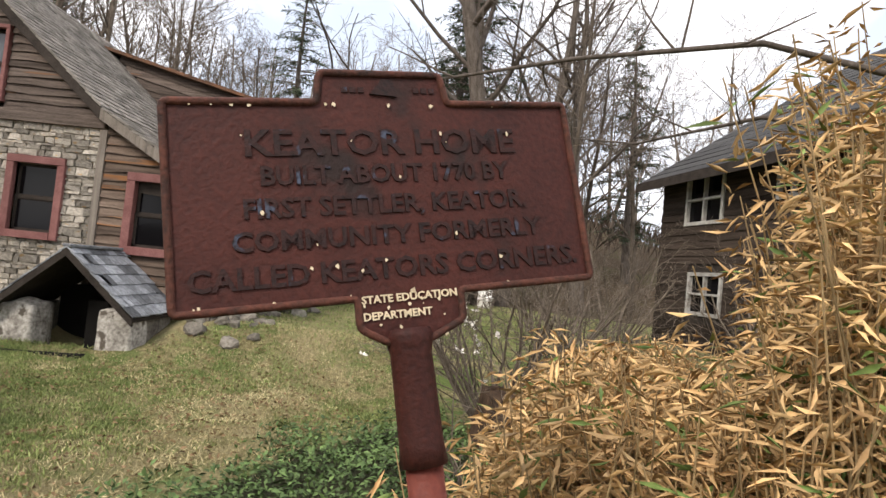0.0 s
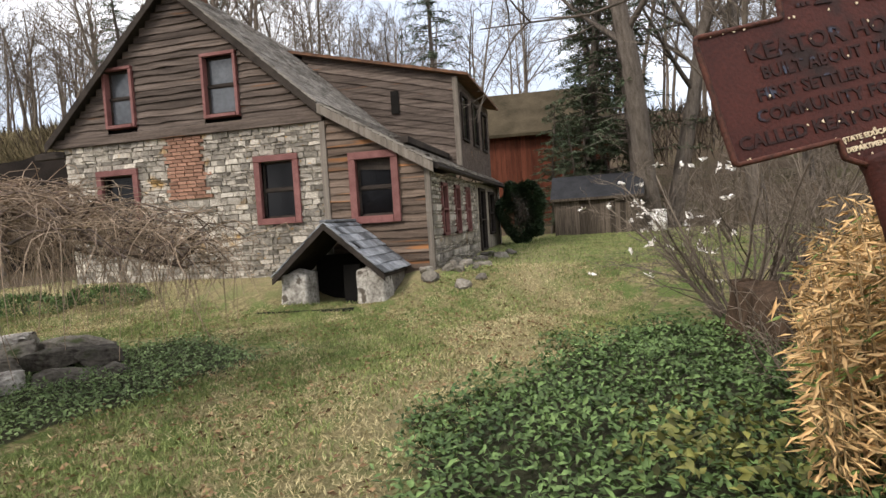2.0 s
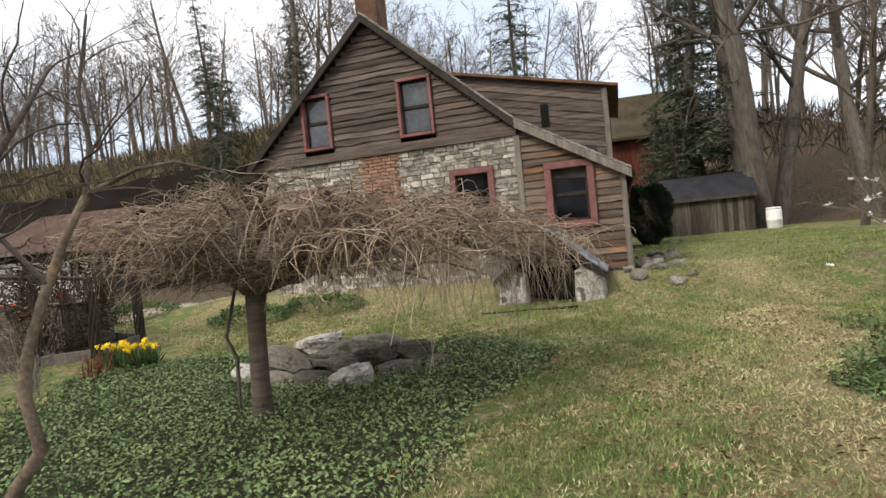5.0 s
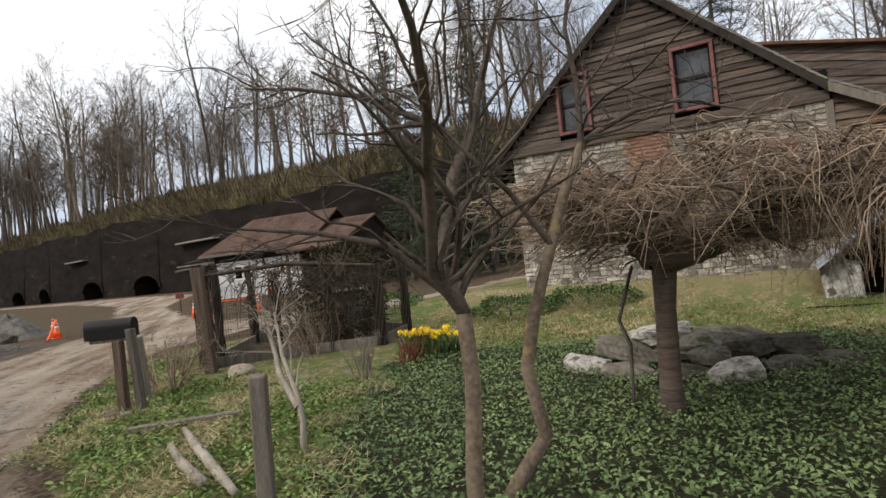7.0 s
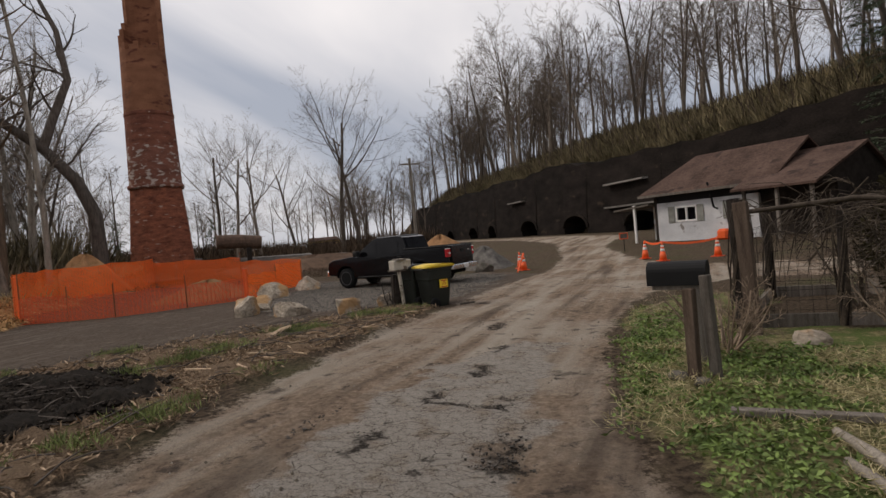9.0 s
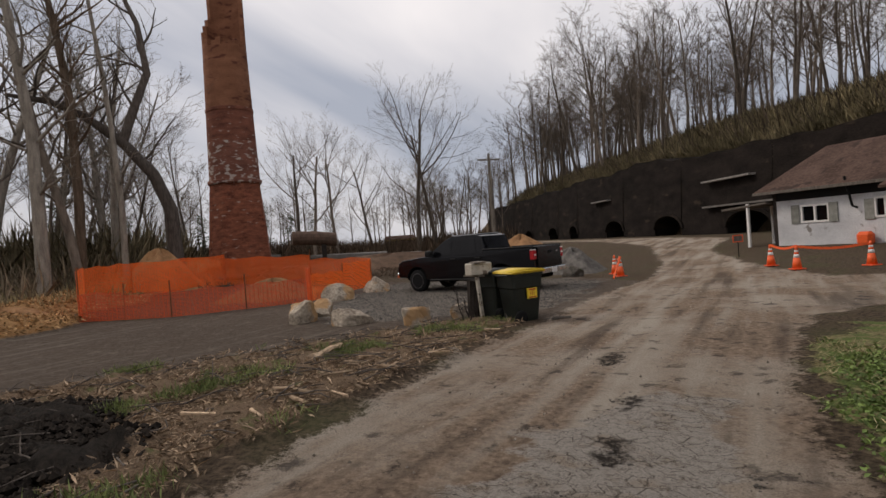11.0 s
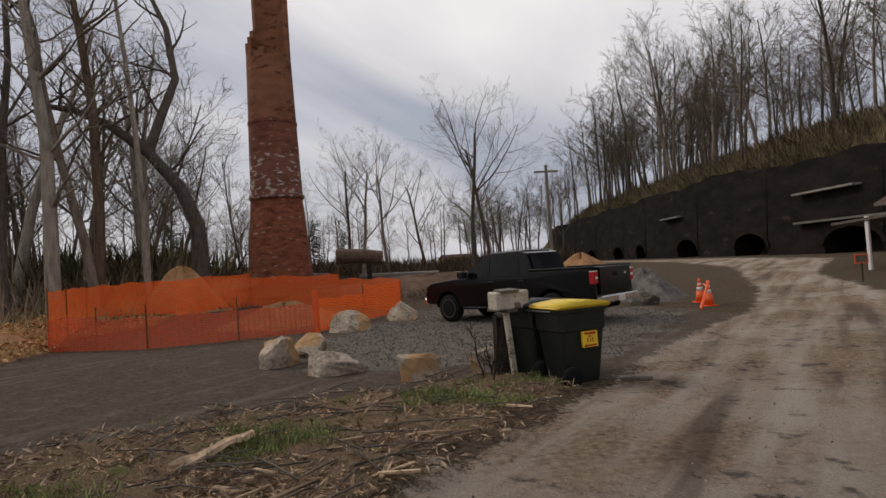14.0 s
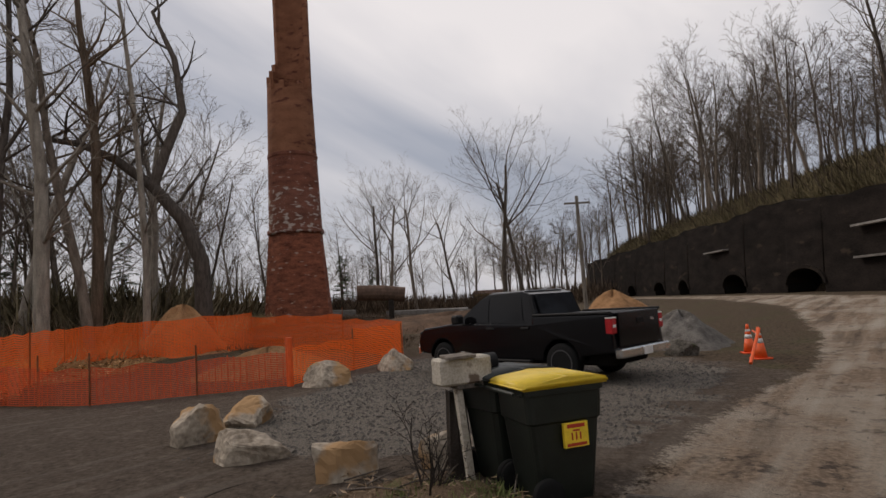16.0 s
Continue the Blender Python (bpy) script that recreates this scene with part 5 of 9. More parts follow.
def wheeled_bin(m, lid_mat, label, sticker_side):
    b = thing("wheeled_bin", label, "bin", m, "bins by the road")
    bm = bmesh.new()
    rings = []
    for z, hx, hy in ((0.04, 0.23, 0.26), (0.10, 0.24, 0.27), (0.70, 0.285, 0.335), (0.72, 0.30, 0.355), (0.95, 0.305, 0.37), (0.955, 0.325, 0.39), (1.0, 0.325, 0.39)):
        c = []
        for sx, sy in ((1, 1), (-1, 1), (-1, -1), (1, -1)):
            for k in range(4):
                a = math.atan2(sy, sx) - math.pi / 4 + k / 3 * math.pi / 2
                c.append(bm.verts.new((sx * (hx - 0.06) + 0.06 * math.cos(a), sy * (hy - 0.06) + 0.06 * math.sin(a), z)))
        rings.append(c)
    for a, c in zip(rings, rings[1:]):
        for k in range(16):
            bm.faces.new((a[k], a[(k + 1) % 16], c[(k + 1) % 16], c[k]))
    bm.faces.new(rings[0][::-1])
    bm.faces.new(rings[-1])
    part("tub", bm, GREENPLASTIC, b, "dark green plastic tub")
    bm = bmesh.new()
    prism(bm, [(-0.42, 1.0), (0.42, 1.0), (0.43, 1.03), (0.36, 1.065), (0.0, 1.095), (-0.34, 1.07), (-0.42, 1.05)], -0.345, 0.345, Matrix.Rotation(radians(90), 4, "Z"))
    bmesh.ops.bevel(bm, geom=[e for e in bm.edges], offset=0.018, segments=2, affect="EDGES")
    part("lid", bm, lid_mat, b, "slightly domed hinged lid", True)
    part("handle", tubemesh([(-0.27, 0.40, 0.96), (-0.27, 0.47, 0.98), (0.27, 0.47, 0.98), (0.27, 0.40, 0.96)], 0.016, 8), GREENPLASTIC, b)
    part("axle", tubemesh([(-0.33, 0.24, 0.14), (0.33, 0.24, 0.14)], 0.012, 8), BLACKPLASTIC, b)
    for sx in (-1, 1):
        mm = Matrix.Translation((sx * 0.315, 0.24, 0.14)) @ Matrix.Rotation(radians(90), 4, "Y")
        bm = bmesh.new()
        lathe(bm, [(0.085, -0.03), (0.135, -0.03), (0.14, -0.02), (0.14, 0.02), (0.135, 0.03), (0.085, 0.03)], 22, mm)
        w = part("wheel", bm, RUBBER, b, "", True)
        bm = bmesh.new()
        for k in range(6):
            box(bm, -0.012, 0.012, 0.0, 0.09, -0.022, 0.022, 0, mm @ Matrix.Rotation(k * math.tau / 6, 4, "Z"))
        lathe(bm, [(0.03, -0.033), (0.03, 0.033)], 10, mm)
        part("hub", bm, BLACKPLASTIC, w)
    s = part("sticker", boxmesh(-0.335, -0.298, -0.17, 0.06, 0.50, 0.70, 0.001), STICKER, b, "yellow sticker with red print") if sticker_side else part("sticker", boxmesh(-0.05, 0.1, -0.345, -0.318, 0.50, 0.72), plain("brown_sticker", (0.32, 0.20, 0.05)), b)
    if sticker_side:
        for z0, z1, y0, y1 in ((0.66, 0.69, -0.14, 0.03), (0.51, 0.535, -0.15, 0.04), (0.63, 0.645, -0.09, -0.02), (0.56, 0.62, -0.10, -0.085), (0.56, 0.62, -0.06, -0.045), (0.56, 0.62, -0.02, -0.005)):
            part("print_bar", boxmesh(-0.3365, -0.334, y0, y1, z0, z1), RED_INK, s)
    return b


wheeled_bin(pose(-22.58, 1.88, ground_at(-22.6, 1.9) - 0.05, 0, 0, 196), YELLOW, "dark green wheeled bin with yellow lid", True)
wheeled_bin(pose(-23.25, 1.62, ground_at(-23.3, 1.4) - 0.03, 0, 0, 205), GREENPLASTIC, "dark green wheeled bin with closed dark lid", False)
stick = thing("wood_scrap", "short pale scrap of lumber on the dirt", "wood scrap", pose(-22.15, 2.55, ground_at(-22.1, 2.5) - 0.02, 0, -6, 40))
part("plank", boxmesh(-0.2, 0.2, -0.03, 0.03, 0.0, 0.05, 0.006), GREYWOOD, stick)

# ---------------------------------------------------------------- mailboxes
def mailbox_shell(bm, L, W, H, m=None):
    prof = [(-W / 2, 0), (W / 2, 0)] + [(W / 2 * math.cos(a), H - W / 2 + W / 2 * math.sin(a)) for a in np.linspace(0, math.pi, 11)]
    prism(bm, prof, -L / 2, L / 2, m)


OLDWHITE = mat("weathered_white_paint", (0.30, 0.265, 0.21), (0.60, 0.55, 0.47), 5.0, 0.85, 0.3, 50.0, 0, 0.0, ((0.16, 0.12, 0.09), 5.0, 0.6))
bx, by = -22.95, 1.18
old_box = thing("old_mailbox", "weathered white mailboxes on a crooked wooden post", "mailbox", pose(bx, by, ground_at(bx, by), 0, 0, 20))
part("post", boxmesh(-0.035, 0.035, -0.035, 0.035, -0.2, 0.98, 0.006, pose(0, 0, 0, 5, 0, 0)), OLDWHITE, old_box)
bm = bmesh.new()
box(bm, -0.12, 0.12, -0.29, 0.24, 0.96, 1.21, 0.02)
part("white_box", bm, OLDWHITE, old_box, "boxy weathered white mailbox")
part("cap_board", boxmesh(-0.10, 0.10, -0.24, 0.05, 1.21, 1.24, 0.006, pose(0, 0, 0, 0, 3, 4)), GREYWOOD, old_box)
bm = bmesh.new()
mailbox_shell(bm, 0.46, 0.18, 0.24, Matrix.Translation((-0.28, 0.25, 0.95)))
part("dark_box", bm, BLACKPLASTIC, old_box, "dark metal mailbox")
part("flag", boxmesh(-0.17, -0.16, 0.06, 0.10, 1.06, 1.24), CHROME, old_box)
part("cross_board", boxmesh(-0.42, 0.10, -0.12, 0.32, 0.92, 0.96, 0.005), GREYWOOD, old_box)
stump_bm = bmesh.new()
lathe(stump_bm, [(0.13, -0.2), (0.11, 0.2), (0.10, 0.84)], 14)
for v in stump_bm.verts:
    v.co += Vector((rng.uniform(-0.025, 0.025), rng.uniform(-0.025, 0.025), rng.uniform(-0.02, 0.02)))
stub = thing("weathered_stump", "tall dark split stump behind the mailboxes", "stump", pose(-23.35, 1.12, ground_at(-23.35, 1.12)))
part("trunk", stump_bm, DARKTRIM, stub)

BROWNPOST = mat("brown_post", (0.06, 0.042, 0.032), (0.16, 0.118, 0.09), 3.0, 0.9, 0.5, 40.0, 0, 0, None, (6, 6, 0.6))
mx, my = -13.42, 1.21
mail = thing("mailbox", "black metal mailbox on a square wooden post", "mailbox", pose(mx, my, ground_at(mx, my), 0, 0, 0))
box_m = Matrix.Translation((-0.22, 0.03, 0.92)) @ Matrix.Rotation(radians(-57), 4, "Z")
bm = bmesh.new()
mailbox_shell(bm, 0.56, 0.2, 0.235, box_m)
part("shell", bm, BLACKPLASTIC, mail, "rounded black metal shell")
part("flag", boxmesh(-0.115, -0.108, -0.16, 0.02, 0.115, 0.145, 0, box_m), WHITE, mail)
part("flag", boxmesh(-0.115, -0.108, -0.03, 0.02, 0.09, 0.145, 0, box_m), WHITE, mail)
part("support", boxmesh(-0.07, 0.07, -0.24, 0.26, -0.045, -0.004, 0.004, box_m), GREYWOOD, mail)
part("post", boxmesh(-0.05, 0.05, -0.05, 0.05, -0.2, 0.89, 0.006, pose(-0.06, 0.0, 0, 0, 0, 20)), BROWNPOST, mail)
part("brace_post", boxmesh(-0.045, 0.045, -0.045, 0.045, -0.2, 1.02, 0.008, pose(0.08, 0.13, 0, 2, -1.5, 20)), GREYWOOD, mail)
for a, r in ((-0.17, 0.11), (0.14, 0.09)):
    bm = bmesh.new()
    bmesh.ops.create_icosphere(bm, subdivisions=2, radius=r)
    for v in bm.verts:
        v.co = Vector((v.co.x, v.co.y, v.co.z * 0.6)) * rng.uniform(0.85, 1.12)
    st = thing("stone", "small rounded stone at the post's foot", "stone", pose(mx + a, my - 0.1, ground_at(mx, my) + 0.03), "stones at the mailbox")
    part("stone_body", bm, DARKROCK, st, "", True)

# ---------------------------------------------------------------- traffic cones, tape, board
def cone_thing(m):
    c = thing("traffic_cone", "orange traffic cone with white bands", "traffic cone", m, "cones by the road")
    bm = bmesh.new()
    box(bm, -0.18, 0.18, -0.18, 0.18, 0.0, 0.035, 0.01)
    part("base", bm, plain("cone_base", (0.75, 0.10, 0.03), 0.6), c)
    R = lambda z: 0.14 - 0.11 * (z - 0.03) / 0.68
    for z0, z1, name, mt, grow in ((0.03, 0.36, "cone", ORANGE, 0), (0.36, 0.46, "band", WHITE, 0.001), (0.46, 0.53, "cone", ORANGE, 0), (0.53, 0.58, "band", WHITE, 0.001), (0.58, 0.71, "cone", ORANGE, 0)):
        bm = bmesh.new()
        lathe(bm, [(R(z0) + grow, z0), (R(z1) + grow, z1)], 18)
        part(name, bm, mt, c, "", True)
    return c


first = cone_thing(pose(-30.05, 8.5, ground_at(-30.05, 8.5)))
CONES = [(-31.2, 8.95), (-27.8, 12.75), (-26.2, 12.2), (-24.9, 13.5)]
for x, y in CONES:
    copy_thing(first, pose(x, y, ground_at(x, y), 0, 0, rng.uniform(0, 90)))
bar = thing("leaning_board", "orange and white barrier board leaning on cones", "barrier board", pose(-29.85, 8.35, ground_at(-29.8, 8.3)))
part("board", tubemesh([(0.55, -0.55, 0.03), (-0.15, 0.15, 0.68)], 0.035, 6), ORANGE, bar)
part("cross_bar", tubemesh([(-1.15, 0.6, 0.56), (-0.15, 0.15, 0.52)], 0.022, 6), ORANGE, bar)
tape = thing("caution_tape", "orange plastic tape strung between cones", "tape")
bm = bmesh.new()
for (ax, ay), (bx2, by2) in zip(CONES[1:], CONES[2:]):
    p = [Vector((ax + (bx2 - ax) * t, ay + (by2 - ay) * t, ground_at(ax, ay) + 0.66 - 0.10 * math.sin(math.pi * t))) for t in np.linspace(0, 1, 9)]
    for a, b in zip(p, p[1:]):
        v = [bm.verts.new(a), bm.verts.new(b), bm.verts.new(b + Vector((0.004, 0.004, 0.075))), bm.verts.new(a + Vector((0.004, 0.004, 0.075)))]
        bm.faces.new(v)
part("ribbon", bm, ORANGE, tape)

# ---------------------------------------------------------------- orange safety fence
fence = thing("safety_fence", "bright orange plastic mesh fence on thin stakes", "fence")
FRONTNET = plain("folded_orange_net", (0.70, 0.095, 0.024), 0.55)
FENCE = [(-36.7, 0.45), (-34.2, -0.9), (-31.7, -2.2), (-31.2, -4.2), (-30.8, -6.35), (-31.4, -7.8), (-32.1, -9.3), (-35.2, -10.3), (-38.5, -11.2), (-42.5, -10.5), (-45.0, -6.5), (-42.0, -2.0), (-36.7, 0.45)]
for i, ((ax, ay), (bx2, by2)) in enumerate(zip(FENCE, FENCE[1:])):
    za, zb = ground_at(ax, ay), ground_at(bx2, by2)
    L = math.hypot(bx2 - ax, by2 - ay)
    n = max(3, int(L / 0.5))
    bm = bmesh.new()
    tall = (1.2, 0.95, 0.86, 0.86, 0.86, 0.95, 1.7, 1.75, 1.75, 1.7, 1.5, 1.3)[i]
    at = lambda t, z: Vector((ax + (bx2 - ax) * t, ay + (by2 - ay) * t, za + (zb - za) * t + z * (tall - 0.10 * abs(math.sin(math.pi * t * 2 + i))) + 0.02)) + Vector((ay - by2, bx2 - ax, 0)) / L * 0.05 * math.sin(t * 9 + i)
    rows = 19 if i < 6 else 26
    for r in range(rows):
        z0, z1 = r / rows, (r + (0.62 if i < 6 else 0.70)) / rows
        for k in range(n):
            v = [bm.verts.new(at(k / n, z0)), bm.verts.new(at((k + 1) / n, z0)), bm.verts.new(at((k + 1) / n, z1)), bm.verts.new(at(k / n, z1))]
            bm.faces.new(v)
    cols = int(L / 0.14)
    for c in range(cols + 1):
        t0, t1 = c / (cols + 1), (c + 0.16) / (cols + 1)
        v = [bm.verts.new(at(t0, 0)), bm.verts.new(at(t1, 0)), bm.verts.new(at(t1, 0.98)), bm.verts.new(at(t0, 0.98))]
        bm.faces.new(v)
    part("mesh_panel", bm, FRONTNET if 2 <= i <= 5 else FENCENET, fence)
    big = i == 2
    part("stake", tubemesh([(ax, ay, za - 0.1), (ax, ay, za + (1.15 if i < 6 else 1.75))], 0.085 if big else 0.02, 10 if big else 6), ORANGE if big else mat("stake_wood", (0.16, 0.06, 0.03), (0.3, 0.12, 0.06)), fence, "round orange barrel post" if big else "")


# ---------------------------------------------------------------- boulders and rocks
def boulder(name, m, size, seed, material, label, group, sharp=0.35):
    r2 = random.Random(seed)
    bm = bmesh.new()
    bmesh.ops.create_cube(bm, size=1.7)
    bmesh.ops.subdivide_edges(bm, edges=bm.edges, cuts=7, use_grid_fill=True)
    for v in bm.verts:
        v.co = v.co.lerp(v.co.normalized(), 0.35 if "lot" in group else 0.55)
    cuts = [(Vector((r2.uniform(-1, 1), r2.uniform(-1, 1), r2.uniform(-0.3, 0.9))).normalized(), r2.uniform(0.52, 0.85)) for _ in range(13 if "lot" in group else 7)]
    for v in bm.verts:
        for d, lim in cuts:
            over = v.co.dot(d) - lim
            if over > 0:
                v.co -= d * over * 0.92
        v.co += v.co.normalized() * (noise.noise(v.co * 2.2 + Vector((seed, 0, 0))) * 0.07 + noise.noise(v.co * 6.0 + Vector((0, seed, 0))) * 0.06)
        if v.co.z < 0:
            v.co.x, v.co.y = v.co.x * (1 - 0.12 * v.co.z), v.co.y * (1 - 0.12 * v.co.z)
        v.co = Vector((v.co.x * size[0], v.co.y * size[1], v.co.z * size[2]))
    b = thing(name, label, "rock", m, group)
    part("rock_body", bm, material, b)
    return b


for k, (x, y, sx, sy, sz, rz, tilt) in enumerate(((-26.1, -2.45, 0.46, 0.44, 0.52, 80, 12), (-27.2, -2.0, 0.48, 0.60, 0.40, 70, 0), (-31.4, -1.28, 0.72, 0.5, 0.55, 80, 0), (-24.8, -1.37, 0.64, 0.42, 0.34, 78, 0), (-23.75, -0.1, 0.43, 0.36, 0.38, 85, 0), (-33.5, 0.28, 0.62, 0.5, 0.52, 80, 0), (-23.95, 1.05, 0.42, 0.34, 0.30, 80, 0))):
    boulder("boulder", pose(x, y, ground_at(x, y) + sz * 0.30, 0, tilt, rz), (sx * 0.92, sy * 0.92, sz * 0.92), 20 + k, ROCK, "large pale tan limestone boulder on dirt", "boulders edging the lot")
boulder("boulder", pose(-31.9, 7.6, ground_at(-31.9, 7.6) + 0.12, 0, 0, 20), (0.55, 0.4, 0.32), 41, DARKROCK, "dark grey boulder beside the gravel heap", "boulders edging the lot")
PILE = [(-8.75, 4.25, 0.42, 0.28, 0.22, 0.05), (-8.15, 4.0, 0.40, 0.3, 0.2, 0.05), (-7.6, 3.95, 0.36, 0.27, 0.18, 0.04), (-7.1, 3.95, 0.34, 0.3, 0.24, 0.06), (-6.6, 4.25, 0.38, 0.28, 0.18, 0.03), (-6.15, 4.5, 0.36, 0.22, 0.16, 0.02), (-8.3, 4.5, 0.55, 0.36, 0.2, 0.26), (-7.6, 4.55, 0.48, 0.34, 0.2, 0.3), (-7.0, 4.6, 0.46, 0.3, 0.18, 0.28), (-8.0, 4.85, 0.6, 0.4, 0.18, 0.40), (-6.6, 4.75, 0.4, 0.3, 0.17, 0.20), (-7.35, 4.2, 0.26, 0.2, 0.17, 0.24), (-7.2, 5.0, 0.55, 0.4, 0.2, 0.32)]
for k, (x, y, sx, sy, sz, dz) in enumerate(PILE):
    boulder("rock", pose(x, y, ground_at(x, y) + dz * 0.72 + 0.01, rng.uniform(-10, 10), rng.uniform(-10, 10), rng.uniform(-40, 40)), (sx * 0.92, sy * 0.9, sz * 0.72), 60 + k, WHITESTONE if k in (0, 9, 3) else DARKROCK, "lichen-grey fieldstone in a garden pile", "rock pile in the ivy")
boulder("white_stone", pose(-13.75, 3.2, ground_at(-13.7, 3.2) + 0.06, 0, 0, 40), (0.22, 0.13, 0.12), 90, ROCK, "pale rounded stone by the garden fence", "")
for k in range(26):
    x, y = rng.uniform(-3.9, -2.6), rng.uniform(8.3, 12.6)
    s = rng.uniform(0.08, 0.24)
    boulder("rubble_stone", pose(x, y, ground_at(x, y) + s * 0.2, 0, 0, rng.uniform(0, 180)), (s, s * 0.8, s * 0.55), 120 + k, DARKROCK, "loose mossy rubble stone along the house", "rubble along the house wall")


def heap(name, x, y, r, h, material, label, stretchy=1.0, rz=0):
    bm = bmesh.new()
    n, rings = 36, 12
    grid = [[None] * n for _ in range(rings + 1)]
    for j in range(rings + 1):
        f = j / rings
        for k in range(n):
            a = k * math.tau / n
            rr = r * f * (1 + 0.12 * math.sin(3 * a + x) + 0.07 * math.sin(7 * a))
            z = h * (0.5 + 0.5 * math.cos(math.pi * min(1, f * 1.05))) ** 0.9 * (1 + 0.12 * math.sin(4 * a + f * 5)) + 0.05 * noise.noise(Vector((rr * math.cos(a), rr * math.sin(a), x)) * 1.7)
            grid[j][k] = bm.verts.new((rr * math.cos(a), rr * math.sin(a) * stretchy, z - 0.12 * f))
    for j in range(rings):
        for k in range(n):
            bm.faces.new((grid[j][k], grid[j][(k + 1) % n], grid[j + 1][(k + 1) % n], grid[j + 1][k]))
    bmesh.ops.remove_doubles(bm, verts=bm.verts, dist=0.001)
    bmesh.ops.recalc_face_normals(bm, faces=bm.faces)
    t = thing(name, label, "heap", pose(x, y, ground_at(x, y), 0, 0, rz))
    part("heap_body", bm, material, t, "", True)


SOIL = mat("tan_soil", (0.19, 0.098, 0.044), (0.42, 0.235, 0.118), 3.0, 0.95, 0.7, 20.0)
GREYGRAVEL = mat("grey_gravel", (0.052, 0.047, 0.042), (0.180, 0.165, 0.148), 4.0, 0.95, 0.9, 30.0)
heap("gravel_heap", -34.0, 8.6, 1.9, 0.95, GREYGRAVEL, "low heap of grey crushed gravel", 0.9, 30)
heap("sand_heap", -46.0, 11.0, 3.4, 1.6, SOIL, "heap of tan sandy soil", 0.8)
heap("soil_heap", -45.8, -9.9, 3.0, 2.0, SOIL, "heap of tan soil behind orange fence", 0.9)
heap("soil_heap", -35.5, -3.6, 2.4, 0.7, SOIL, "heap of brown soil behind orange fence", 1.2, 40)
heap("soil_heap", -33.6, -12.3, 3.2, 0.6, SOIL, "spread heap of orange wood chips", 1.0)
heap("spoil_bank", -52.0, 3.5, 5.0, 0.9, mat("brown_spoil", (0.050, 0.034, 0.025), (0.17, 0.108, 0.072), 1.5, 0.95, 0.9, 14.0), "low bank of brown bulldozed earth", 2.6, 10)

# ---------------------------------------------------------------- white cottage by the kilns
COTTAGE = Matrix.Translation((-33.8, 18.8, 0.28)) @ Matrix.Rotation(radians(8), 4, "Z")
cottage = thing("cottage", "small white cottage with rusty brown shingle roof", "cottage", COTTAGE)
WHITEWASH = mat("flaking_whitewash", (0.42, 0.42, 0.43), (0.70, 0.70, 0.70), 1.2, 0.9, 0.3, 20.0, 0, 0.0, ((0.24, 0.22, 0.20), 2.2, 0.63))
BROWNROOF = mat("brown_shingles", (0.050, 0.031, 0.024), (0.128, 0.083, 0.066), 0.9, 0.95, 0.4, 9.0, 0, 0.0, ((0.05, 0.034, 0.028), 1.4, 0.6))
holed_wall("front_wall", 0.0, 5.6, -0.4, 1.95, 0.0, 0.18, [(1.25, 2.35, 1.0, 1.62), (4.3, 4.95, 1.05, 1.7)], WHITEWASH, cottage, "flaking white front wall")
# the wall is near black from 1.95 m up to the eave
part("upper_wall", boxmesh(0.0, 5.6, 0.02, 0.16, 1.95, 2.55), BLACKPLASTIC, cottage, "near-black upper wall")
part("side_wall", boxmesh(-0.18, 0.0, 0.0, 5.0, -0.4, 2.5), DARKTRIM, cottage)
part("rear_wall", boxmesh(0.0, 5.6, 4.85, 5.0, -0.4, 2.5), DARKTRIM, cottage)
for xa, xb, za, zb in ((1.25, 2.35, 1.0, 1.62), (4.3, 4.95, 1.05, 1.7)):
    bm = bmesh.new()
    for q in ((xa - 0.08, xa, za - 0.08, zb + 0.08), (xb, xb + 0.08, za - 0.08, zb + 0.08), (xa, xb, zb, zb + 0.08), (xa, xb, za - 0.08, za), ((xa + xb) / 2 - 0.04, (xa + xb) / 2 + 0.04, za, zb)):
        box(bm, q[0], q[1], -0.04, 0.1, q[2], q[3])
    w = part("window", bm, WHITE, cottage, "white-framed window")
    part("pane", boxmesh(xa, xb, 0.05, 0.06, za, zb), GLASSDARK, w)
for x in (0.72, 2.42, 3.85):
    part("shutter", boxmesh(x, x + 0.38, -0.05, -0.005, 0.9, 1.72, 0.006), mat("faded_shutter", (0.16, 0.16, 0.14), (0.30, 0.30, 0.27)), cottage, "faded grey-green shutter")
for nm, xa, xb, ze, zr, y0, yr, y1 in (("roof", -0.75, 6.6, 2.42, 4.35, -0.55, 2.5, 5.4), ("porch_roof", 5.3, 8.9, 2.15, 3.75, -1.5, 2.6, 5.2)):
    bm = bmesh.new()
    prism(bm, [(y0, ze), (yr, zr), (y1, ze), (y1, ze - 0.1), (yr, zr - 0.12), (y0, ze - 0.1)], xa, xb, Matrix(((0, 1, 0, 0), (1, 0, 0, 0), (0, 0, 1, 0), (0, 0, 0, 1))))
    if nm == "roof":
        for v in bm.verts:
            if v.co.x < 0 and v.co.z > 4.0:
                v.co.x += 1.5
    part(nm, bm, BROWNROOF, cottage, "rusty brown shingle roof")
bm = bmesh.new()
prism(bm, [(-1.3, 2.05), (2.6, 3.6), (5.0, 2.05), (5.0, -0.4), (0.4, -0.4), (0.4, 2.05)], 8.6, 8.72, Matrix(((0, 1, 0, 0), (1, 0, 0, 0), (0, 0, 1, 0), (0, 0, 0, 1))))
part("gable_end", bm, DARKTRIM, cottage)
part("fascia", boxmesh(-0.75, 6.6, -0.58, -0.55, 2.30, 2.42), GREYWOOD, cottage)
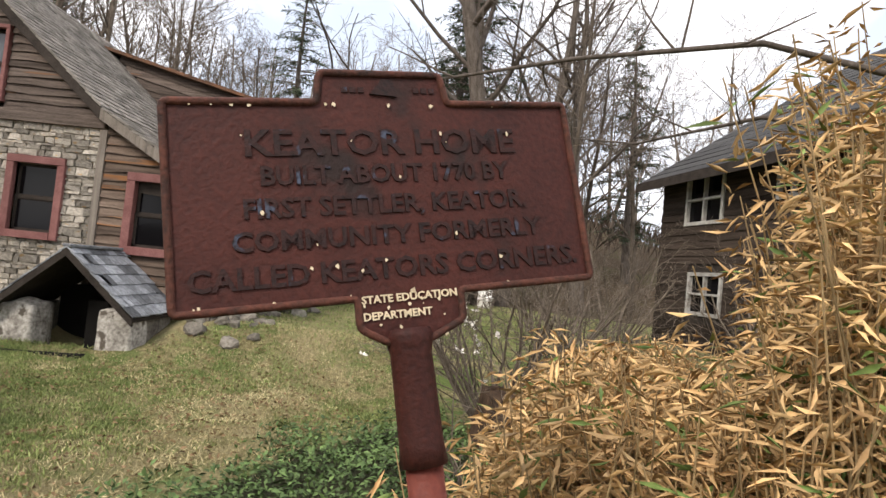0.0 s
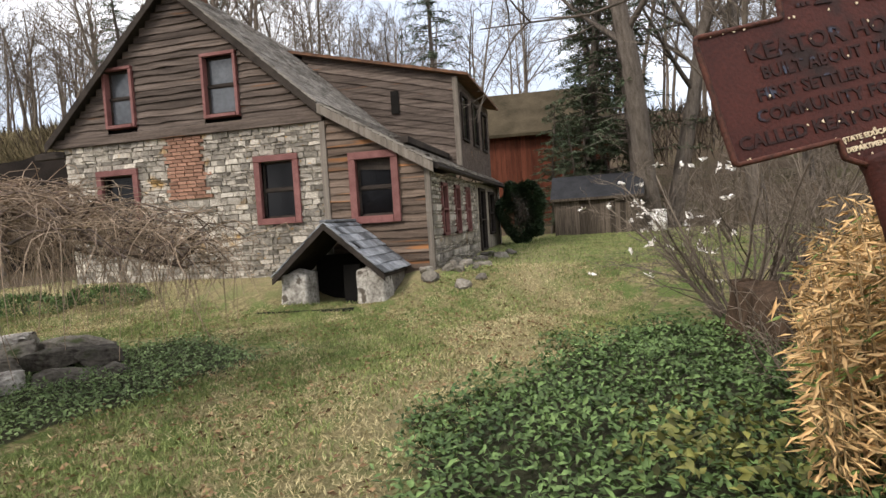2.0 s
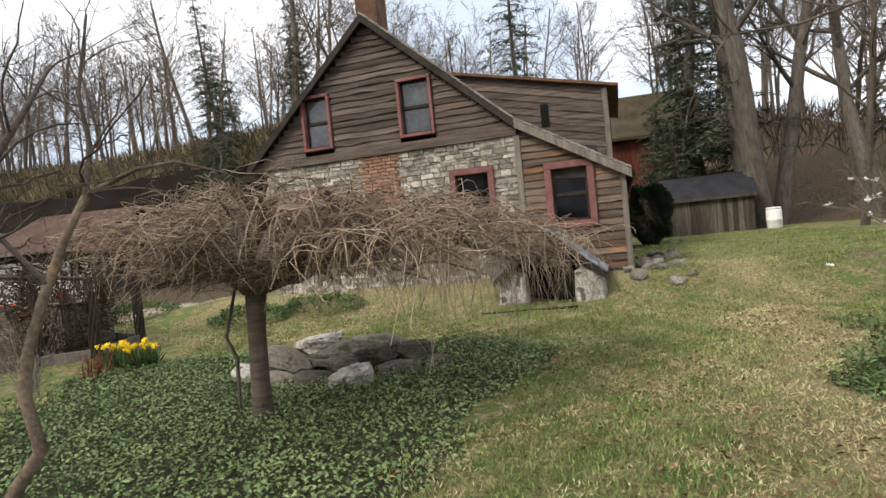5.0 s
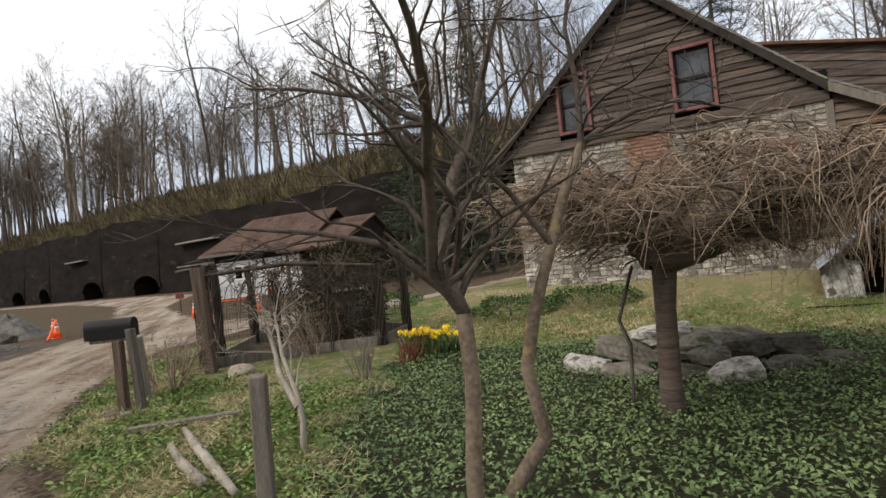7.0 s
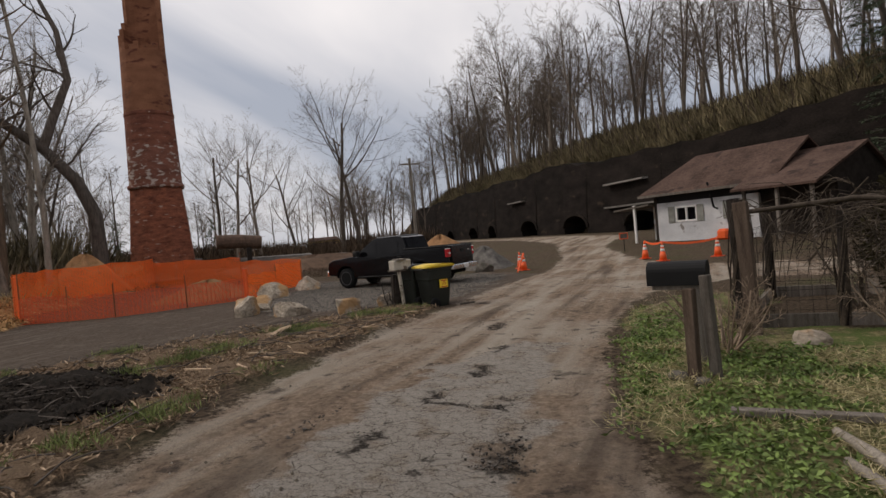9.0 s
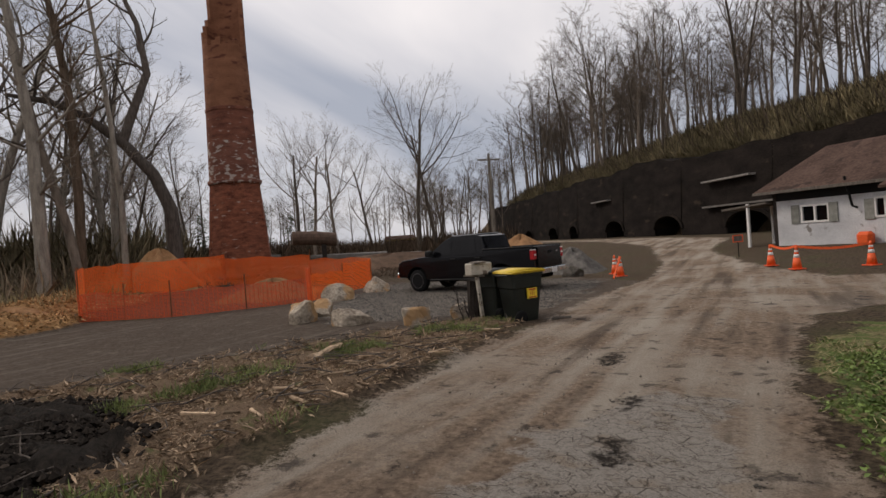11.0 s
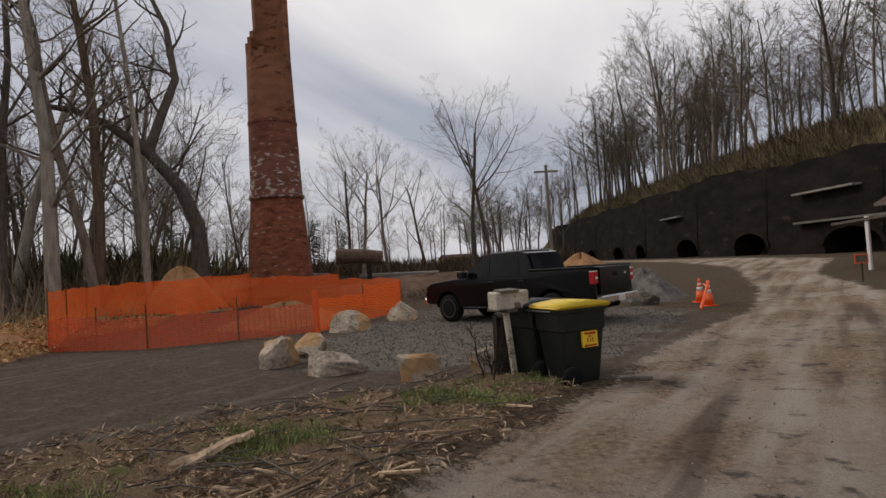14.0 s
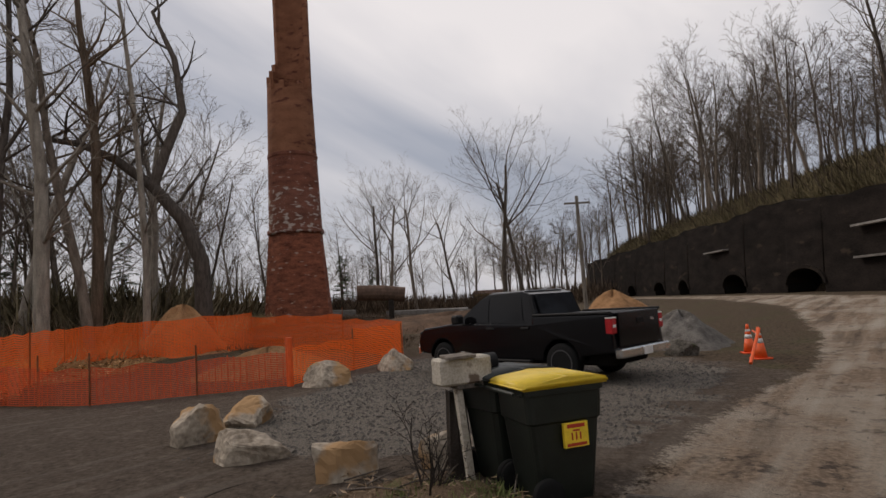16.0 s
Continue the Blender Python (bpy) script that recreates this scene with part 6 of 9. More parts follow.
part("porch_wall", boxmesh(5.6, 8.7, 0.4, 0.55, -0.4, 2.6), DARKTRIM, cottage, "dark board wall under the porch")
for x in (5.75, 7.2, 8.6):
    part("porch_post", boxmesh(x - 0.06, x + 0.06, -1.3, -1.18, -0.5, 2.15), GREYWOOD, cottage)
part("stove_pipe", tubemesh([(3.65, -0.1, 1.4), (3.5, -0.2, 1.5), (3.35, -0.35, 2.7)], 0.05, 8), BLACKPLASTIC, cottage)
part("canopy", boxmesh(-2.6, -0.1, -0.4, 1.4, 1.9, 2.0, 0.01, pose(0, 0, 0, 0, -4, 0)), GREYWOOD, cottage, "lean-to canopy on white posts")
for y in (-0.3, 1.3):
    part("canopy_post", boxmesh(-1.35, -1.23, y - 0.05, y + 0.05, -0.4, 1.98), WHITE, cottage, "white canopy post")
part("red_tarp", boxmesh(3.7, 4.3, -0.5, -0.1, -0.1, 0.45, 0.12), ORANGE, cottage)

# ---------------------------------------------------------------- old barns beyond the lawn
REDBOARD = mat("faded_red_boards", (0.060, 0.020, 0.013), (0.135, 0.046, 0.027), 2.0, 0.9, 0.4, 25.0, 0, 0.15, None, (5, 5, 0.7))
MOSSROOF = mat("mossy_roof", (0.028, 0.023, 0.014), (0.070, 0.055, 0.036), 1.2, 0.95, 0.5, 15.0)
barn = thing("red_barn", "faded red board barn with mossy brown roof", "barn", pose(-5.6, 28.6, 2.6, 0, 0, 4))
for k in range(24):
    part("plank", boxmesh(k * 0.25, k * 0.25 + 0.24, 0, 0.04 + rng.uniform(0, 0.015), -2.6, 2.9), REDBOARD, barn)
part("body", boxmesh(0.02, 6.0, 0.06, 5.5, -2.6, 2.88), DARKTRIM, barn)
part("door", boxmesh(1.2, 2.1, -0.03, -0.001, -1.9, 0.3), DARKTRIM, barn)
bm = bmesh.new()
prism(bm, [(-0.5, 2.7), (2.8, 5.3), (6.1, 2.7), (6.1, 2.84), (2.8, 5.45), (-0.5, 2.84)], -0.4, 6.4, Matrix(((0, 1, 0, 0), (1, 0, 0, 0), (0, 0, 1, 0), (0, 0, 0, 1))))
part("roof", bm, MOSSROOF, barn)

BARN2 = Matrix.Translation((5.46, 14.69, 1.45)) @ Matrix.Rotation(radians(-78.3), 4, "Z")
dark_barn = thing("dark_house", "dark board house with grey roof and pale windows", "house", BARN2)
DARKBOARD = mat("dark_brown_boards", (0.018, 0.014, 0.011), (0.065, 0.048, 0.038), 2.4, 0.85, 0.5, 30.0, 0, 0.25, None, (0.5, 3, 9))
OLDWHITE = mat("peeling_white_paint", (0.22, 0.21, 0.19), (0.50, 0.48, 0.45), 8.0, 0.8)
GREYROOF = mat("grey_asphalt_roof", (0.030, 0.030, 0.032), (0.085, 0.083, 0.081), 1.5, 0.9, 0.4, 30.0)
SWAP = Matrix(((0, 1, 0, 0), (1, 0, 0, 0), (0, 0, 1, 0), (0, 0, 0, 1)))
DARK_WINDOWS = ((1.05, 2.25, 1.95, 3.02), (3.85, 4.5, 2.3, 3.02), (1.35, 2.4, -0.1, 0.75))
holed_wall("front_wall", 0, 7, -1.6, 3.25, 0, 0.2, [(a, b, c, d) for a, b, c, d in DARK_WINDOWS], DARKTRIM, dark_barn)
z = -1.2
while z < 3.1:
    spans = [(0.02, 6.98)]
    for a, b, c, d in DARK_WINDOWS:
        if z + 0.16 > c - 0.1 and z < d + 0.1:
            spans = [q for p0, p1 in spans for q in ((p0, min(p1, a - 0.1)), (max(p0, b + 0.1), p1)) if q[1] - q[0] > 0.05]
    for p0, p1 in spans:
        part("clapboard", clapboard(p0, p1, z, 0.17, -0.01, 0.028), DARKBOARD, dark_barn)
    z += 0.17
part("end_wall", boxmesh(-0.001, 0.2, 0.2, 13.0, -1.6, 3.25), DARKBOARD, dark_barn)
bm = bmesh.new()
prism(bm, [(0.2, 3.25), (12.8, 3.25), (6.5, 7.55)], 0.0, 0.18, SWAP)
part("gable", bm, DARKBOARD, dark_barn)
part("core", boxmesh(0.2, 7, 0.6, 12.9, -1.6, 3.2), SHADEBLACK, dark_barn)
bm = bmesh.new()
prism(bm, [(-0.5, 3.0), (6.5, 7.76), (13.5, 3.0), (13.5, 2.88), (6.5, 7.62), (-0.5, 2.88)], -0.45, 7.4, SWAP)
part("roof", bm, GREYROOF, dark_barn, "grey asphalt shingle roof")
for k in range(20):
    u = k / 20
    m = Matrix.Translation((0, -0.5 + 7 * u, 3.0 + 4.76 * u)) @ Matrix.Rotation(math.atan2(4.76, 7), 4, "X")
    part("shingle_course", boxmesh(-0.46, 7.41, 0.0, 0.46, 0.004, 0.022, 0.0, m @ pose(0, 0, 0, -1.2, 0, 0), 0.004), GREYROOF, dark_barn)
part("fascia", boxmesh(-0.46, 7.4, -0.54, -0.503, 2.80, 3.02), DARKTRIM, dark_barn)
for xa, xb, za, zb in DARK_WINDOWS:
    w = part("window", boxmesh(xa - 0.06, xb + 0.06, -0.05, 0.08, zb - 0.02, zb + 0.06), OLDWHITE, dark_barn)
    xm, zm = (xa + xb) / 2, (za + zb) / 2
    for n, q in (("frame_side", (xa - 0.06, xa + 0.02, za - 0.06, zb - 0.02)), ("frame_side", (xb - 0.02, xb + 0.06, za - 0.06, zb - 0.02)), ("sill", (xa + 0.02, xb - 0.02, za - 0.06, za + 0.02)), ("mullion", (xm - 0.025, xm + 0.025, za + 0.02, zb - 0.02)), ("rail", (xa + 0.02, xm - 0.025, zm - 0.025, zm + 0.025)), ("rail", (xm + 0.025, xb - 0.02, zm - 0.025, zm + 0.025))):
        part(n, boxmesh(q[0], q[1], -0.045, 0.045, q[2], q[3]), OLDWHITE, w)
    part("pane", boxmesh(xa, xb, 0.05, 0.06, za, zb), GLASSDARK, w)

# ---------------------------------------------------------------- kitchen garden enclosure, posts and boards
garden = thing("garden_enclosure", "rough garden fence of dark posts and wire mesh", "fence")
POSTS = [(-15.0, 3.55, 1.75, 0.10), (-15.35, 4.1, 1.65, 0.07), (-14.2, 4.4, 1.5, 0.05), (-12.8, 5.5, 1.45, 0.07), (-13.2, 6.9, 1.5, 0.06), (-14.9, 7.6, 1.6, 0.06), (-16.6, 6.0, 1.6, 0.06), (-13.5, 5.0, 1.4, 0.05)]
for x, y, h, r in POSTS:
    z = ground_at(x, y)
    part("post", tubemesh([(x, y, z - 0.2), (x + 0.02, y, z + h * 0.5), (x + rng.uniform(-0.04, 0.04), y, z + h)], [r, r * 0.95, r * 0.85], 8), DARKTRIM, garden)
for i, j in ((0, 2), (2, 3), (3, 4), (4, 5), (5, 6), (6, 1)):
    (ax, ay, ah, _), (bx2, by2, bh, _) = POSTS[i], POSTS[j]
    za, zb = ground_at(ax, ay), ground_at(bx2, by2)
    d = Vector((bx2 - ax, by2 - ay, 0))
    bm = bmesh.new()
    m = Matrix.Translation((ax, ay, za)) @ Matrix.Rotation(math.atan2(d.y, d.x), 4, "Z")
    box(bm, 0.06, d.length - 0.06, -0.03, 0.03, -0.1, 0.17, 0.006, m)
    part("base_board", bm, GREYWOOD, garden)
    bm = bmesh.new()
    for k in range(9):
        z = 0.22 + k * 0.13
        tube(bm, [m @ Vector((0.05, 0, z)), m @ Vector((d.length - 0.05, 0, z + rng.uniform(-0.02, 0.02)))], 0.003, 3)
    for k in range(int(d.length / 0.15)):
        tube(bm, [m @ Vector((0.08 + k * 0.15, 0, 0.15)), m @ Vector((0.08 + k * 0.15, 0, 1.27))], 0.003, 3)
    part("wire_mesh", bm, DARKTRIM, garden)
r = random.Random(88)
vines = []
for k in range(400):
    u, v, w = r.gauss(0, 0.55), r.gauss(0, 0.6), r.gauss(0, 0.5)
    q = Vector((-14.1 + 1.2 * u, 5.4 + 1.3 * v, ground_at(-14.1, 5.4) + 1.42 + 0.42 * w))
    d = Vector((r.uniform(-1, 1), r.uniform(-1, 1), r.uniform(-0.9, 0.35))).normalized()
    L = r.uniform(0.35, 0.9)
    vines.append(([q, q + d * L * 0.5 + Vector((r.uniform(-0.08, 0.08), r.uniform(-0.08, 0.08), 0.03)), q + d * L - Vector((0, 0, 0.18 * L))], [0.009, 0.007, 0.004], 1))
for x, y, h, w in POSTS:
    for k in range(10):
        a = r.uniform(0, 6)
        vines.append(([Vector((x + (w + 0.03) * math.cos(a + t * 3), y + (w + 0.03) * math.sin(a + t * 3), ground_at(x, y) + h * t)) for t in (0, 0.25, 0.5, 0.75, 1.0)], [0.012, 0.012, 0.010, 0.008, 0.006], 1))
for k in range(2):
    vines.append(([Vector((-15.0, 3.55, 1.55)), Vector((-14.1, 4.6 + 0.3 * k, 1.62)), Vector((-12.8, 5.5, 1.42))], [0.03, 0.035, 0.028], 0))
VINES = vines
compost = thing("slatted_bin", "grey slatted wooden compost bin", "compost bin", pose(-14.9, 7.1, ground_at(-14.9, 7.1), 0, 0, -28))
for k in range(6):
    for y in (-0.45, 0.45):
        part("slat", boxmesh(-0.5, 0.5, y - 0.015, y + 0.015, 0.03 + k * 0.14, 0.15 + k * 0.14, 0.004), GREYWOOD, compost)
    for x in (-0.515, 0.515):
        part("slat", boxmesh(x - 0.015, x + 0.015, -0.43, 0.43, 0.03 + k * 0.14, 0.15 + k * 0.14, 0.004), GREYWOOD, compost)
for sx in (-0.47, 0.47):
    for sy in (-0.40, 0.40):
        part("corner_post", boxmesh(sx - 0.03, sx + 0.03, sy - 0.03, sy + 0.03, -0.1, 0.9), GREYWOOD, compost)
part("lid_board", boxmesh(-0.55, 0.55, -0.5, 0.5, 0.9, 0.93, 0.006), GREYWOOD, compost)


def square_post(x, y, h, w, label, lean=(0, 0), top=None):
    p = thing("wooden_post", label, "post", pose(x, y, ground_at(x, y), *lean, rng.uniform(10, 40)), "old garden posts")
    bm = bmesh.new()
    box(bm, -w, w, -w, w, -0.25, h, 0.008, None, 0.004)
    part("shaft", bm, BROWNPOST if h > 1.2 else GREYWOOD, p)
    if top:
        part("cap", boxmesh(-w - 0.015, w + 0.015, -w - 0.015, w + 0.015, h, h + 0.05, 0.006), OLDWHITE, p)


square_post(-9.36, -0.36, 0.93, 0.048, "grey square wooden fence post", (0, 2))
square_post(-13.95, 1.75, 0.85, 0.07, "grey wooden post wrapped in vines", (0, -3))
square_post(-14.6, 3.3, 1.7, 0.08, "tall split grey wooden post", (1, -2))
for (x, y), L, rz, hgt in (((-12.1, 1.02), 1.15, 43, 0.06),):
    b = thing("loose_board", "weathered grey board lying in the grass", "board", pose(x, y, ground_at(x, y) + hgt, 0, 0, rz))
    part("plank", boxmesh(-L / 2, L / 2, -0.045, 0.045, -0.03, 0.025, 0.006), GREYWOOD, b)
for pts in ([(-11.85, 0.85, 0.05), (-11.3, 0.55, 0.06), (-10.6, 0.2, 0.05), (-9.9, -0.15, 0.06)], [(-11.5, 0.45, 0.05), (-10.9, 0.15, 0.05), (-10.3, -0.1, 0.05)]):
    b = thing("fallen_branch", "pale broken branch lying in the grass", "branch")
    part("limb", tubemesh([(x, y, z + ground_at(x, y)) for x, y, z in pts], [0.03, 0.045, 0.05, 0.03][:len(pts)], 7), PALEBARK, b, "", True)
barrel = thing("white_barrel", "white plastic barrel standing beside the shed", "barrel", pose(1.75, 21.9, ground_at(1.75, 21.9)))
bm = bmesh.new()
lathe(bm, [(0.24, -0.02), (0.26, 0.05), (0.27, 0.30), (0.285, 0.32), (0.27, 0.34), (0.27, 0.62), (0.25, 0.72)], 18)
part("drum", bm, WHITE, barrel, "", True)
bm = bmesh.new()
lathe(bm, [(0.26, 0.72), (0.26, 0.77), (0.22, 0.79)], 18)
part("lid", bm, WHITE, barrel, "", True)

# utility pole and far low buildings
pole = thing("utility_pole", "pale wooden utility pole with a crossarm", "utility pole", pose(-60.0, 14.0, 0.3))
part("shaft", tubemesh([(0, 0, -0.5), (0, 0, 8.6)], [0.17, 0.12], 9), PALEBARK, pole)
part("crossarm", boxmesh(-0.06, 0.06, -1.0, 1.0, 8.0, 8.14), GREYWOOD, pole)
far_shed = thing("yellow_building", "small far yellow building beyond bare trees", "building", Matrix.Translation((-119, 15.3, 1.4)) @ Matrix.Rotation(radians(8), 4, "Z") @ Matrix.Diagonal((0.6, 0.55, 0.45, 1)))
part("wall", boxmesh(-3, 3, -4.5, 4.5, -1, 2.6), mat("yellow_siding", (0.42, 0.30, 0.08), (0.58, 0.44, 0.16)), far_shed)
bm = bmesh.new()
prism(bm, [(-3.4, 2.5), (0, 4.0), (3.4, 2.5)], -4.8, 4.8)
part("roof", bm, BROWNROOF, far_shed)
for y in (-2.5, 0, 2.5):
    part("window", boxmesh(2.99, 3.05, y - 0.5, y + 0.5, 0.8, 1.9), GLASSDARK, far_shed)
for k, (x, y, L) in enumerate(((-82, 3, 9), (-84, -8, 6), (-80, 9, 5))):
    s = thing("concrete_slab", "broken pale concrete foundation slab", "slab", pose(x, y, ground_at(x, y) + 0.3, 0, 2, 85 + 8 * k), "ruined foundations")
    part("slab_body", boxmesh(-L / 2, L / 2, -0.8, 0.8, -0.6, 0.45, 0.06, None, 0.1), CONCRETE, s)


# ---------------------------------------------------------------- trees
def grow(r, out, p, d, length, radius, depth, spec):
    """Adds a limb and its branches to out as (points, radii, depth)."""
    n = spec["segs"][min(depth, len(spec["segs"]) - 1)]
    pts, rad = [p.copy()], [radius]
    end = spec["taper"][min(depth, len(spec["taper"]) - 1)]
    wander = spec["wander"][min(depth, len(spec["wander"]) - 1)]
    for i in range(n):
        d = (d + Vector((r.uniform(-1, 1), r.uniform(-1, 1), r.uniform(-0.6, 0.6))) * wander + Vector((0, 0, spec["rise"][min(depth, len(spec["rise"]) - 1)]))).normalized()
        p = p + d * (length / n)
        pts.append(p.copy())
        rad.append(radius * (1 - (1 - end) * (i + 1) / n))
    out.append((pts, rad, depth))
    if depth + 1 < len(spec["count"]) + 1 and depth < len(spec["count"]):
        lo, hi = spec["from"][depth], 1.0
        k = spec["count"][depth]
        for i in range(k):
            t = lo + (hi - lo) * (i + r.uniform(0.1, 0.9)) / k
            j = min(int(t * n), n - 1)
            q = pts[j].lerp(pts[j + 1], t * n - j)
            axis_d = (pts[j + 1] - pts[j]).normalized()
            side_d = axis_d.cross(Vector((r.uniform(-1, 1), r.uniform(-1, 1), r.uniform(-1, 1)))).normalized()
            ang = radians(r.uniform(*spec["angle"][depth]))
            nd = axis_d * math.cos(ang) + side_d * math.sin(ang)
            here = rad[j] + (rad[j + 1] - rad[j]) * (t * n - j)
            L = length * r.uniform(*spec["ratio"][depth]) * (1.15 - 0.55 * t)
            grow(r, out, q, nd, L, max(here * r.uniform(0.35, 0.6), spec["thin"]), depth + 1, spec)


def limbs_mesh(name, limbs, sides, material, smooth=True):
    vs, fs = [], []
    for pts, rad, depth in limbs:
        s = sides[min(depth, len(sides) - 1)]
        base = len(vs)
        u = None
        for i, p in enumerate(pts):
            d = (pts[min(i + 1, len(pts) - 1)] - pts[max(i - 1, 0)]).normalized()
            u = d.orthogonal().normalized() if u is None else (u - d * u.dot(d)).normalized()
            w = d.cross(u)
            for k in range(s):
                a = k * math.tau / s
                vs.append(p + (u * math.cos(a) + w * math.sin(a)) * rad[i])
        for i in range(len(pts) - 1):
            for k in range(s):
                a, b = base + i * s + k, base + i * s + (k + 1) % s
                fs.append((a, b, b + s, a + s))
    return soup(name, vs, fs, material, smooth)


WOODS = dict(segs=[9, 5, 3, 2], taper=[0.25, 0.25, 0.3, 0.3], wander=[0.09, 0.2, 0.28, 0.3], rise=[0.03, 0.09, 0.07, 0.05], count=[15, 7, 5], angle=[(28, 62), (25, 65), (25, 65)], ratio=[(0.30, 0.52), (0.35, 0.6), (0.35, 0.6)], thin=0.012)
WOODS["from"] = [0.32, 0.2, 0.2]
SPREAD = dict(segs=[7, 7, 5, 3, 2], taper=[0.45, 0.25, 0.3, 0.3, 0.3], wander=[0.08, 0.2, 0.25, 0.3, 0.3], rise=[0.0, 0.12, 0.06, 0.05, 0.05], count=[8, 6, 5, 4], angle=[(30, 60), (30, 60), (25, 60), (25, 60)], ratio=[(0.55, 0.8), (0.4, 0.65), (0.4, 0.6), (0.4, 0.6)], thin=0.01)
SPREAD["from"] = [0.35, 0.25, 0.2, 0.2]


def bare_tree(seed, height, radius, spec, bark, label, sides=(7, 4, 3, 3), lean=(0, 0)):
    r = random.Random(seed)
    limbs = []
    grow(r, limbs, Vector((0, 0, -0.4)), Vector((lean[0], lean[1], 1)).normalized(), height, radius, 0, spec)
    t = thing("bare_tree", label, "tree", pose(0, 0, -500), "")
    part("trunk", limbs_mesh("trunk", [l for l in limbs if l[2] == 0], sides, bark), bark, t)
    part("crown", limbs_mesh("crown", [l for l in limbs if l[2] > 0], sides, bark), bark, t, "leafless branches and fine twigs")
    return t


def plant(proto, places, group=""):
    """Copies a tree to its places (x, y, scale, turn) and drops the pattern."""
    for i, (x, y, s, rz) in enumerate(places):
        m = pose(x, y, ground_at(x, y), 6.0 * math.sin(x * 12.9 + y), 6.0 * math.sin(x * 7.7 + y * 3.1), rz)
        c = copy_thing(proto, m)
        c.scale = (s, s, s * 1.0)
        tagged(c, group=group)
    for o in [*proto.children_recursive, proto]:
        bpy.data.objects.remove(o)


tr = random.Random(5)
WOODBARK = mat("woodland_bark", (0.072, 0.057, 0.045), (0.205, 0.168, 0.134), 2.0, 0.95, 0.6, 20.0, 0, 0.25, None, (3, 3, 0.7))
spots, far_spots = {k: [] for k in range(5)}, {k: [] for k in range(3)}
for k in range(190):
    x = tr.uniform(-150, -21)
    back = 6.5 + 38 * tr.random() ** 1.2
    y = float(wall_line(x)) + back
    s = tr.uniform(0.6, 1.5) * (1.04 + 0.3 * min(1, max(0, (-x - 60) / 40)))
    (spots[tr.randrange(5)] if back < 13 and x > -105 else far_spots[tr.randrange(3)]).append((x, y, s, tr.uniform(0, 360)))
for k in range(50):
    x, y = tr.uniform(-21, 30), tr.uniform(34, 66)
    (spots[tr.randrange(5)] if y < 44 else far_spots[tr.randrange(3)]).append((x, y, tr.uniform(0.9, 1.3), tr.uniform(0, 360)))
for k in range(36):
    x, y = tr.uniform(-92, -43), tr.uniform(-44, -14.5)
    if math.hypot(x + 61.8, y + 7.3) > 6:
        (spots[tr.randrange(5)] if y > -28 else far_spots[tr.randrange(3)]).append((x, y, tr.uniform(1.0, 1.5), tr.uniform(0, 360)))
for k in range(60):
    far_spots[tr.randrange(3)].append((tr.uniform(-175, -98), tr.uniform(-45, 28), tr.uniform(0.9, 1.3), tr.uniform(0, 360)))
for k in range(48):
    far_spots[tr.randrange(3)].append((tr.uniform(-170, -105), tr.uniform(22, 56), tr.uniform(1.0, 1.5), tr.uniform(0, 360)))
# unseen woods added to the south: darken window reflections, block low sky light
for k in range(70):
    far_spots[tr.randrange(3)].append((tr.uniform(-30, 40), tr.uniform(-44, -20), tr.uniform(1.0, 1.5), tr.uniform(0, 360)))
for x, y in ((3.4, 18.5), (6.2, 28), (8.5, 26), (13, 24)):
    spots[tr.randrange(5)].append((x, y, tr.uniform(0.75, 1.0), tr.uniform(0, 360)))
for k in range(5):
    proto = bare_tree(100 + k, 11.5, 0.15, WOODS, WOODBARK, "tall slender leafless woodland tree", (6, 3, 3, 3), (tr.uniform(-0.1, 0.1), tr.uniform(-0.1, 0.1)))
    plant(proto, spots[k], "bare woodland trees")
vs, fs, count = [], [], 0
for k in range(3):
    limbs = []
    grow(random.Random(140 + k), limbs, Vector((0, 0, -0.4)), Vector((0.04 * (k - 1), 0.03, 1)).normalized(), 11.5, 0.16, 0, WOODS | dict(segs=[6, 3, 2, 1], count=[13, 5, 4], thin=0.017))
    pattern = limbs_mesh("pattern", limbs, (5, 3, 3, 3), WOODBARK)
    co = np.empty(len(pattern.vertices) * 3)
    pattern.vertices.foreach_get("co", co)
    co = co.reshape(-1, 3)
    face = np.array([p.vertices[:] for p in pattern.polygons])
    for x, y, s, rz in far_spots[k]:
        c, n = math.cos(radians(rz)), math.sin(radians(rz))
        vs.append(np.stack([x + s * (co[:, 0] * c - co[:, 1] * n), y + s * (co[:, 0] * n + co[:, 1] * c), ground_at(x, y) + s * co[:, 2]], 1))
        fs.append(face + count)
        count += len(co)
    bpy.data.meshes.remove(pattern)
vs, fs = np.concatenate(vs), np.concatenate(fs)
me = bpy.data.meshes.new("far_woods")
me.vertices.add(len(vs))
me.vertices.foreach_set("co", vs.astype(np.float32).ravel())
me.loops.add(fs.size)
me.loops.foreach_set("vertex_index", fs.astype(np.int32).ravel())
me.polygons.add(len(fs))
me.polygons.foreach_set("loop_start", np.arange(0, fs.size, 4, dtype=np.int32))
me.update(calc_edges=True)
me.materials.append(WOODBARK)
tagged(new("far_woods", me), "leafless grey-brown woods on the far slopes", "woods", kind="stuff")

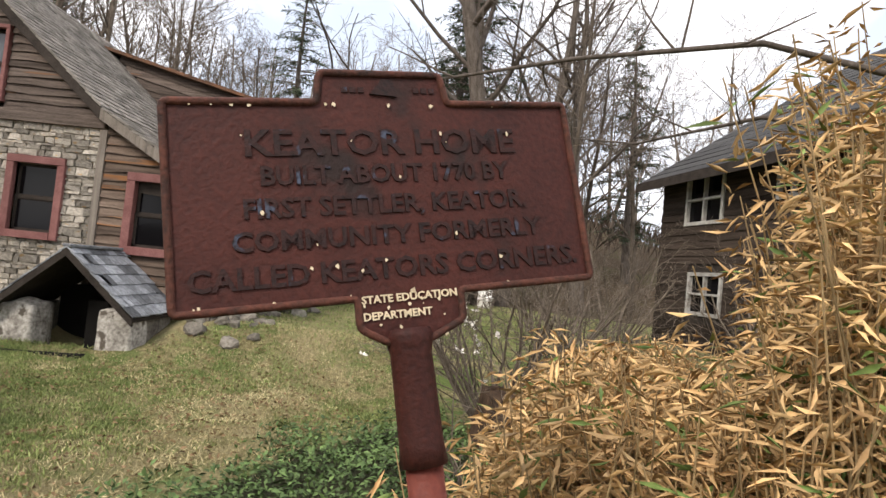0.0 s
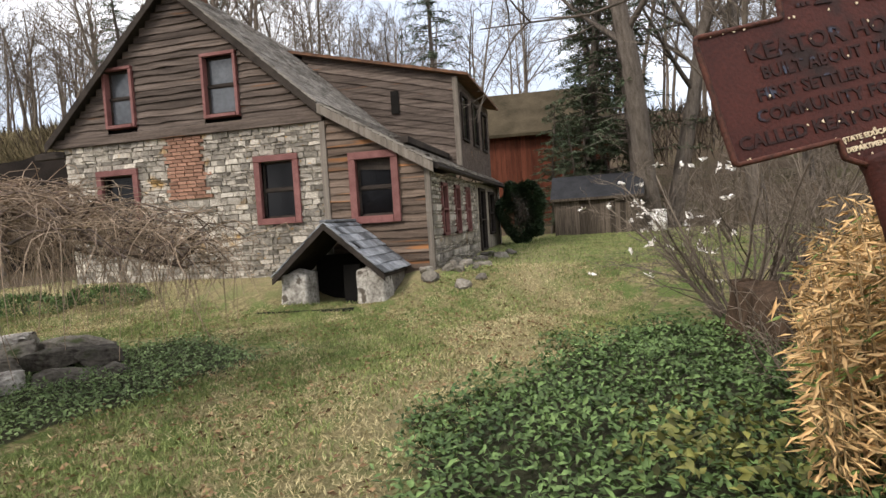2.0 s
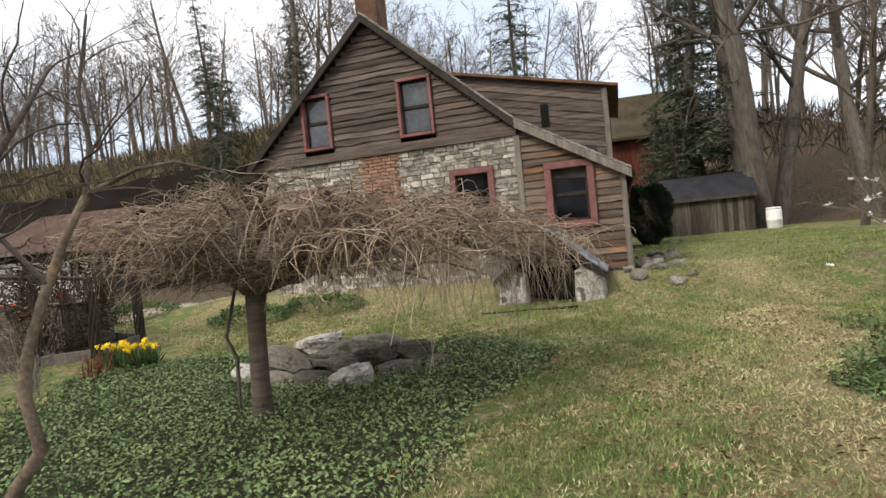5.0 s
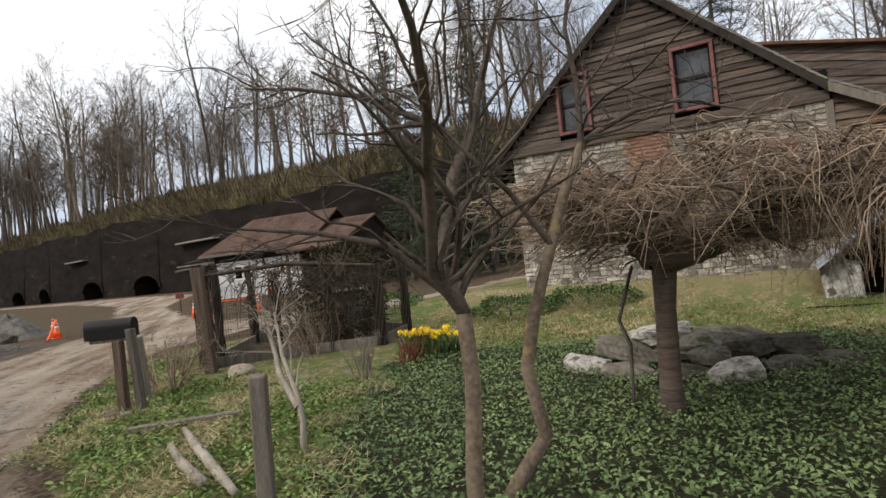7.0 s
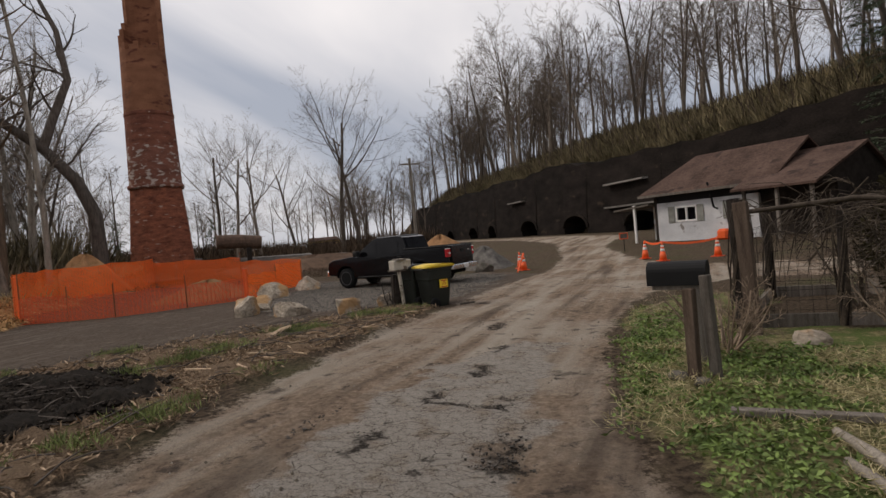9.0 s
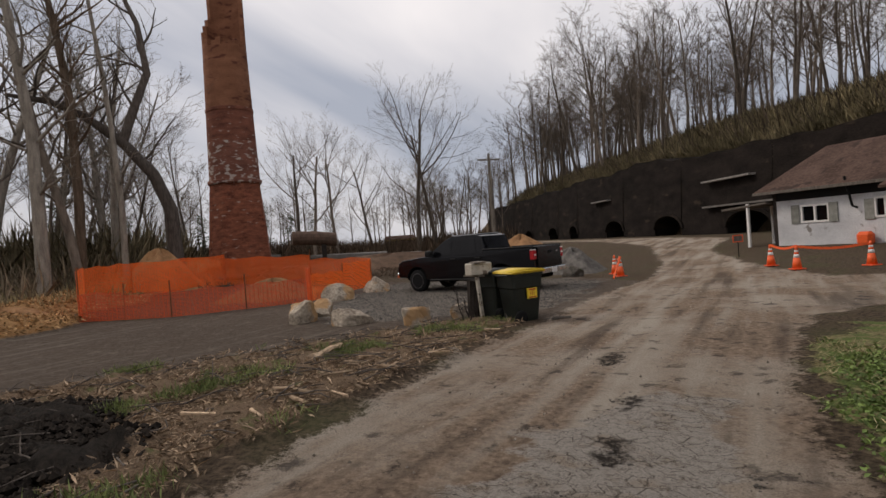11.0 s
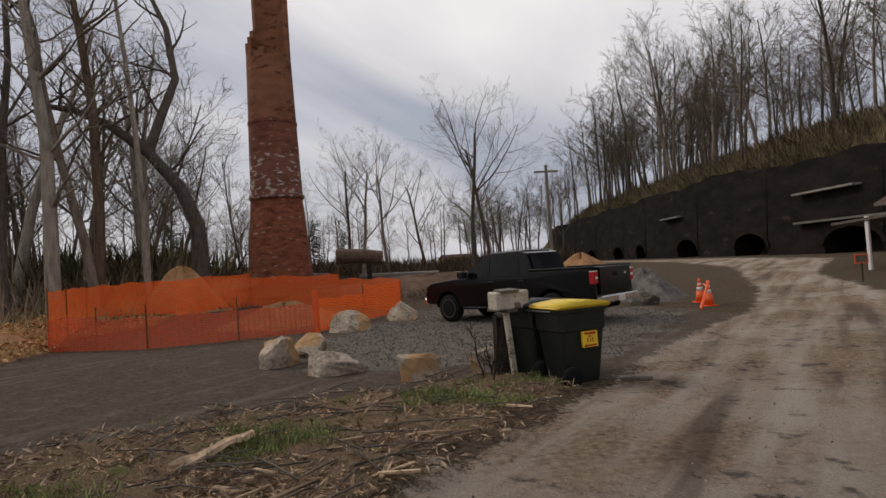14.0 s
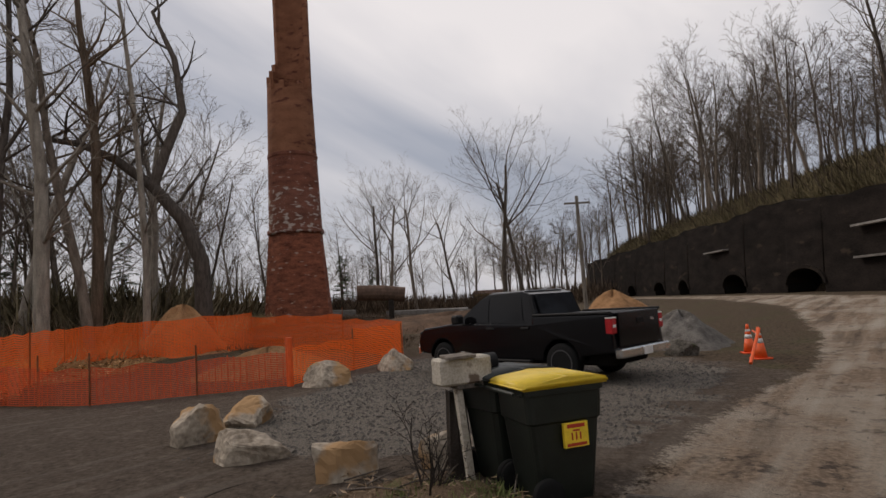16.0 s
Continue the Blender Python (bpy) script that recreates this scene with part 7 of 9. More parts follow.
big = bare_tree(201, 19.0, 0.34, SPREAD, WOODBARK, "tall leafless tree with upswept branches", (8, 5, 3, 3, 3))
plant(big, [(-88.4, 13.0, 1.0, 20), (-90.0, 15.6, 0.9, 140), (-86, 2, 0.72, 60), (-93, -3, 0.75, 230), (-82, -1.0, 0.66, 300), (-98, 8, 0.7, 80)], "tall trees beyond the lot")
edge = bare_tree(207, 17.5, 0.33, WOODS | dict(count=[12, 6, 4, 2], angle=[(30, 65), (25, 60), (25, 60), (25, 60)], ratio=[(0.30, 0.5), (0.35, 0.6), (0.35, 0.6), (0.4, 0.6)], **{"from": [0.35, 0.2, 0.2, 0.2]}), PALEBARK, "tall pale-barked leafless tree at the wood's edge", (8, 5, 3, 3, 3), (-0.05, 0.02))
plant(edge, [(-45, -18.5, 0.95, 120), (-52, -13.8, 0.85, 210), (-50, -20, 1.05, 300), (-38, -17.0, 0.9, 60), (-58, -16, 0.95, 15), (-54, -17.5, 0.66, 250)], "trees at the wood's edge")

# big trunks along the wood's edge, each with its own lean
VINEBARK = mat("vine_brown_bark", (0.085, 0.060, 0.042), (0.235, 0.172, 0.122), 2.0, 0.95, 0.8, 18.0, 0, 0.1, None, (4, 4, 0.6))


def edge_trunk(seed, x, path, radius, bark, label, twigs=4):
    r = random.Random(seed)
    pts = [Vector((x + 0.15 * math.sin(2 * i + seed), y, z if i else ground_at(x, y) - 0.3)) for i, (y, z) in enumerate(path)]
    limbs = [(pts, [radius * (1 - 0.62 * i / (len(pts) - 1)) for i in range(len(pts))], 0)]
    for i in range(1, len(pts) - 1):
        for _ in range(twigs):
            q = pts[i].lerp(pts[i + 1], r.random())
            d = Vector((r.uniform(-0.7, 0.7), r.uniform(-1, 1), r.uniform(0.15, 0.9))).normalized()
            grow(r, limbs, q, d, r.uniform(1.6, 3.8), radius * 0.30, 2, SPREAD)
    t = thing("edge_tree", label, "tree", None, "trees at the wood's edge")
    part("trunk", limbs_mesh("trunk", limbs[:1], (10,), bark), bark, t)
    part("crown", limbs_mesh("crown", limbs[1:], (8, 5, 4, 3, 3), bark), bark, t, "leafless branches and fine twigs")


edge_trunk(1, -42.0, [(-14.0, 0), (-14.0, 4.5), (-14.1, 8.1), (-14.35, 11.2), (-14.7, 14.6), (-15.3, 18.5)], 0.32, PALEBARK, "big pale grey-barked leafless tree at the wood's edge")
edge_trunk(2, -44.0, [(-13.0, 0), (-13.6, 3.6), (-14.5, 7.7), (-14.9, 10.5), (-15.35, 13.7), (-16.2, 17.5)], 0.24, WOODBARK, "leaning dark leafless tree at the wood's edge")
edge_trunk(3, -45.0, [(-13.5, 0), (-13.35, 5.0), (-13.3, 10.1), (-13.65, 13.2), (-14.1, 16.0), (-14.2, 19.0)], 0.27, VINEBARK, "brown vine-wrapped leafless tree at the wood's edge", 6)
edge_trunk(4, -46.0, [(-11.7, 0), (-11.6, 4.5), (-11.75, 8.9), (-12.1, 12.5), (-12.5, 16.4), (-12.9, 19.5)], 0.18, PALEBARK, "slender pale leafless tree at the wood's edge")
edge_trunk(5, -43.0, [(-16.6, 0), (-16.5, 4.0), (-16.3, 8.2), (-16.0, 12.0), (-15.9, 16.5)], 0.25, BARK, "dark-trunked leafless tree at the wood's edge")

# the crooked tree beside the stack
r = random.Random(77)
limbs = []
base = Vector((-47.0, -9.2, ground_at(-47.0, -9.2) - 0.3))
side_v = Vector((0.14, -0.99, 0))
bend = [base + side_v * a + Vector((0, 0, z)) for a, z in ((0.0, 0), (0.1, 2.2), (0.15, 4.6), (0.9, 6.6), (2.3, 8.4), (4.0, 9.8), (5.6, 10.6), (7.4, 10.9))]
limbs.append((bend, [0.48, 0.42, 0.38, 0.34, 0.28, 0.22, 0.17, 0.10], 0))
stem2 = [bend[4], bend[4] + Vector((0, 0.6, 1.6)), bend[4] + side_v * -0.6 + Vector((0, 0.9, 3.8)), bend[4] + side_v * -0.2 + Vector((0, 1.0, 6.5)), bend[4] + side_v * 0.8 + Vector((0, 1, 9.0))]
limbs.append((stem2, [0.26, 0.24, 0.2, 0.15, 0.08], 0))
spec = dict(SPREAD)
for stem, k in ((bend, 3), (stem2, 1)):
    for i in range(k, len(stem) - 1):
        for j in range(3):
            q = stem[i].lerp(stem[i + 1], r.random())
            grow(r, limbs, q, Vector((r.uniform(-0.6, 0.6), r.uniform(-1.2, 1.2), r.uniform(0.3, 1.1))).normalized(), r.uniform(2.2, 4.2), 0.085, 2, SPREAD)
crooked = thing("crooked_tree", "dark leafless tree with a sweeping crooked trunk", "tree")
part("trunk", limbs_mesh("trunk", [l for l in limbs if l[2] == 0], (10, 5, 4, 3), BARK), BARK, crooked)
part("crown", limbs_mesh("crown", [l for l in limbs if l[2] > 0], (10, 5, 4, 3, 3), BARK), BARK, crooked)


# ---------------------------------------------------------------- leaves and needles in bulk
def leaf_cloud(name, centres, length, width, material, up=0.6, droop=0.0, seed=3, fold=0.25, dirs=None):
    """Many folded leaves, each of two triangles a side, at the given places."""
    g = np.random.default_rng(seed)
    c = np.asarray(centres, float)
    n = len(c)
    d = g.normal(size=(n, 3)) if dirs is None else np.asarray(dirs, float) + 0.25 * g.normal(size=(n, 3))
    if dirs is None:
        d[:, 2] = d[:, 2] * 0.5 - droop
    d /= np.linalg.norm(d, axis=1)[:, None]
    nn = g.normal(size=(n, 3)) * (1 - up) + np.array([0, 0, up])
    s = np.cross(d, nn)
    s /= np.linalg.norm(s, axis=1)[:, None] + 1e-9
    nrm = np.cross(s, d)
    L = (length * g.uniform(0.6, 1.25, n))[:, None]
    W = (width * g.uniform(0.7, 1.2, n))[:, None]
    v = np.stack([c, c + d * L * 0.45 + s * W * 0.5 + nrm * W * fold, c + d * L - nrm * L * 0.08, c + d * L * 0.45 - s * W * 0.5 + nrm * W * fold], 1).reshape(-1, 3)
    me = bpy.data.meshes.new(name)
    i = np.arange(n) * 4
    f = np.concatenate([np.stack([i, i + 1, i + 2], 1), np.stack([i, i + 2, i + 3], 1)])
    me.vertices.add(len(v))
    me.vertices.foreach_set("co", v.astype(np.float32).ravel())
    me.loops.add(f.size)
    me.loops.foreach_set("vertex_index", f.astype(np.int32).ravel())
    me.polygons.add(len(f))
    me.polygons.foreach_set("loop_start", np.arange(0, f.size, 3, dtype=np.int32))
    me.update(calc_edges=True)
    me.materials.append(material)
    return me


def conifer(seed, height, radius, spread, label, bare=0.15, needles=4200):
    r = random.Random(seed)
    t = thing("hemlock_tree", label, "tree", pose(0, 0, -500))
    stem = [Vector((0.06 * math.sin(k), 0.06 * math.cos(k * 1.7), -0.4 + height * k / 8)) for k in range(9)]
    part("trunk", limbs_mesh("trunk", [(stem, [radius * (1 - 0.9 * k / 8) for k in range(9)], 0)], (8,), BARK), BARK, t)
    boughs, pts, dirs = [], [], []
    n = int(height * 8)
    for k in range(n):
        f = bare + (1 - bare) * (k / n) ** 0.95
        z = height * f
        a = r.uniform(0, math.tau)
        L = spread * (1.05 - f) ** 0.75 * r.uniform(0.5, 1.1) + 0.25
        p0 = Vector((0, 0, z))
        d = Vector((math.cos(a), math.sin(a), r.uniform(-0.05, 0.25)))
        line = [p0, p0 + d * L * 0.5, p0 + d * L + Vector((0, 0, -0.18 * L))]
        boughs.append((line, [0.035 + 0.02 * (1 - f), 0.022, 0.008], 1))
        for j in range(max(6, int(2.1 * needles * L / (n * spread * 0.55)))):
            u = r.uniform(0.15, 1.0)
            q = line[0].lerp(line[1], u * 2) if u < 0.5 else line[1].lerp(line[2], u * 2 - 1)
            sd = Vector((-d.y, d.x, 0)) * r.choice((-1, 1))
            pts.append(q + Vector((r.uniform(-0.1, 0.1), r.uniform(-0.1, 0.1), r.uniform(-0.08, 0.06))))
            dirs.append(sd * r.uniform(0.5, 1) + d * 0.6 + Vector((0, 0, r.uniform(-0.55, 0.05))))
    tagged(part("bough_frame", limbs_mesh("bough_frame", boughs, (4, 3), BARK), BARK, t), kind="stuff")
    part("crown", leaf_cloud("crown", pts, 0.30, 0.055, NEEDLE, 0.7, 0, seed, 0.1, dirs), NEEDLE, t, "dark green drooping needle sprays")
    return t


plant(conifer(301, 16.0, 0.26, 3.2, "tall dark green hemlock tree", 0.12, 3000), [(-8.6, 31.5, 1.0, 0), (-31.3, 34.5, 0.8, 40), (-26.0, 37, 0.72, 100), (-36, 39, 0.6, 70), (9.5, 30.0, 0.9, 160), (-23.5, 31.0, 0.6, 330), (-18.6, 23.0, 0.5, 90)], "hemlocks on the slope")
plant(conifer(302, 19.0, 0.42, 3.4, "huge hemlock with bare lower trunk beside the shed", 0.16, 3600), [(1.5, 24.4, 1.0, 0), (-0.9, 25.6, 0.85, 120)], "hemlocks behind the shed")
plant(conifer(304, 14.0, 0.24, 3.6, "dense dark hemlock between cottage and house", 0.03, 5600), [(-27.2, 27.6, 0.85, 0), (-23.6, 25.8, 0.55, 70), (-20.6, 23.6, 0.45, 140), (-24.0, 29.0, 0.62, 210), (-18.2, 26.0, 0.58, 280), (-15.2, 23.5, 0.5, 30), (-0.7, 25.0, 0.5, 60), (-1.9, 26.3, 0.4, 200), (-2.3, 24.8, 0.40, 10), (-1.0, 23.9, 0.34, 100), (-18.6, 17.6, 0.42, 15), (-20.6, 19.2, 0.46, 75), (-22.4, 21.2, 0.47, 130), (-17.2, 19.6, 0.40, 190), (-19.6, 21.6, 0.46, 250), (0.3, 26.8, 0.80, 40)], "dark hemlocks by the drive")
plant(conifer(303, 8.0, 0.12, 2.0, "small dark pine in the far woods", 0.05, 1500), [(-96, -8, 1, 0), (-94, -10, 0.9, 50), (-90, -14.5, 0.8, 90), (-100, -4, 0.8, 120), (-84, -22, 1.1, 10), (-70, -24, 1.0, 70), (-66, -30, 1.1, 200), (-96, -1, 0.7, 240)], "small far pines")

# big bare trunks behind the shed
huge = bare_tree(221, 21.0, 0.45, WOODS, BARK, "massive grey trunk of a tall leafless tree", (10, 4, 3, 3))
plant(huge, [(1.75, 23.4, 1.0, 0), (2.6, 24.8, 0.8, 100), (5.6, 23.5, 0.72, 200)], "big trunks behind the shed")

VINEBROWN = mat("dead_vine", (0.036, 0.028, 0.022), (0.105, 0.083, 0.064), 4.0, 0.9, 0.3, 30.0)
tagged(part("dead_vines", limbs_mesh("dead_vines", VINES, (6, 4), VINEBROWN), VINEBROWN, garden, "dark dead vines overgrowing the fence"), kind="stuff")

# ---------------------------------------------------------------- twin-stemmed small tree by the path
r = random.Random(9)
limbs = []
RV = Vector((0.87, 0.5, 0.0))
DV = Vector((-0.5, 0.87, 0.0))


def stem(base, path, radii, kids, depth=1):
    pts = [base + RV * a + DV * q + Vector((0, 0, z)) for a, q, z in path]
    limbs.append((pts, [q * 0.9 for q in radii], 0 if radii[0] > 0.05 else 1))
    for i in range(len(pts) - 1):
        for _ in range(kids):
            q = pts[i].lerp(pts[i + 1], r.random())
            ax = (pts[i + 1] - pts[i]).normalized()
            d = (ax * 0.4 + Vector((r.uniform(-1, 1), r.uniform(-1, 1), r.uniform(-0.35, 0.6)))).normalized()
            grow(r, limbs, q, d, r.uniform(0.5, 1.35), max(0.007, radii[min(i + 1, len(radii) - 1)] * 0.5), 2, GNARLED)


ORNAMENT = dict(segs=[6, 6, 5, 3, 2], taper=[0.5, 0.4, 0.35, 0.4, 0.4], wander=[0.1, 0.2, 0.28, 0.3, 0.3], rise=[0, 0.05, 0.03, 0.03, 0], count=[5, 5, 4, 3], angle=[(30, 60)] * 4, ratio=[(0.5, 0.8), (0.4, 0.7), (0.35, 0.6), (0.35, 0.6)], thin=0.0035)
ORNAMENT["from"] = [0.3, 0.2, 0.25, 0.25]
GNARLED = ORNAMENT | dict(segs=[6, 6, 7, 5, 3], wander=[0.1, 0.2, 0.42, 0.45, 0.4], rise=[0, 0.03, 0.03, 0.04, 0.02], count=[5, 4, 3, 2])
B1, B2 = Vector((-8.08, -0.03, 0)), Vector((-7.93, 0.58, 0))
stem(B1, [(0.0, 0, -0.15), (0.0, 0, 0.27), (0.05, 0, 0.8), (0.04, 0, 1.18)], [0.058, 0.054, 0.05, 0.05], 0)
stem(B1, [(0.04, 0, 1.18), (-0.06, 0.1, 1.46), (0.07, 0.4, 1.98), (0.21, 0.6, 2.25), (0.42, 1.0, 2.9), (0.56, 1.2, 3.3)], [0.048, 0.046, 0.042, 0.036, 0.026, 0.016], 3)
stem(B1, [(0.04, 0, 1.18), (-0.1, -0.1, 1.42), (-0.07, -0.3, 1.76), (-0.06, -0.5, 1.94), (-0.03, -0.8, 2.12), (-0.05, -1.1, 2.34), (-0.12, -1.3, 2.55)], [0.042, 0.038, 0.034, 0.030, 0.025, 0.018, 0.010], 2)
stem(B1, [(-0.02, 0, 1.28), (-0.35, 0, 1.6), (-0.7, 0, 1.7), (-1.12, 0, 1.77)], [0.030, 0.024, 0.017, 0.009], 2)
stem(B1, [(0.15, 0.5, 2.12), (-0.03, 0.5, 2.34), (-0.45, 0.5, 2.56), (-0.85, 0.6, 2.68), (-1.2, 0.6, 2.72)], [0.030, 0.026, 0.02, 0.013, 0.007], 3)
stem(B1, [(-0.03, 0.5, 2.34), (-0.03, 0.4, 2.66), (-0.12, 0.3, 3.0), (-0.05, 0.3, 3.4)], [0.022, 0.018, 0.013, 0.008], 3)
stem(B2, [(-0.27, 0.0, -0.12), (-0.12, 0.0, 0.10), (0.04, 0, 0.32), (-0.03, 0, 0.75), (0.04, 0, 1.05), (0.15, 0, 1.36), (0.32, 0.05, 1.8), (0.48, 0.1, 2.12)], [0.062, 0.056, 0.052, 0.048, 0.044, 0.04, 0.036, 0.03], 0)
stem(B2, [(0.48, 0.1, 2.12), (0.62, 0.15, 2.2), (0.84, 0.1, 2.29), (1.12, 0.1, 2.33), (1.5, 0, 2.2)], [0.028, 0.024, 0.018, 0.013, 0.007], 2)
stem(B2, [(0.48, 0.1, 2.12), (0.52, 0.2, 2.5), (0.48, 0.2, 2.9), (0.6, 0.2, 3.5)], [0.026, 0.022, 0.017, 0.009], 3)
stem(B2, [(0.2, 0, 1.5), (-0.03, -0.05, 1.85), (-0.25, -0.1, 2.09), (-0.5, -0.1, 2.4)], [0.024, 0.02, 0.015, 0.008], 2)
twin = thing("ornamental_tree", "small leafless twin-stemmed tree with crooked branches", "tree")
DARKBARK = mat("dark_wet_bark", (0.042, 0.034, 0.028), (0.125, 0.10, 0.082), 4.0, 0.9, 0.6, 30.0)
TWINBARK = mat("lichened_bark", (0.085, 0.062, 0.045), (0.25, 0.195, 0.145), 4.0, 0.9, 0.6, 30.0, 0, 0, ((0.30, 0.20, 0.10), 5.0, 0.62))
part("trunk", limbs_mesh("trunk", [l for l in limbs if l[2] == 0], (9, 5, 4, 3), TWINBARK), TWINBARK, twin, "crooked brown stems with ochre lichen")
part("crown", limbs_mesh("crown", [l for l in limbs if l[2] > 0], (9, 7, 4, 3, 3), DARKBARK), DARKBARK, twin)

# ---------------------------------------------------------------- weeping cherry
r = random.Random(21)
cherry = thing("weeping_cherry", "bare weeping cherry with umbrella of tan drooping twigs", "tree")
foot = Vector((-7.50, 2.66, -0.3))
trunk = [foot, foot + Vector((0.0, 0.02, 0.5)), foot + Vector((0.02, 0.03, 1.1)), foot + Vector((0.05, 0.05, 1.55))]
part("trunk", limbs_mesh("trunk", [(trunk, [0.118, 0.098, 0.092, 0.115], 0)], (14,), CHERRYBARK), CHERRYBARK, cherry, "thick ringed grey-brown trunk")
fork = trunk[-1]
sprays, whips = [], []
for k in range(17):
    a = (k * math.tau / 13 if k < 13 else 0.35 + (k - 14.5) * 0.42) + r.uniform(-0.2, 0.2)
    toward = math.cos(a - 0.40)
    reach = 1.0 + 2.0 * max(0, toward) ** 1.2 + r.uniform(-0.15, 0.15)
    d = Vector((math.cos(a), math.sin(a), 0))
    hump = r.uniform(0.5, 0.92)
    line, wob = [], r.uniform(0, 6)
    for i in range(8):
        u = i / 7
        zz = -0.12 * math.sin(min(1, u / 0.3) * math.pi) + hump * math.sin(min(1, u * 1.15) * math.pi * 0.62) - (0.25 + 0.38 * max(0, toward)) * u * u
        line.append(fork + d * reach * u + Vector((-d.y, d.x, 0)) * 0.16 * math.sin(u * 7 + wob) + Vector((0, 0, zz + r.uniform(-0.05, 0.05))))
    part("limb", limbs_mesh("limb", [(line, [0.098, 0.082, 0.066, 0.052, 0.039, 0.029, 0.021, 0.013], 0)], (8,), CHERRYBARK), CHERRYBARK, cherry, "knotted dark spreading limb")
    for j in range(int(13 + 5 * reach)):
        u = r.uniform(0.1, 1.0) * 7
        i = min(int(u), 6)
        q = line[i].lerp(line[i + 1], u - i)
        b = a + r.uniform(-1.5, 1.5)
        e = Vector((math.cos(b), math.sin(b), 0))
        L = r.uniform(0.3, 0.85)
        rise = r.uniform(0.05, 0.34)
        sub = [q + e * L * t + Vector((0, 0, rise * math.sin(t * math.pi * 0.75) - 0.2 * t * t)) + Vector((r.uniform(-0.035, 0.035), r.uniform(-0.035, 0.035), r.uniform(-0.02, 0.02))) for t in (0, 0.25, 0.5, 0.75, 1.0)]
        sprays.append((sub, [0.015, 0.012, 0.010, 0.008, 0.005], 1))
        for w in range(12):
            t = r.uniform(0.05, 1.0) * 4
            i = min(int(t), 3)
            s = sub[i].lerp(sub[i + 1], t - i)
            c = b + r.uniform(-2.2, 2.2)
            f = Vector((math.cos(c), math.sin(c), 0))
            far = min(1, (s - fork).length / 1.6)
            out_l, fall = r.uniform(0.12, 0.62), r.uniform(0.0, 1.0) ** 2.4 * (0.18 + 0.82 * far * far * (0.45 + 0.55 * max(0, toward))) * 0.95
            up0 = r.uniform(-0.02, 0.16)
            curl = r.uniform(-0.22, 0.22)
            whip = [s + f * out_l * (1 - (1 - v) ** 1.7) + Vector((-f.y, f.x, 0)) * curl * math.sin(v * 4) + Vector((0, 0, up0 * math.sin(v * math.pi) - fall * v ** 2.2)) + Vector((r.uniform(-0.02, 0.02), r.uniform(-0.02, 0.02), r.uniform(-0.015, 0.015))) for v in (0, 0.25, 0.5, 0.75, 1.0)]
            whips.append((whip, [0.0042, 0.0038, 0.0034, 0.0030, 0.0022], 2))
tagged(part("branch_tangle", limbs_mesh("branch_tangle", sprays, (4, 4), CHERRYBARK), CHERRYBARK, cherry), kind="stuff")
tagged(part("twig_mass", limbs_mesh("twig_mass", whips, (3, 3, 3), TWIG), TWIG, cherry, "dense tan weeping twigs"), kind="stuff")
sucker = [foot + Vector(v) for v in ((-0.38, 0.15, 0.15), (-0.35, 0.15, 0.75), (-0.42, 0.1, 1.0), (-0.25, 0.1, 1.5))]
part("sucker", limbs_mesh("sucker", [(sucker, [0.018, 0.022, 0.02, 0.016], 0)], (6,), BARK), BARK, cherry)

# tree beside the lawn whose limbs reach over the view
r = random.Random(19)
limbs = []
foot = Vector((5.7, 6.5, ground_at(5.7, 6.5) - 0.3))
limbs.append(([foot, foot + Vector((0.05, 0, 2.5)), foot + Vector((-0.1, 0.1, 5.0)), foot + Vector((0.0, 0.2, 9.0))], [0.20, 0.17, 0.14, 0.08], 0))
for path, w in (([(0, 0, 4.6), (-2.0, 0.6, 5.2), (-4.2, 1.2, 5.0), (-6.4, 2.0, 4.7), (-8.2, 2.6, 4.9)], 0.05), ([(0, 0.1, 5.6), (-1.8, -0.4, 6.2), (-3.6, 0.2, 6.1), (-5.6, 0.6, 5.6)], 0.05), ([(0, 0, 3.9), (-1.4, 1.6, 4.6), (-2.6, 3.4, 4.5), (-3.4, 5.4, 5.0)], 0.042)):
    pts = [foot + Vector(p) for p in path]
    limbs.append((pts, [w * (1 - 0.8 * i / (len(pts) - 1)) for i in range(len(pts))], 1))
    for i in range(1, len(pts) - 1):
        for _ in range(4):
            q = pts[i].lerp(pts[i + 1], r.random())
            grow(r, limbs, q, Vector((r.uniform(-1, 0.3), r.uniform(-0.8, 0.8), r.uniform(-0.5, 0.7))).normalized(), r.uniform(0.9, 2.0), w * 0.4, 2, ORNAMENT)
over = thing("overhanging_tree", "grey leafless tree with limbs reaching over the lawn", "tree")
part("trunk", limbs_mesh("trunk", [l for l in limbs if l[2] == 0], (10, 6, 4, 3), BARK), BARK, over)
part("crown", limbs_mesh("crown", [l for l in limbs if l[2] > 0], (10, 6, 4, 3, 3), BARK), BARK, over)


# ---------------------------------------------------------------- shrubs
def shrub(x, y, height, stems, seed, bark, name, label, spread=0.5, category="shrub"):
    r = random.Random(seed)
    limbs = []
    z = ground_at(x, y)
    for k in range(stems):
        a = r.uniform(0, math.tau)
        d = Vector((math.cos(a) * spread, math.sin(a) * spread, 1)).normalized()
        grow(r, limbs, Vector((x + 0.1 * math.cos(a), y + 0.1 * math.sin(a), z - 0.05)), d, height * r.uniform(0.6, 1.1), 0.014 + 0.004 * height, 1, ORNAMENT)
    s = thing(name, label, category)
    for l in limbs:
        if l[2] == 1:
            part("stem", limbs_mesh("stem", [l], (5, 4, 3, 3), bark), bark, s)
    tagged(part("twig_mass", limbs_mesh("twig_mass", [l for l in limbs if l[2] > 1], (5, 4, 3, 3), bark), bark, s), kind="stuff")
    return s, limbs


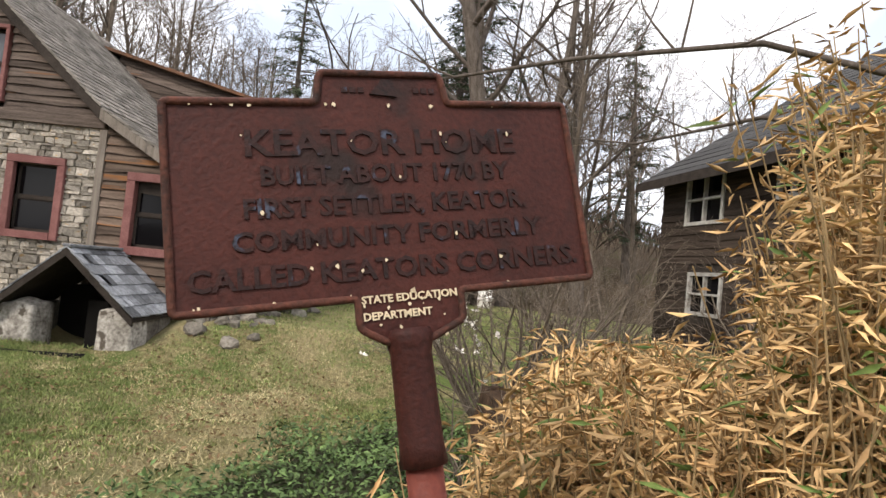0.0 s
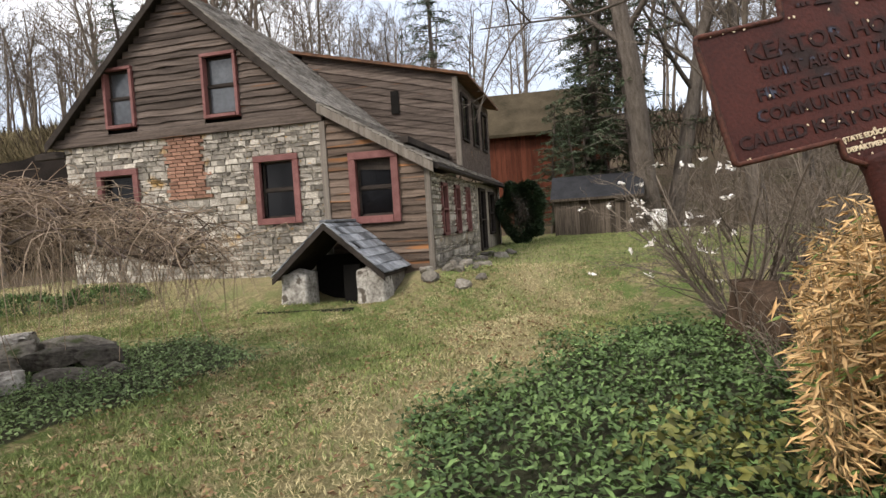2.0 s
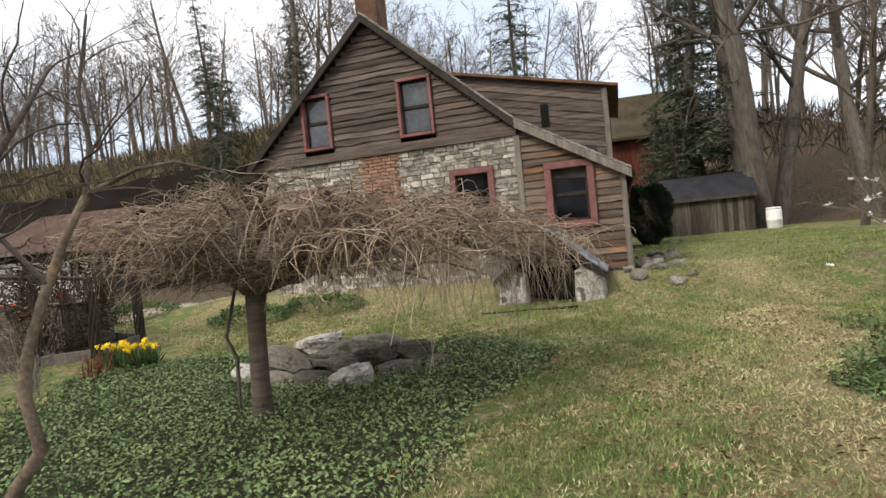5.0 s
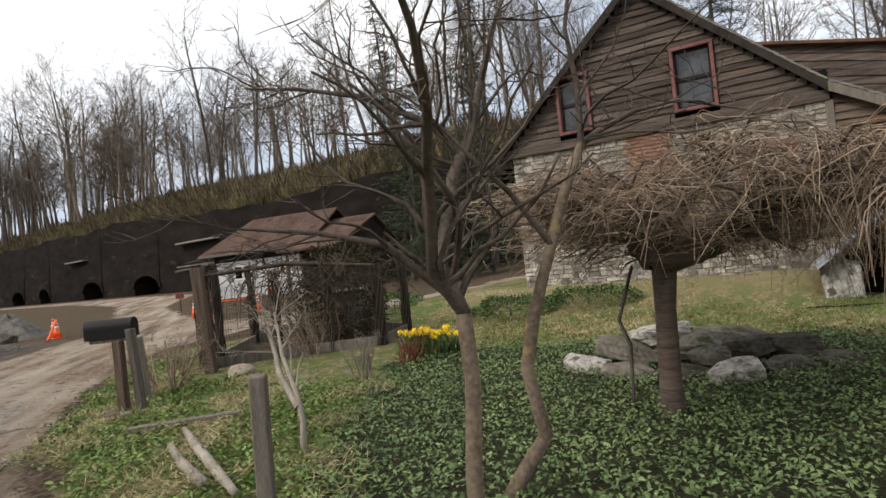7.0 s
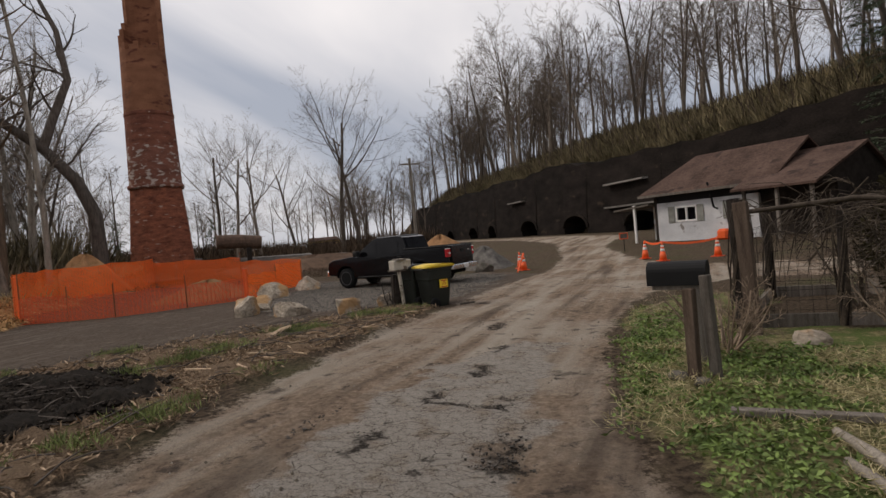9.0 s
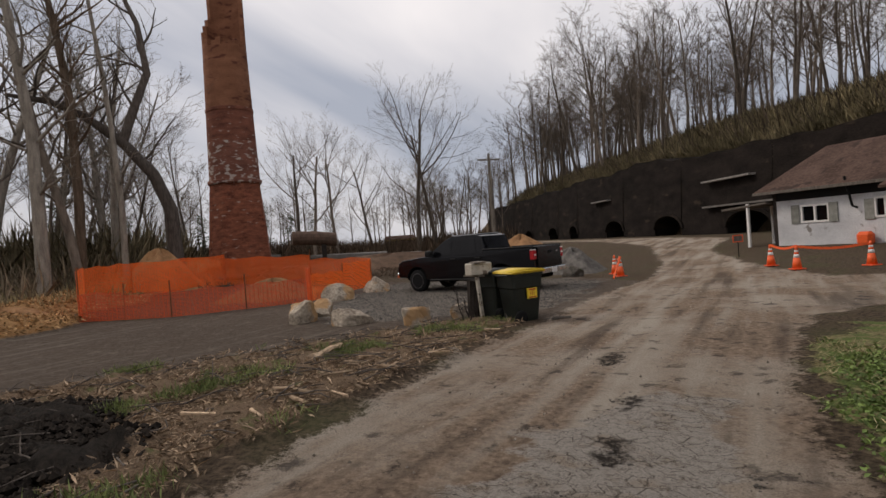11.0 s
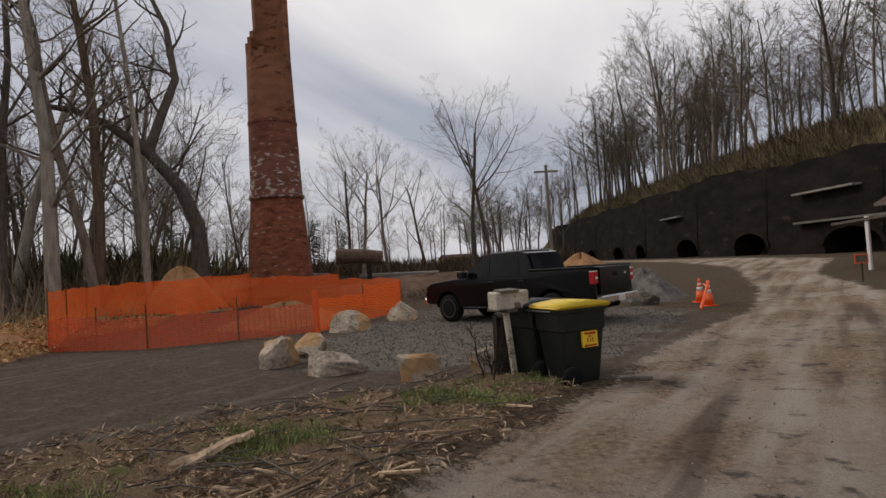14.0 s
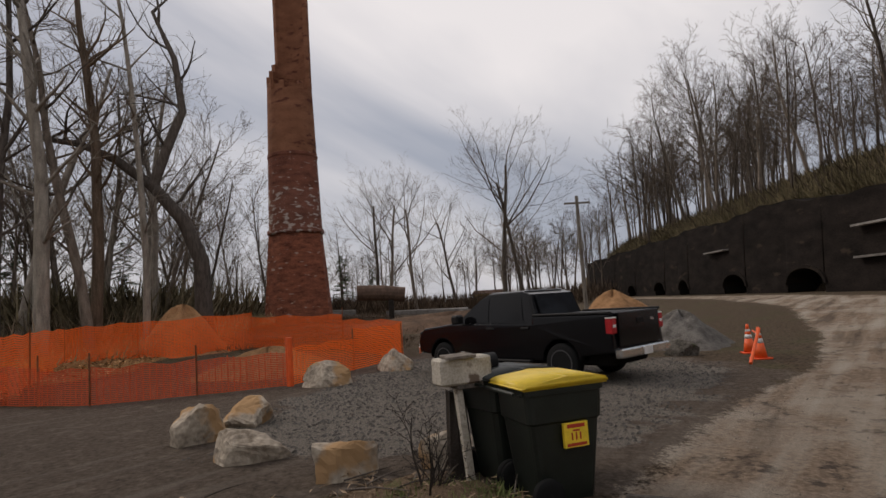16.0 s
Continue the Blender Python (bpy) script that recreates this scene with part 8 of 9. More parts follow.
PETAL = plain("white_petals", (0.80, 0.76, 0.72), 0.6)
magnolia, mlimbs = shrub(0.75, 6.3, 2.0, 34, 31, WOODBARK, "magnolia_shrub", "bare shrub with scattered white spring blossoms", 0.75)
tips = [l[0][-1] for l in mlimbs if l[2] >= 2 and l[0][-1].x < 0.7]
r = random.Random(3)
tips = r.sample(tips, min(44, len(tips)))
bl = [p + Vector((r.uniform(-0.02, 0.02), r.uniform(-0.02, 0.02), r.uniform(0, 0.03))) for p in tips for _ in range(7)]
part("blossoms", leaf_cloud("blossoms", bl, 0.065, 0.035, PETAL, 0.2, -0.2, 8), PETAL, magnolia, "white star-shaped blossoms")
for k, (x, y, h, n, mt, nm, lb) in enumerate(((-14.0, 5.6, 1.0, 10, TWIG, "dry_shrub", "dry brown twiggy shrub inside the garden fence"), (-13.6, 4.6, 0.8, 8, TWIG, "dry_shrub", "dry brown twiggy shrub inside the garden fence"), (-14.9, 5.9, 1.3, 9, WOODBARK, "dry_shrub", "dark bare shrub inside the garden fence"), (-14.1, 2.2, 0.85, 14, TWIG, "vine_tangle", "tangle of dry grey vines on a post"), (-11.45, 3.2, 0.55, 8, PALEBARK, "stalk_clump", "clump of pale dry flower stalks"), (-11.3, 4.1, 0.4, 10, mat("red_twigs", (0.13, 0.05, 0.035), (0.26, 0.11, 0.07)), "red_shrub", "low reddish bare shrub"), (-16.0, 8.8, 1.6, 12, WOODBARK, "bare_shrub", "dark bare shrub near the cottage drive"), (2.2, 8.4, 1.7, 12, WOODBARK, "bare_shrub", "grey bare shrub beside the lawn"), (3.2, 10.5, 2.2, 12, WOODBARK, "bare_shrub", "tall grey bare shrub beside the lawn"), (2.2, 12.8, 1.8, 10, WOODBARK, "bare_shrub", "grey bare shrub beside the lawn"), (4.5, 7.5, 2.2, 10, WOODBARK, "bare_shrub", "tangled grey bare shrub"), (-22.6, 0.7, 0.75, 5, DARKTRIM, "weed_stalks", "dark dry weed stalks by the mailboxes"))):
    shrub(x, y, h, n, 400 + k, mt, nm, lb, 0.55 if h > 0.7 else 0.3)
# pale arching sapling by the garden path
limbs = []
r = random.Random(14)
b0 = Vector((-10.25, 0.85, ground_at(-10.25, 0.85)))
for path in ([(0, 0, -0.1), (0.02, 0.02, 0.25), (-0.1, 0.1, 0.45), (-0.5, 0.35, 0.75), (-0.9, 0.7, 0.98), (-1.25, 1.0, 1.1)], [(-0.05, 0.05, 0.35), (-0.4, 0.2, 0.6), (-0.8, 0.55, 0.7), (-1.15, 0.8, 0.95)]):
    pts = [b0 + Vector(p) for p in path]
    limbs.append((pts, [0.034, 0.03, 0.026, 0.02, 0.014, 0.007][:len(pts)], 0))
    for i in range(2, len(pts) - 1):
        for _ in range(4):
            grow(r, limbs, pts[i].lerp(pts[i + 1], r.random()), Vector((r.uniform(-1, 0.2), r.uniform(-0.3, 0.9), r.uniform(0, 0.8))).normalized(), r.uniform(0.3, 0.6), 0.009, 2, ORNAMENT)
sap = thing("pale_sapling", "pale arching bare sapling", "sapling")
part("stem", limbs_mesh("stem", limbs, (7, 5, 4, 3, 3), PALEBARK), PALEBARK, sap)


def leafy_mound(x, y, rx, ry, h, n, material, label, seed, size=0.06):
    g = np.random.default_rng(seed)
    d = g.normal(size=(n, 3))
    d /= np.linalg.norm(d, axis=1)[:, None]
    d[:, 2] = np.abs(d[:, 2]) if h < 0.8 else d[:, 2]
    rad = g.uniform(0.55, 1.0, n) ** 0.4 * (1 + 0.12 * np.sin(d[:, 0] * 6 + d[:, 2] * 5))
    zc = ground_at(x, y) + (0 if h < 0.8 else h / 2)
    c = np.stack([x + d[:, 0] * rx * rad, y + d[:, 1] * ry * rad, zc + d[:, 2] * (h if h < 0.8 else h / 2) * rad], 1)
    s = thing("evergreen_bush", label, "bush")
    part("foliage", leaf_cloud("foliage", c, size, size * 0.5, material, 0.3, 0, seed), material, s)
    part("core_stem", limbs_mesh("core_stem", [([Vector((x + dx, y + dy, ground_at(x, y) - 0.1)), Vector((x + dx * 3, y + dy * 3, zc + h * 0.3))], [0.03, 0.01], 0) for dx, dy in ((0, 0), (0.06, 0.04), (-0.05, 0.06), (0.03, -0.06))], (5,), BARK), BARK, s)


leafy_mound(-2.85, 17.5, 0.70, 0.70, 1.95, 15000, mat("box_leaf", (0.010, 0.020, 0.010), (0.038, 0.062, 0.026), 3.0, 0.6), "dense rounded dark green box bush", 51, 0.10)
leafy_mound(-11.4, 8.0, 0.9, 0.5, 0.35, 1800, LEAF, "low green mounded shrub by the house", 52, 0.07)
leafy_mound(-9.9, 8.3, 1.0, 0.45, 0.3, 1800, LEAF, "low green mounded shrub by the house", 53, 0.07)
leafy_mound(-15.2, 9.0, 1.0, 0.8, 0.4, 1600, LEAF, "low green shrub by the drive", 54, 0.08)
leafy_mound(-13.9, 5.9, 0.85, 0.75, 2.0, 3600, mat("olive_leaf", (0.028, 0.026, 0.013), (0.085, 0.072, 0.038)), "sparse olive-brown evergreen in the garden", 55, 0.08)

# old cut stump behind the bed
sb = bmesh.new()
lathe(sb, [(0.70, -0.3), (0.62, 0.1), (0.58, 0.35), (0.56, 0.53)], 30)
for v in sb.verts:
    a = math.atan2(v.co.y, v.co.x)
    v.co += Vector((math.cos(a), math.sin(a), 0)) * (0.07 * math.sin(5 * a) + 0.05 * math.sin(9 * a + v.co.z * 3)) + Vector((0, 0, 0.08 * math.sin(3 * a) if v.co.z > 0.5 else 0))
stump = thing("tree_stump", "big dark rotting tree stump", "stump", pose(1.12, 5.45, 0))
part("wood", sb, mat("rotting_wood", (0.020, 0.014, 0.010), (0.095, 0.062, 0.042), 3.0, 0.95, 0.9, 25.0, 0, 0, None, (4, 4, 0.6)), stump)

# daffodils
r = random.Random(4)
daff = thing("daffodil_clump", "clump of bright yellow daffodils in bloom", "flowers", pose(-11.3, 4.72, ground_at(-11.3, 4.72)))
blades, heads = [], []
for k in range(420):
    a, q = r.uniform(0, math.tau), math.sqrt(r.random())
    blades.append((0.5 * q * math.cos(a), 0.28 * q * math.sin(a), 0))
part("leaves", leaf_cloud("leaves", blades, 0.34, 0.022, LEAF, 0.0, 0, 6, 0.1, [(r.uniform(-0.3, 0.3), r.uniform(-0.3, 0.3), 1) for _ in blades]), LEAF, daff, "upright green strap leaves")
YEL = plain("daffodil_yellow", (0.85, 0.60, 0.02), 0.6)
for k in range(38):
    a, q = r.uniform(0, math.tau), math.sqrt(r.random())
    p = Vector((0.52 * q * math.cos(a), 0.30 * q * math.sin(a), r.uniform(0.30, 0.42)))
    face = Matrix.Translation(p) @ Matrix.Rotation(r.uniform(-1, 1) - 0.6, 4, "Z") @ Matrix.Rotation(radians(r.uniform(60, 100)), 4, "X")
    bm = bmesh.new()
    for j in range(6):
        t = j * math.tau / 6
        v = [bm.verts.new(face @ Vector(c)) for c in ((0, 0, 0), (0.035 * math.cos(t - 0.35), 0.035 * math.sin(t - 0.35), 0.006), (0.058 * math.cos(t), 0.058 * math.sin(t), 0.0), (0.035 * math.cos(t + 0.35), 0.035 * math.sin(t + 0.35), 0.006))]
        bm.faces.new(v)
    lathe(bm, [(0.012, 0.0), (0.02, 0.03), (0.026, 0.038)], 8, face)
    part("flower", bm, YEL, daff)

# ---------------------------------------------------------------- dry bamboo beside the marker
g = np.random.default_rng(12)
canes, lp, ld = [], [], []
for k in range(2500):
    u = g.random()
    if u < 0.36:
        y = g.uniform(1.7, 3.3)
        x = y * g.uniform(0.55, 1.05)
        top = (1.0 + 1.25 * min(1, (x / y - 0.55) / 0.2)) * (0.78 + 0.19 * y) * g.uniform(0.5, 1.0)
    else:
        y = g.uniform(1.9, 4.2)
        w = g.random() ** 1.3
        if w < 0.3 and g.random() < 0.62:
            continue
        x = -0.87 + 0.33 * (y + 0.87) + 1.15 * w
        top = g.uniform(0.45, 1.0) + 0.50 * min(1, w / 0.25) * g.uniform(0.4, 1.0)
    lean = g.normal(size=2) * 0.10 + np.array([-0.06, -0.05])
    b = Vector((x, y, ground_at(x, y) - 0.03))
    pts = [b + Vector((lean[0] * t * t * top, lean[1] * t * t * top, top * t)) for t in (0, 0.35, 0.7, 1.0)]
    canes.append((pts, [0.006, 0.005, 0.004, 0.0025], 0))
    for j in range(int(top * (30 if u < 0.36 else 36))):
        t = g.uniform(0.22, 1.0)
        q = pts[0].lerp(pts[1], t / 0.35) if t < 0.35 else (pts[1].lerp(pts[2], (t - 0.35) / 0.35) if t < 0.7 else pts[2].lerp(pts[3], (t - 0.7) / 0.3))
        a = g.uniform(0, math.tau)
        off = g.uniform(0.0, 0.09)
        lp.append((q.x + off * math.cos(a), q.y + off * math.sin(a), q.z + g.uniform(-0.03, 0.03)))
        ld.append((math.cos(a), math.sin(a), g.uniform(-0.9, 0.35)))
bamboo = thing("dry_bamboo", "thicket of dry straw-yellow bamboo leaves on thin canes", "bamboo", kind="stuff")
part("canes", limbs_mesh("canes", canes, (4,), CANE), CANE, bamboo)
lp, ld = np.array(lp), np.array(ld)
green = g.random(len(lp)) < 0.07
part("leaves", leaf_cloud("leaves", lp[~green], 0.100, 0.016, STRAW, 0.3, 0, 15, 0.45, ld[~green]), STRAW, bamboo, "curled straw-yellow leaves")
part("green_leaves", leaf_cloud("green_leaves", lp[green], 0.12, 0.02, LIGHTLEAF, 0.3, 0, 16, 0.2, ld[green]), LIGHTLEAF, bamboo)
limbs = []
r = random.Random(44)
for k in range(70):
    x, y = r.uniform(0.3, 1.5), r.uniform(3.0, 4.4)
    if k >= 34:
        y = r.uniform(5.0, 8.5)
        x = y * r.uniform(0.36, 0.62)
    grow(r, limbs, Vector((x, y, 0)), Vector((r.uniform(-0.8, 0.8), r.uniform(-0.5, 0.5), 0.8)).normalized(), r.uniform(0.7, 1.4), 0.009, 2, ORNAMENT)
brush = thing("brush_tangle", "tangle of grey bare brush behind the bamboo", "brush", kind="stuff")
part("twigs", limbs_mesh("twigs", limbs, (4, 4, 3, 3, 3), WOODBARK), WOODBARK, brush)


# ---------------------------------------------------------------- ground cover and grass
def scatter(ring, n, seed, pad=0.0):
    g = np.random.default_rng(seed)
    xs, ys = [p[0] for p in ring], [p[1] for p in ring]
    x, y = g.uniform(min(xs) - 0.3, max(xs) + 0.3, n * 3), g.uniform(min(ys) - 0.3, max(ys) + 0.3, n * 3)
    d = inside(x, y, ring) + 0.35 * wobble(x, y, 0.35, 1.0) + pad
    keep = d > g.uniform(-0.25, 0.15, len(x))
    x, y = x[keep][:n], y[keep][:n]
    return np.stack([x, y, lie(x, y)], 1)


def stuff(name, me, material, label, category):
    ob = new(name, me)
    return tagged(ob, label, category, kind="stuff")


p = scatter(BED, 15000, 71)
bump_h = 0.16 + 0.09 * wobble(p[:, 0], p[:, 1], 0.3, 5.0)
p[:, 2] += np.random.default_rng(1).uniform(0.15, 1.0, len(p)) * bump_h
stuff("pachysandra", leaf_cloud("pachysandra", p, 0.064, 0.030, LEAF, 0.75, 0, 72, 0.2), LEAF, "glossy dark green pachysandra ground cover", "ground cover")
q = scatter(BED, 11000, 73)
near = np.hypot(q[:, 0] + 0.35, q[:, 1] - 2.1) < 0.45 + 0.1 * wobble(q[:, 0], q[:, 1], 0.1)
YELLOWLEAF = mat("yellowing_leaf", (0.06, 0.07, 0.018), (0.17, 0.165, 0.045), 3.0, 0.6, 0.0, 14.0, 0, 0.4)
q = q[near][:380]
q[:, 2] += np.random.default_rng(2).uniform(0.15, 0.38, len(q))
stuff("yellowing_leaves", leaf_cloud("yellowing_leaves", q, 0.07, 0.036, YELLOWLEAF, 0.6, 0, 74, 0.2), YELLOWLEAF, "patch of yellow-green leaves in the ground cover", "leaves")
p = scatter(IVY, 30000, 75)
p[:, 2] += np.random.default_rng(3).uniform(0.01, 0.10, len(p))
stuff("myrtle", leaf_cloud("myrtle", p, 0.05, 0.026, MYRTLE, 0.7, 0, 76, 0.15), MYRTLE, "low dark green myrtle ground cover", "ground cover")


def blades(name, pts, height, width, material, label, seed, lean=0.5):
    g = np.random.default_rng(seed)
    n = len(pts)
    d = np.stack([g.normal(size=n) * lean, g.normal(size=n) * lean, np.ones(n)], 1)
    me = leaf_cloud(name, pts, height, width, material, 0.0, 0, seed, 0.05, d)
    stuff(name, me, material, label, "grass")


GRASS = mat("green_grass", (0.085, 0.112, 0.032), (0.275, 0.315, 0.115), 1.2, 0.7, 0.0, 6.0, 0, 0.3)
DRYGRASS = mat("dry_grass", (0.26, 0.215, 0.105), (0.58, 0.50, 0.29), 1.2, 0.8, 0.0, 6.0, 0, 0.25)
NEARLAWN = [(-5.3, -2.6), (-5.2, 0.5), (-5.0, 3), (-4.4, 5.4), (-6.5, 6.2), (-11, 5.6), (-11.5, 7.6), (-4, 8.0), (-2.4, 9.5), (-0.2, 9.5), (-0.4, 6.4), (-1.2, 5.0), (-2.0, 3.3), (-1.9, 1.4), (-0.6, 1.0), (-0.5, -2.4)]
pts = scatter(NEARLAWN, 100000, 81)
track = np.clip(1 - poly_dist(pts[:, 0], pts[:, 1], TRACK) / 1.1, 0, 1)
tone = 1.3 * wobble(pts[:, 0], pts[:, 1], 0.5, 7.0) + 0.9 * wobble(pts[:, 0], pts[:, 1], 0.15, 8.0) - 1.3 * track + np.random.default_rng(5).normal(size=len(pts)) * 0.5
blades("lawn_grass", pts[tone > -0.25], 0.06, 0.010, GRASS, "short green lawn grass", 82)
blades("dry_lawn_grass", pts[tone <= -0.25], 0.05, 0.008, DRYGRASS, "straw-coloured dry lawn grass", 83, 1.1)
BROWNLEAF = mat("fallen_leaf", (0.10, 0.060, 0.032), (0.30, 0.20, 0.115), 3.0, 0.85, 0.0, 20.0, 0, 0.35)
fl = scatter(NEARLAWN, 5200, 181)
fl = fl[wobble(fl[:, 0], fl[:, 1], 0.7, 4.0) > -0.25]
fl[:, 2] += 0.03
flat = np.stack([np.random.default_rng(182).normal(size=len(fl)), np.random.default_rng(183).normal(size=len(fl)), np.full(len(fl), 0.1)], 1)
stuff("fallen_leaves", leaf_cloud("fallen_leaves", fl, 0.055, 0.026, BROWNLEAF, 0.6, 0, 184, 0.3, flat), BROWNLEAF, "scattered brown fallen leaves on the lawn", "leaves")
FARLAWN = [(-3.4, 9.5), (-3.0, 18), (-2.2, 21.6), (2, 21.2), (3, 14), (1, 9), (-0.2, 8)]
pts = scatter(FARLAWN, 16000, 84)
blades("far_lawn_grass", pts, 0.06, 0.014, GRASS, "green lawn grass beside the house", 85)
VERGE = [(-11.0, -0.6), (-12.2, -0.2), (-13.4, 0.5), (-14.8, 1.4), (-16.0, 2.5), (-17.2, 3.7), (-16, 4.4), (-14.6, 2.8), (-12.5, 2.9), (-11.0, 3.0), (-10.4, 1.5), (-9.4, 0.2), (-8.4, -1.0), (-8.0, -2.0)]
pts = scatter(VERGE, 24000, 86)
pts[:, 2] += np.random.default_rng(7).uniform(0.0, 0.07, len(pts))
t2 = wobble(pts[:, 0], pts[:, 1], 0.3, 3.0)
stuff("verge_weeds", leaf_cloud("verge_weeds", pts[t2 > -0.3], 0.06, 0.028, LIGHTLEAF, 0.6, 0, 87, 0.15), LIGHTLEAF, "fresh green weeds along the road's edge", "weeds")
blades("verge_straw", pts[t2 <= -0.1], 0.11, 0.007, DRYGRASS, "dry straw lying among the weeds", 88, 2.2)
BANKEDGE = [(-8.8, 6.0), (-13, 6.4), (-13.5, 9), (-8, 9.0)]
pts = scatter(BANKEDGE, 7000, 89)
blades("bank_grass", pts, 0.07, 0.012, DRYGRASS, "dry grass below the house wall", 90, 0.9)

# litter on the strip between road and lot
CHIP = mat("wood_chips", (0.125, 0.082, 0.052), (0.50, 0.37, 0.25), 3.0, 0.9, 0.2, 20.0, 0, 0.4)
p = scatter(STRIP, 18000, 91)
p = p[inside(p[:, 0], p[:, 1], MUD) < 0.1]
p[:, 2] += 0.03 + 0.06 * (1 + wobble(p[:, 0], p[:, 1], 0.35, 1.0) + wobble(p[:, 0], p[:, 1], 0.12, 2.0)) * 0.6
g = np.random.default_rng(92)
flat = np.stack([g.normal(size=len(p)), g.normal(size=len(p)), g.normal(size=len(p)) * 0.18 + 0.1], 1)
stuff("wood_litter", leaf_cloud("wood_litter", p, 0.13, 0.022, CHIP, 0.6, 0, 93, 0.25, flat), CHIP, "shredded wood, bark and dead stalks", "litter")
sel = np.repeat(p[(wobble(p[:, 0], p[:, 1], 0.55, 9.0) > 0.42)], 4, axis=0)
sel = sel + np.random.default_rng(8).normal(size=sel.shape) * np.array([0.05, 0.05, 0.0])
blades("strip_grass", sel, 0.13, 0.012, GRASS, "tufts of fresh green grass in the litter", 94, 0.6)
r = random.Random(61)
for k in range(30):
    x, y = (r.uniform(-21, -17.2), 0)
    y = x * -0.9 - 18.2 + r.uniform(-1.2, 0.4)
    L = r.uniform(0.12, 0.42)
    s = thing("wood_scrap", "split pale scrap of wood in the litter", "wood scrap", pose(x, y, ground_at(x, y) + 0.12, r.uniform(-10, 10), r.uniform(-10, 10), r.uniform(0, 180)), "scraps beside the road")
    part("splinter", boxmesh(-L / 2, L / 2, -0.018, 0.016, -0.01, 0.012, 0.004, None, 0.007), CHIP, s)
split = thing("split_log", "pale split log lying in the roadside litter", "log", pose(-20.26, -2.1, ground_at(-20.26, -2.1) + 0.14, 4, -4, 143))
bm = bmesh.new()
prism(bm, [(-0.035, 0.0), (0.04, -0.01), (0.032, 0.03), (0.0, 0.05), (-0.03, 0.034)], -0.42, 0.42)
bmesh.ops.subdivide_edges(bm, edges=[e for e in bm.edges if e.calc_length() > 0.5], cuts=5)
for v in bm.verts:
    v.co += Vector((0.016 * math.sin(v.co.y * 7), 0, 0.015 * math.sin(v.co.y * 11))) + Vector((r.uniform(-0.01, 0.01), 0, r.uniform(-0.01, 0.01)))
bm.transform(Matrix.Rotation(radians(-90), 4, "Z"))
part("split_wood", bm, CHIP, split)
# small stones on the road and lot
ROADSTONE = mat("dusty_road_stone", (0.14, 0.115, 0.092), (0.40, 0.345, 0.285), 4.0, 0.95, 0.4, 30.0, 0, 0.35)
stones = []
for k in range(4200):
    x, y = r.uniform(-36, -11), r.uniform(-7, 9)
    stones.append((x, y))
stones = np.array(stones)
ok = (inside(stones[:, 0], stones[:, 1], ROAD) > 0.1) | (inside(stones[:, 0], stones[:, 1], LOT) > 0.1)
vs, fs = [], []
for x, y in stones[ok]:
    s = 0.004 + 0.014 * r.random() ** 2.2
    z = ground_at(x, y) + s * 0.2 - 0.03
    b = len(vs)
    vs += [(x + s * r.uniform(0.7, 1.2), y, z), (x, y + s, z), (x - s * r.uniform(0.7, 1.2), y, z), (x, y - s, z), (x + s * 0.2, y, z + s), (x, y, z - s)]
    fs += [(b, b + 1, b + 4), (b + 1, b + 2, b + 4), (b + 2, b + 3, b + 4), (b + 3, b, b + 4), (b + 1, b, b + 5), (b + 2, b + 1, b + 5), (b + 3, b + 2, b + 5), (b, b + 3, b + 5)]
stuff("road_pebbles", soup("road_pebbles", vs, fs, ROADSTONE), ROADSTONE, "loose grey pebbles on the dirt", "pebbles")
CHIP_NEAR = [(-13.0, -6.6), (-15.7, -3.6), (-17.6, -2.3), (-19.4, -0.8), (-20.6, -2.6), (-20.2, -5.5), (-18, -8.5)]
p = scatter(CHIP_NEAR, 16000, 196)
p = p[(inside(p[:, 0], p[:, 1], MUD) < 0.15) & (inside(p[:, 0], p[:, 1], STRIP) > -0.25)]
p[:, 2] += 0.03 + 0.06 * (1 + wobble(p[:, 0], p[:, 1], 0.35, 1.0) + wobble(p[:, 0], p[:, 1], 0.12, 2.0)) * 0.6
g = np.random.default_rng(197)
flat = np.stack([g.normal(size=len(p)), g.normal(size=len(p)), g.normal(size=len(p)) * 0.2 + 0.1], 1)
stuff("bark_litter", leaf_cloud("bark_litter", p, 0.075, 0.018, CHIP, 0.6, 0, 198, 0.25, flat), CHIP, "fine brown bark and leaf litter", "litter")
# broken asphalt crumbs in the potholes
ASPHALT = mat("broken_asphalt", (0.035, 0.031, 0.028), (0.13, 0.115, 0.10), 8.0, 0.9, 0.4, 60.0, 0, 0.3)
vs, fs = [], []
for hx, hy, ha, hb in HOLES:
    for k in range(int(90 * ha * hb / 0.06)):
        a, q = r.uniform(0, math.tau), r.random() ** 0.5 * 1.15
        u, v = ha * q * math.cos(a), hb * q * math.sin(a)
        x, y = hx + 0.74 * u + 0.67 * v, hy - 0.67 * u + 0.74 * v
        s = r.uniform(0.005, 0.018) * (0.4 + r.random())
        z = ground_at(x, y) - 0.055 + 0.01 * r.random()
        b = len(vs)
        for c in range(5):
            w = s * r.uniform(0.6, 1.3)
            vs.append((x + w * math.cos(c * 1.2566 + a), y + w * math.sin(c * 1.2566 + a), z + s * 0.35))
        vs += [(x, y, z + s * r.uniform(0.4, 0.75)), (x, y, z - s)]
        for c in range(5):
            fs += [(b + c, b + (c + 1) % 5, b + 5), (b + (c + 1) % 5, b + c, b + 6)]
stuff("asphalt_crumbs", soup("asphalt_crumbs", vs, fs, ASPHALT), ASPHALT, "dark crumbs of broken asphalt in potholes", "rubble")
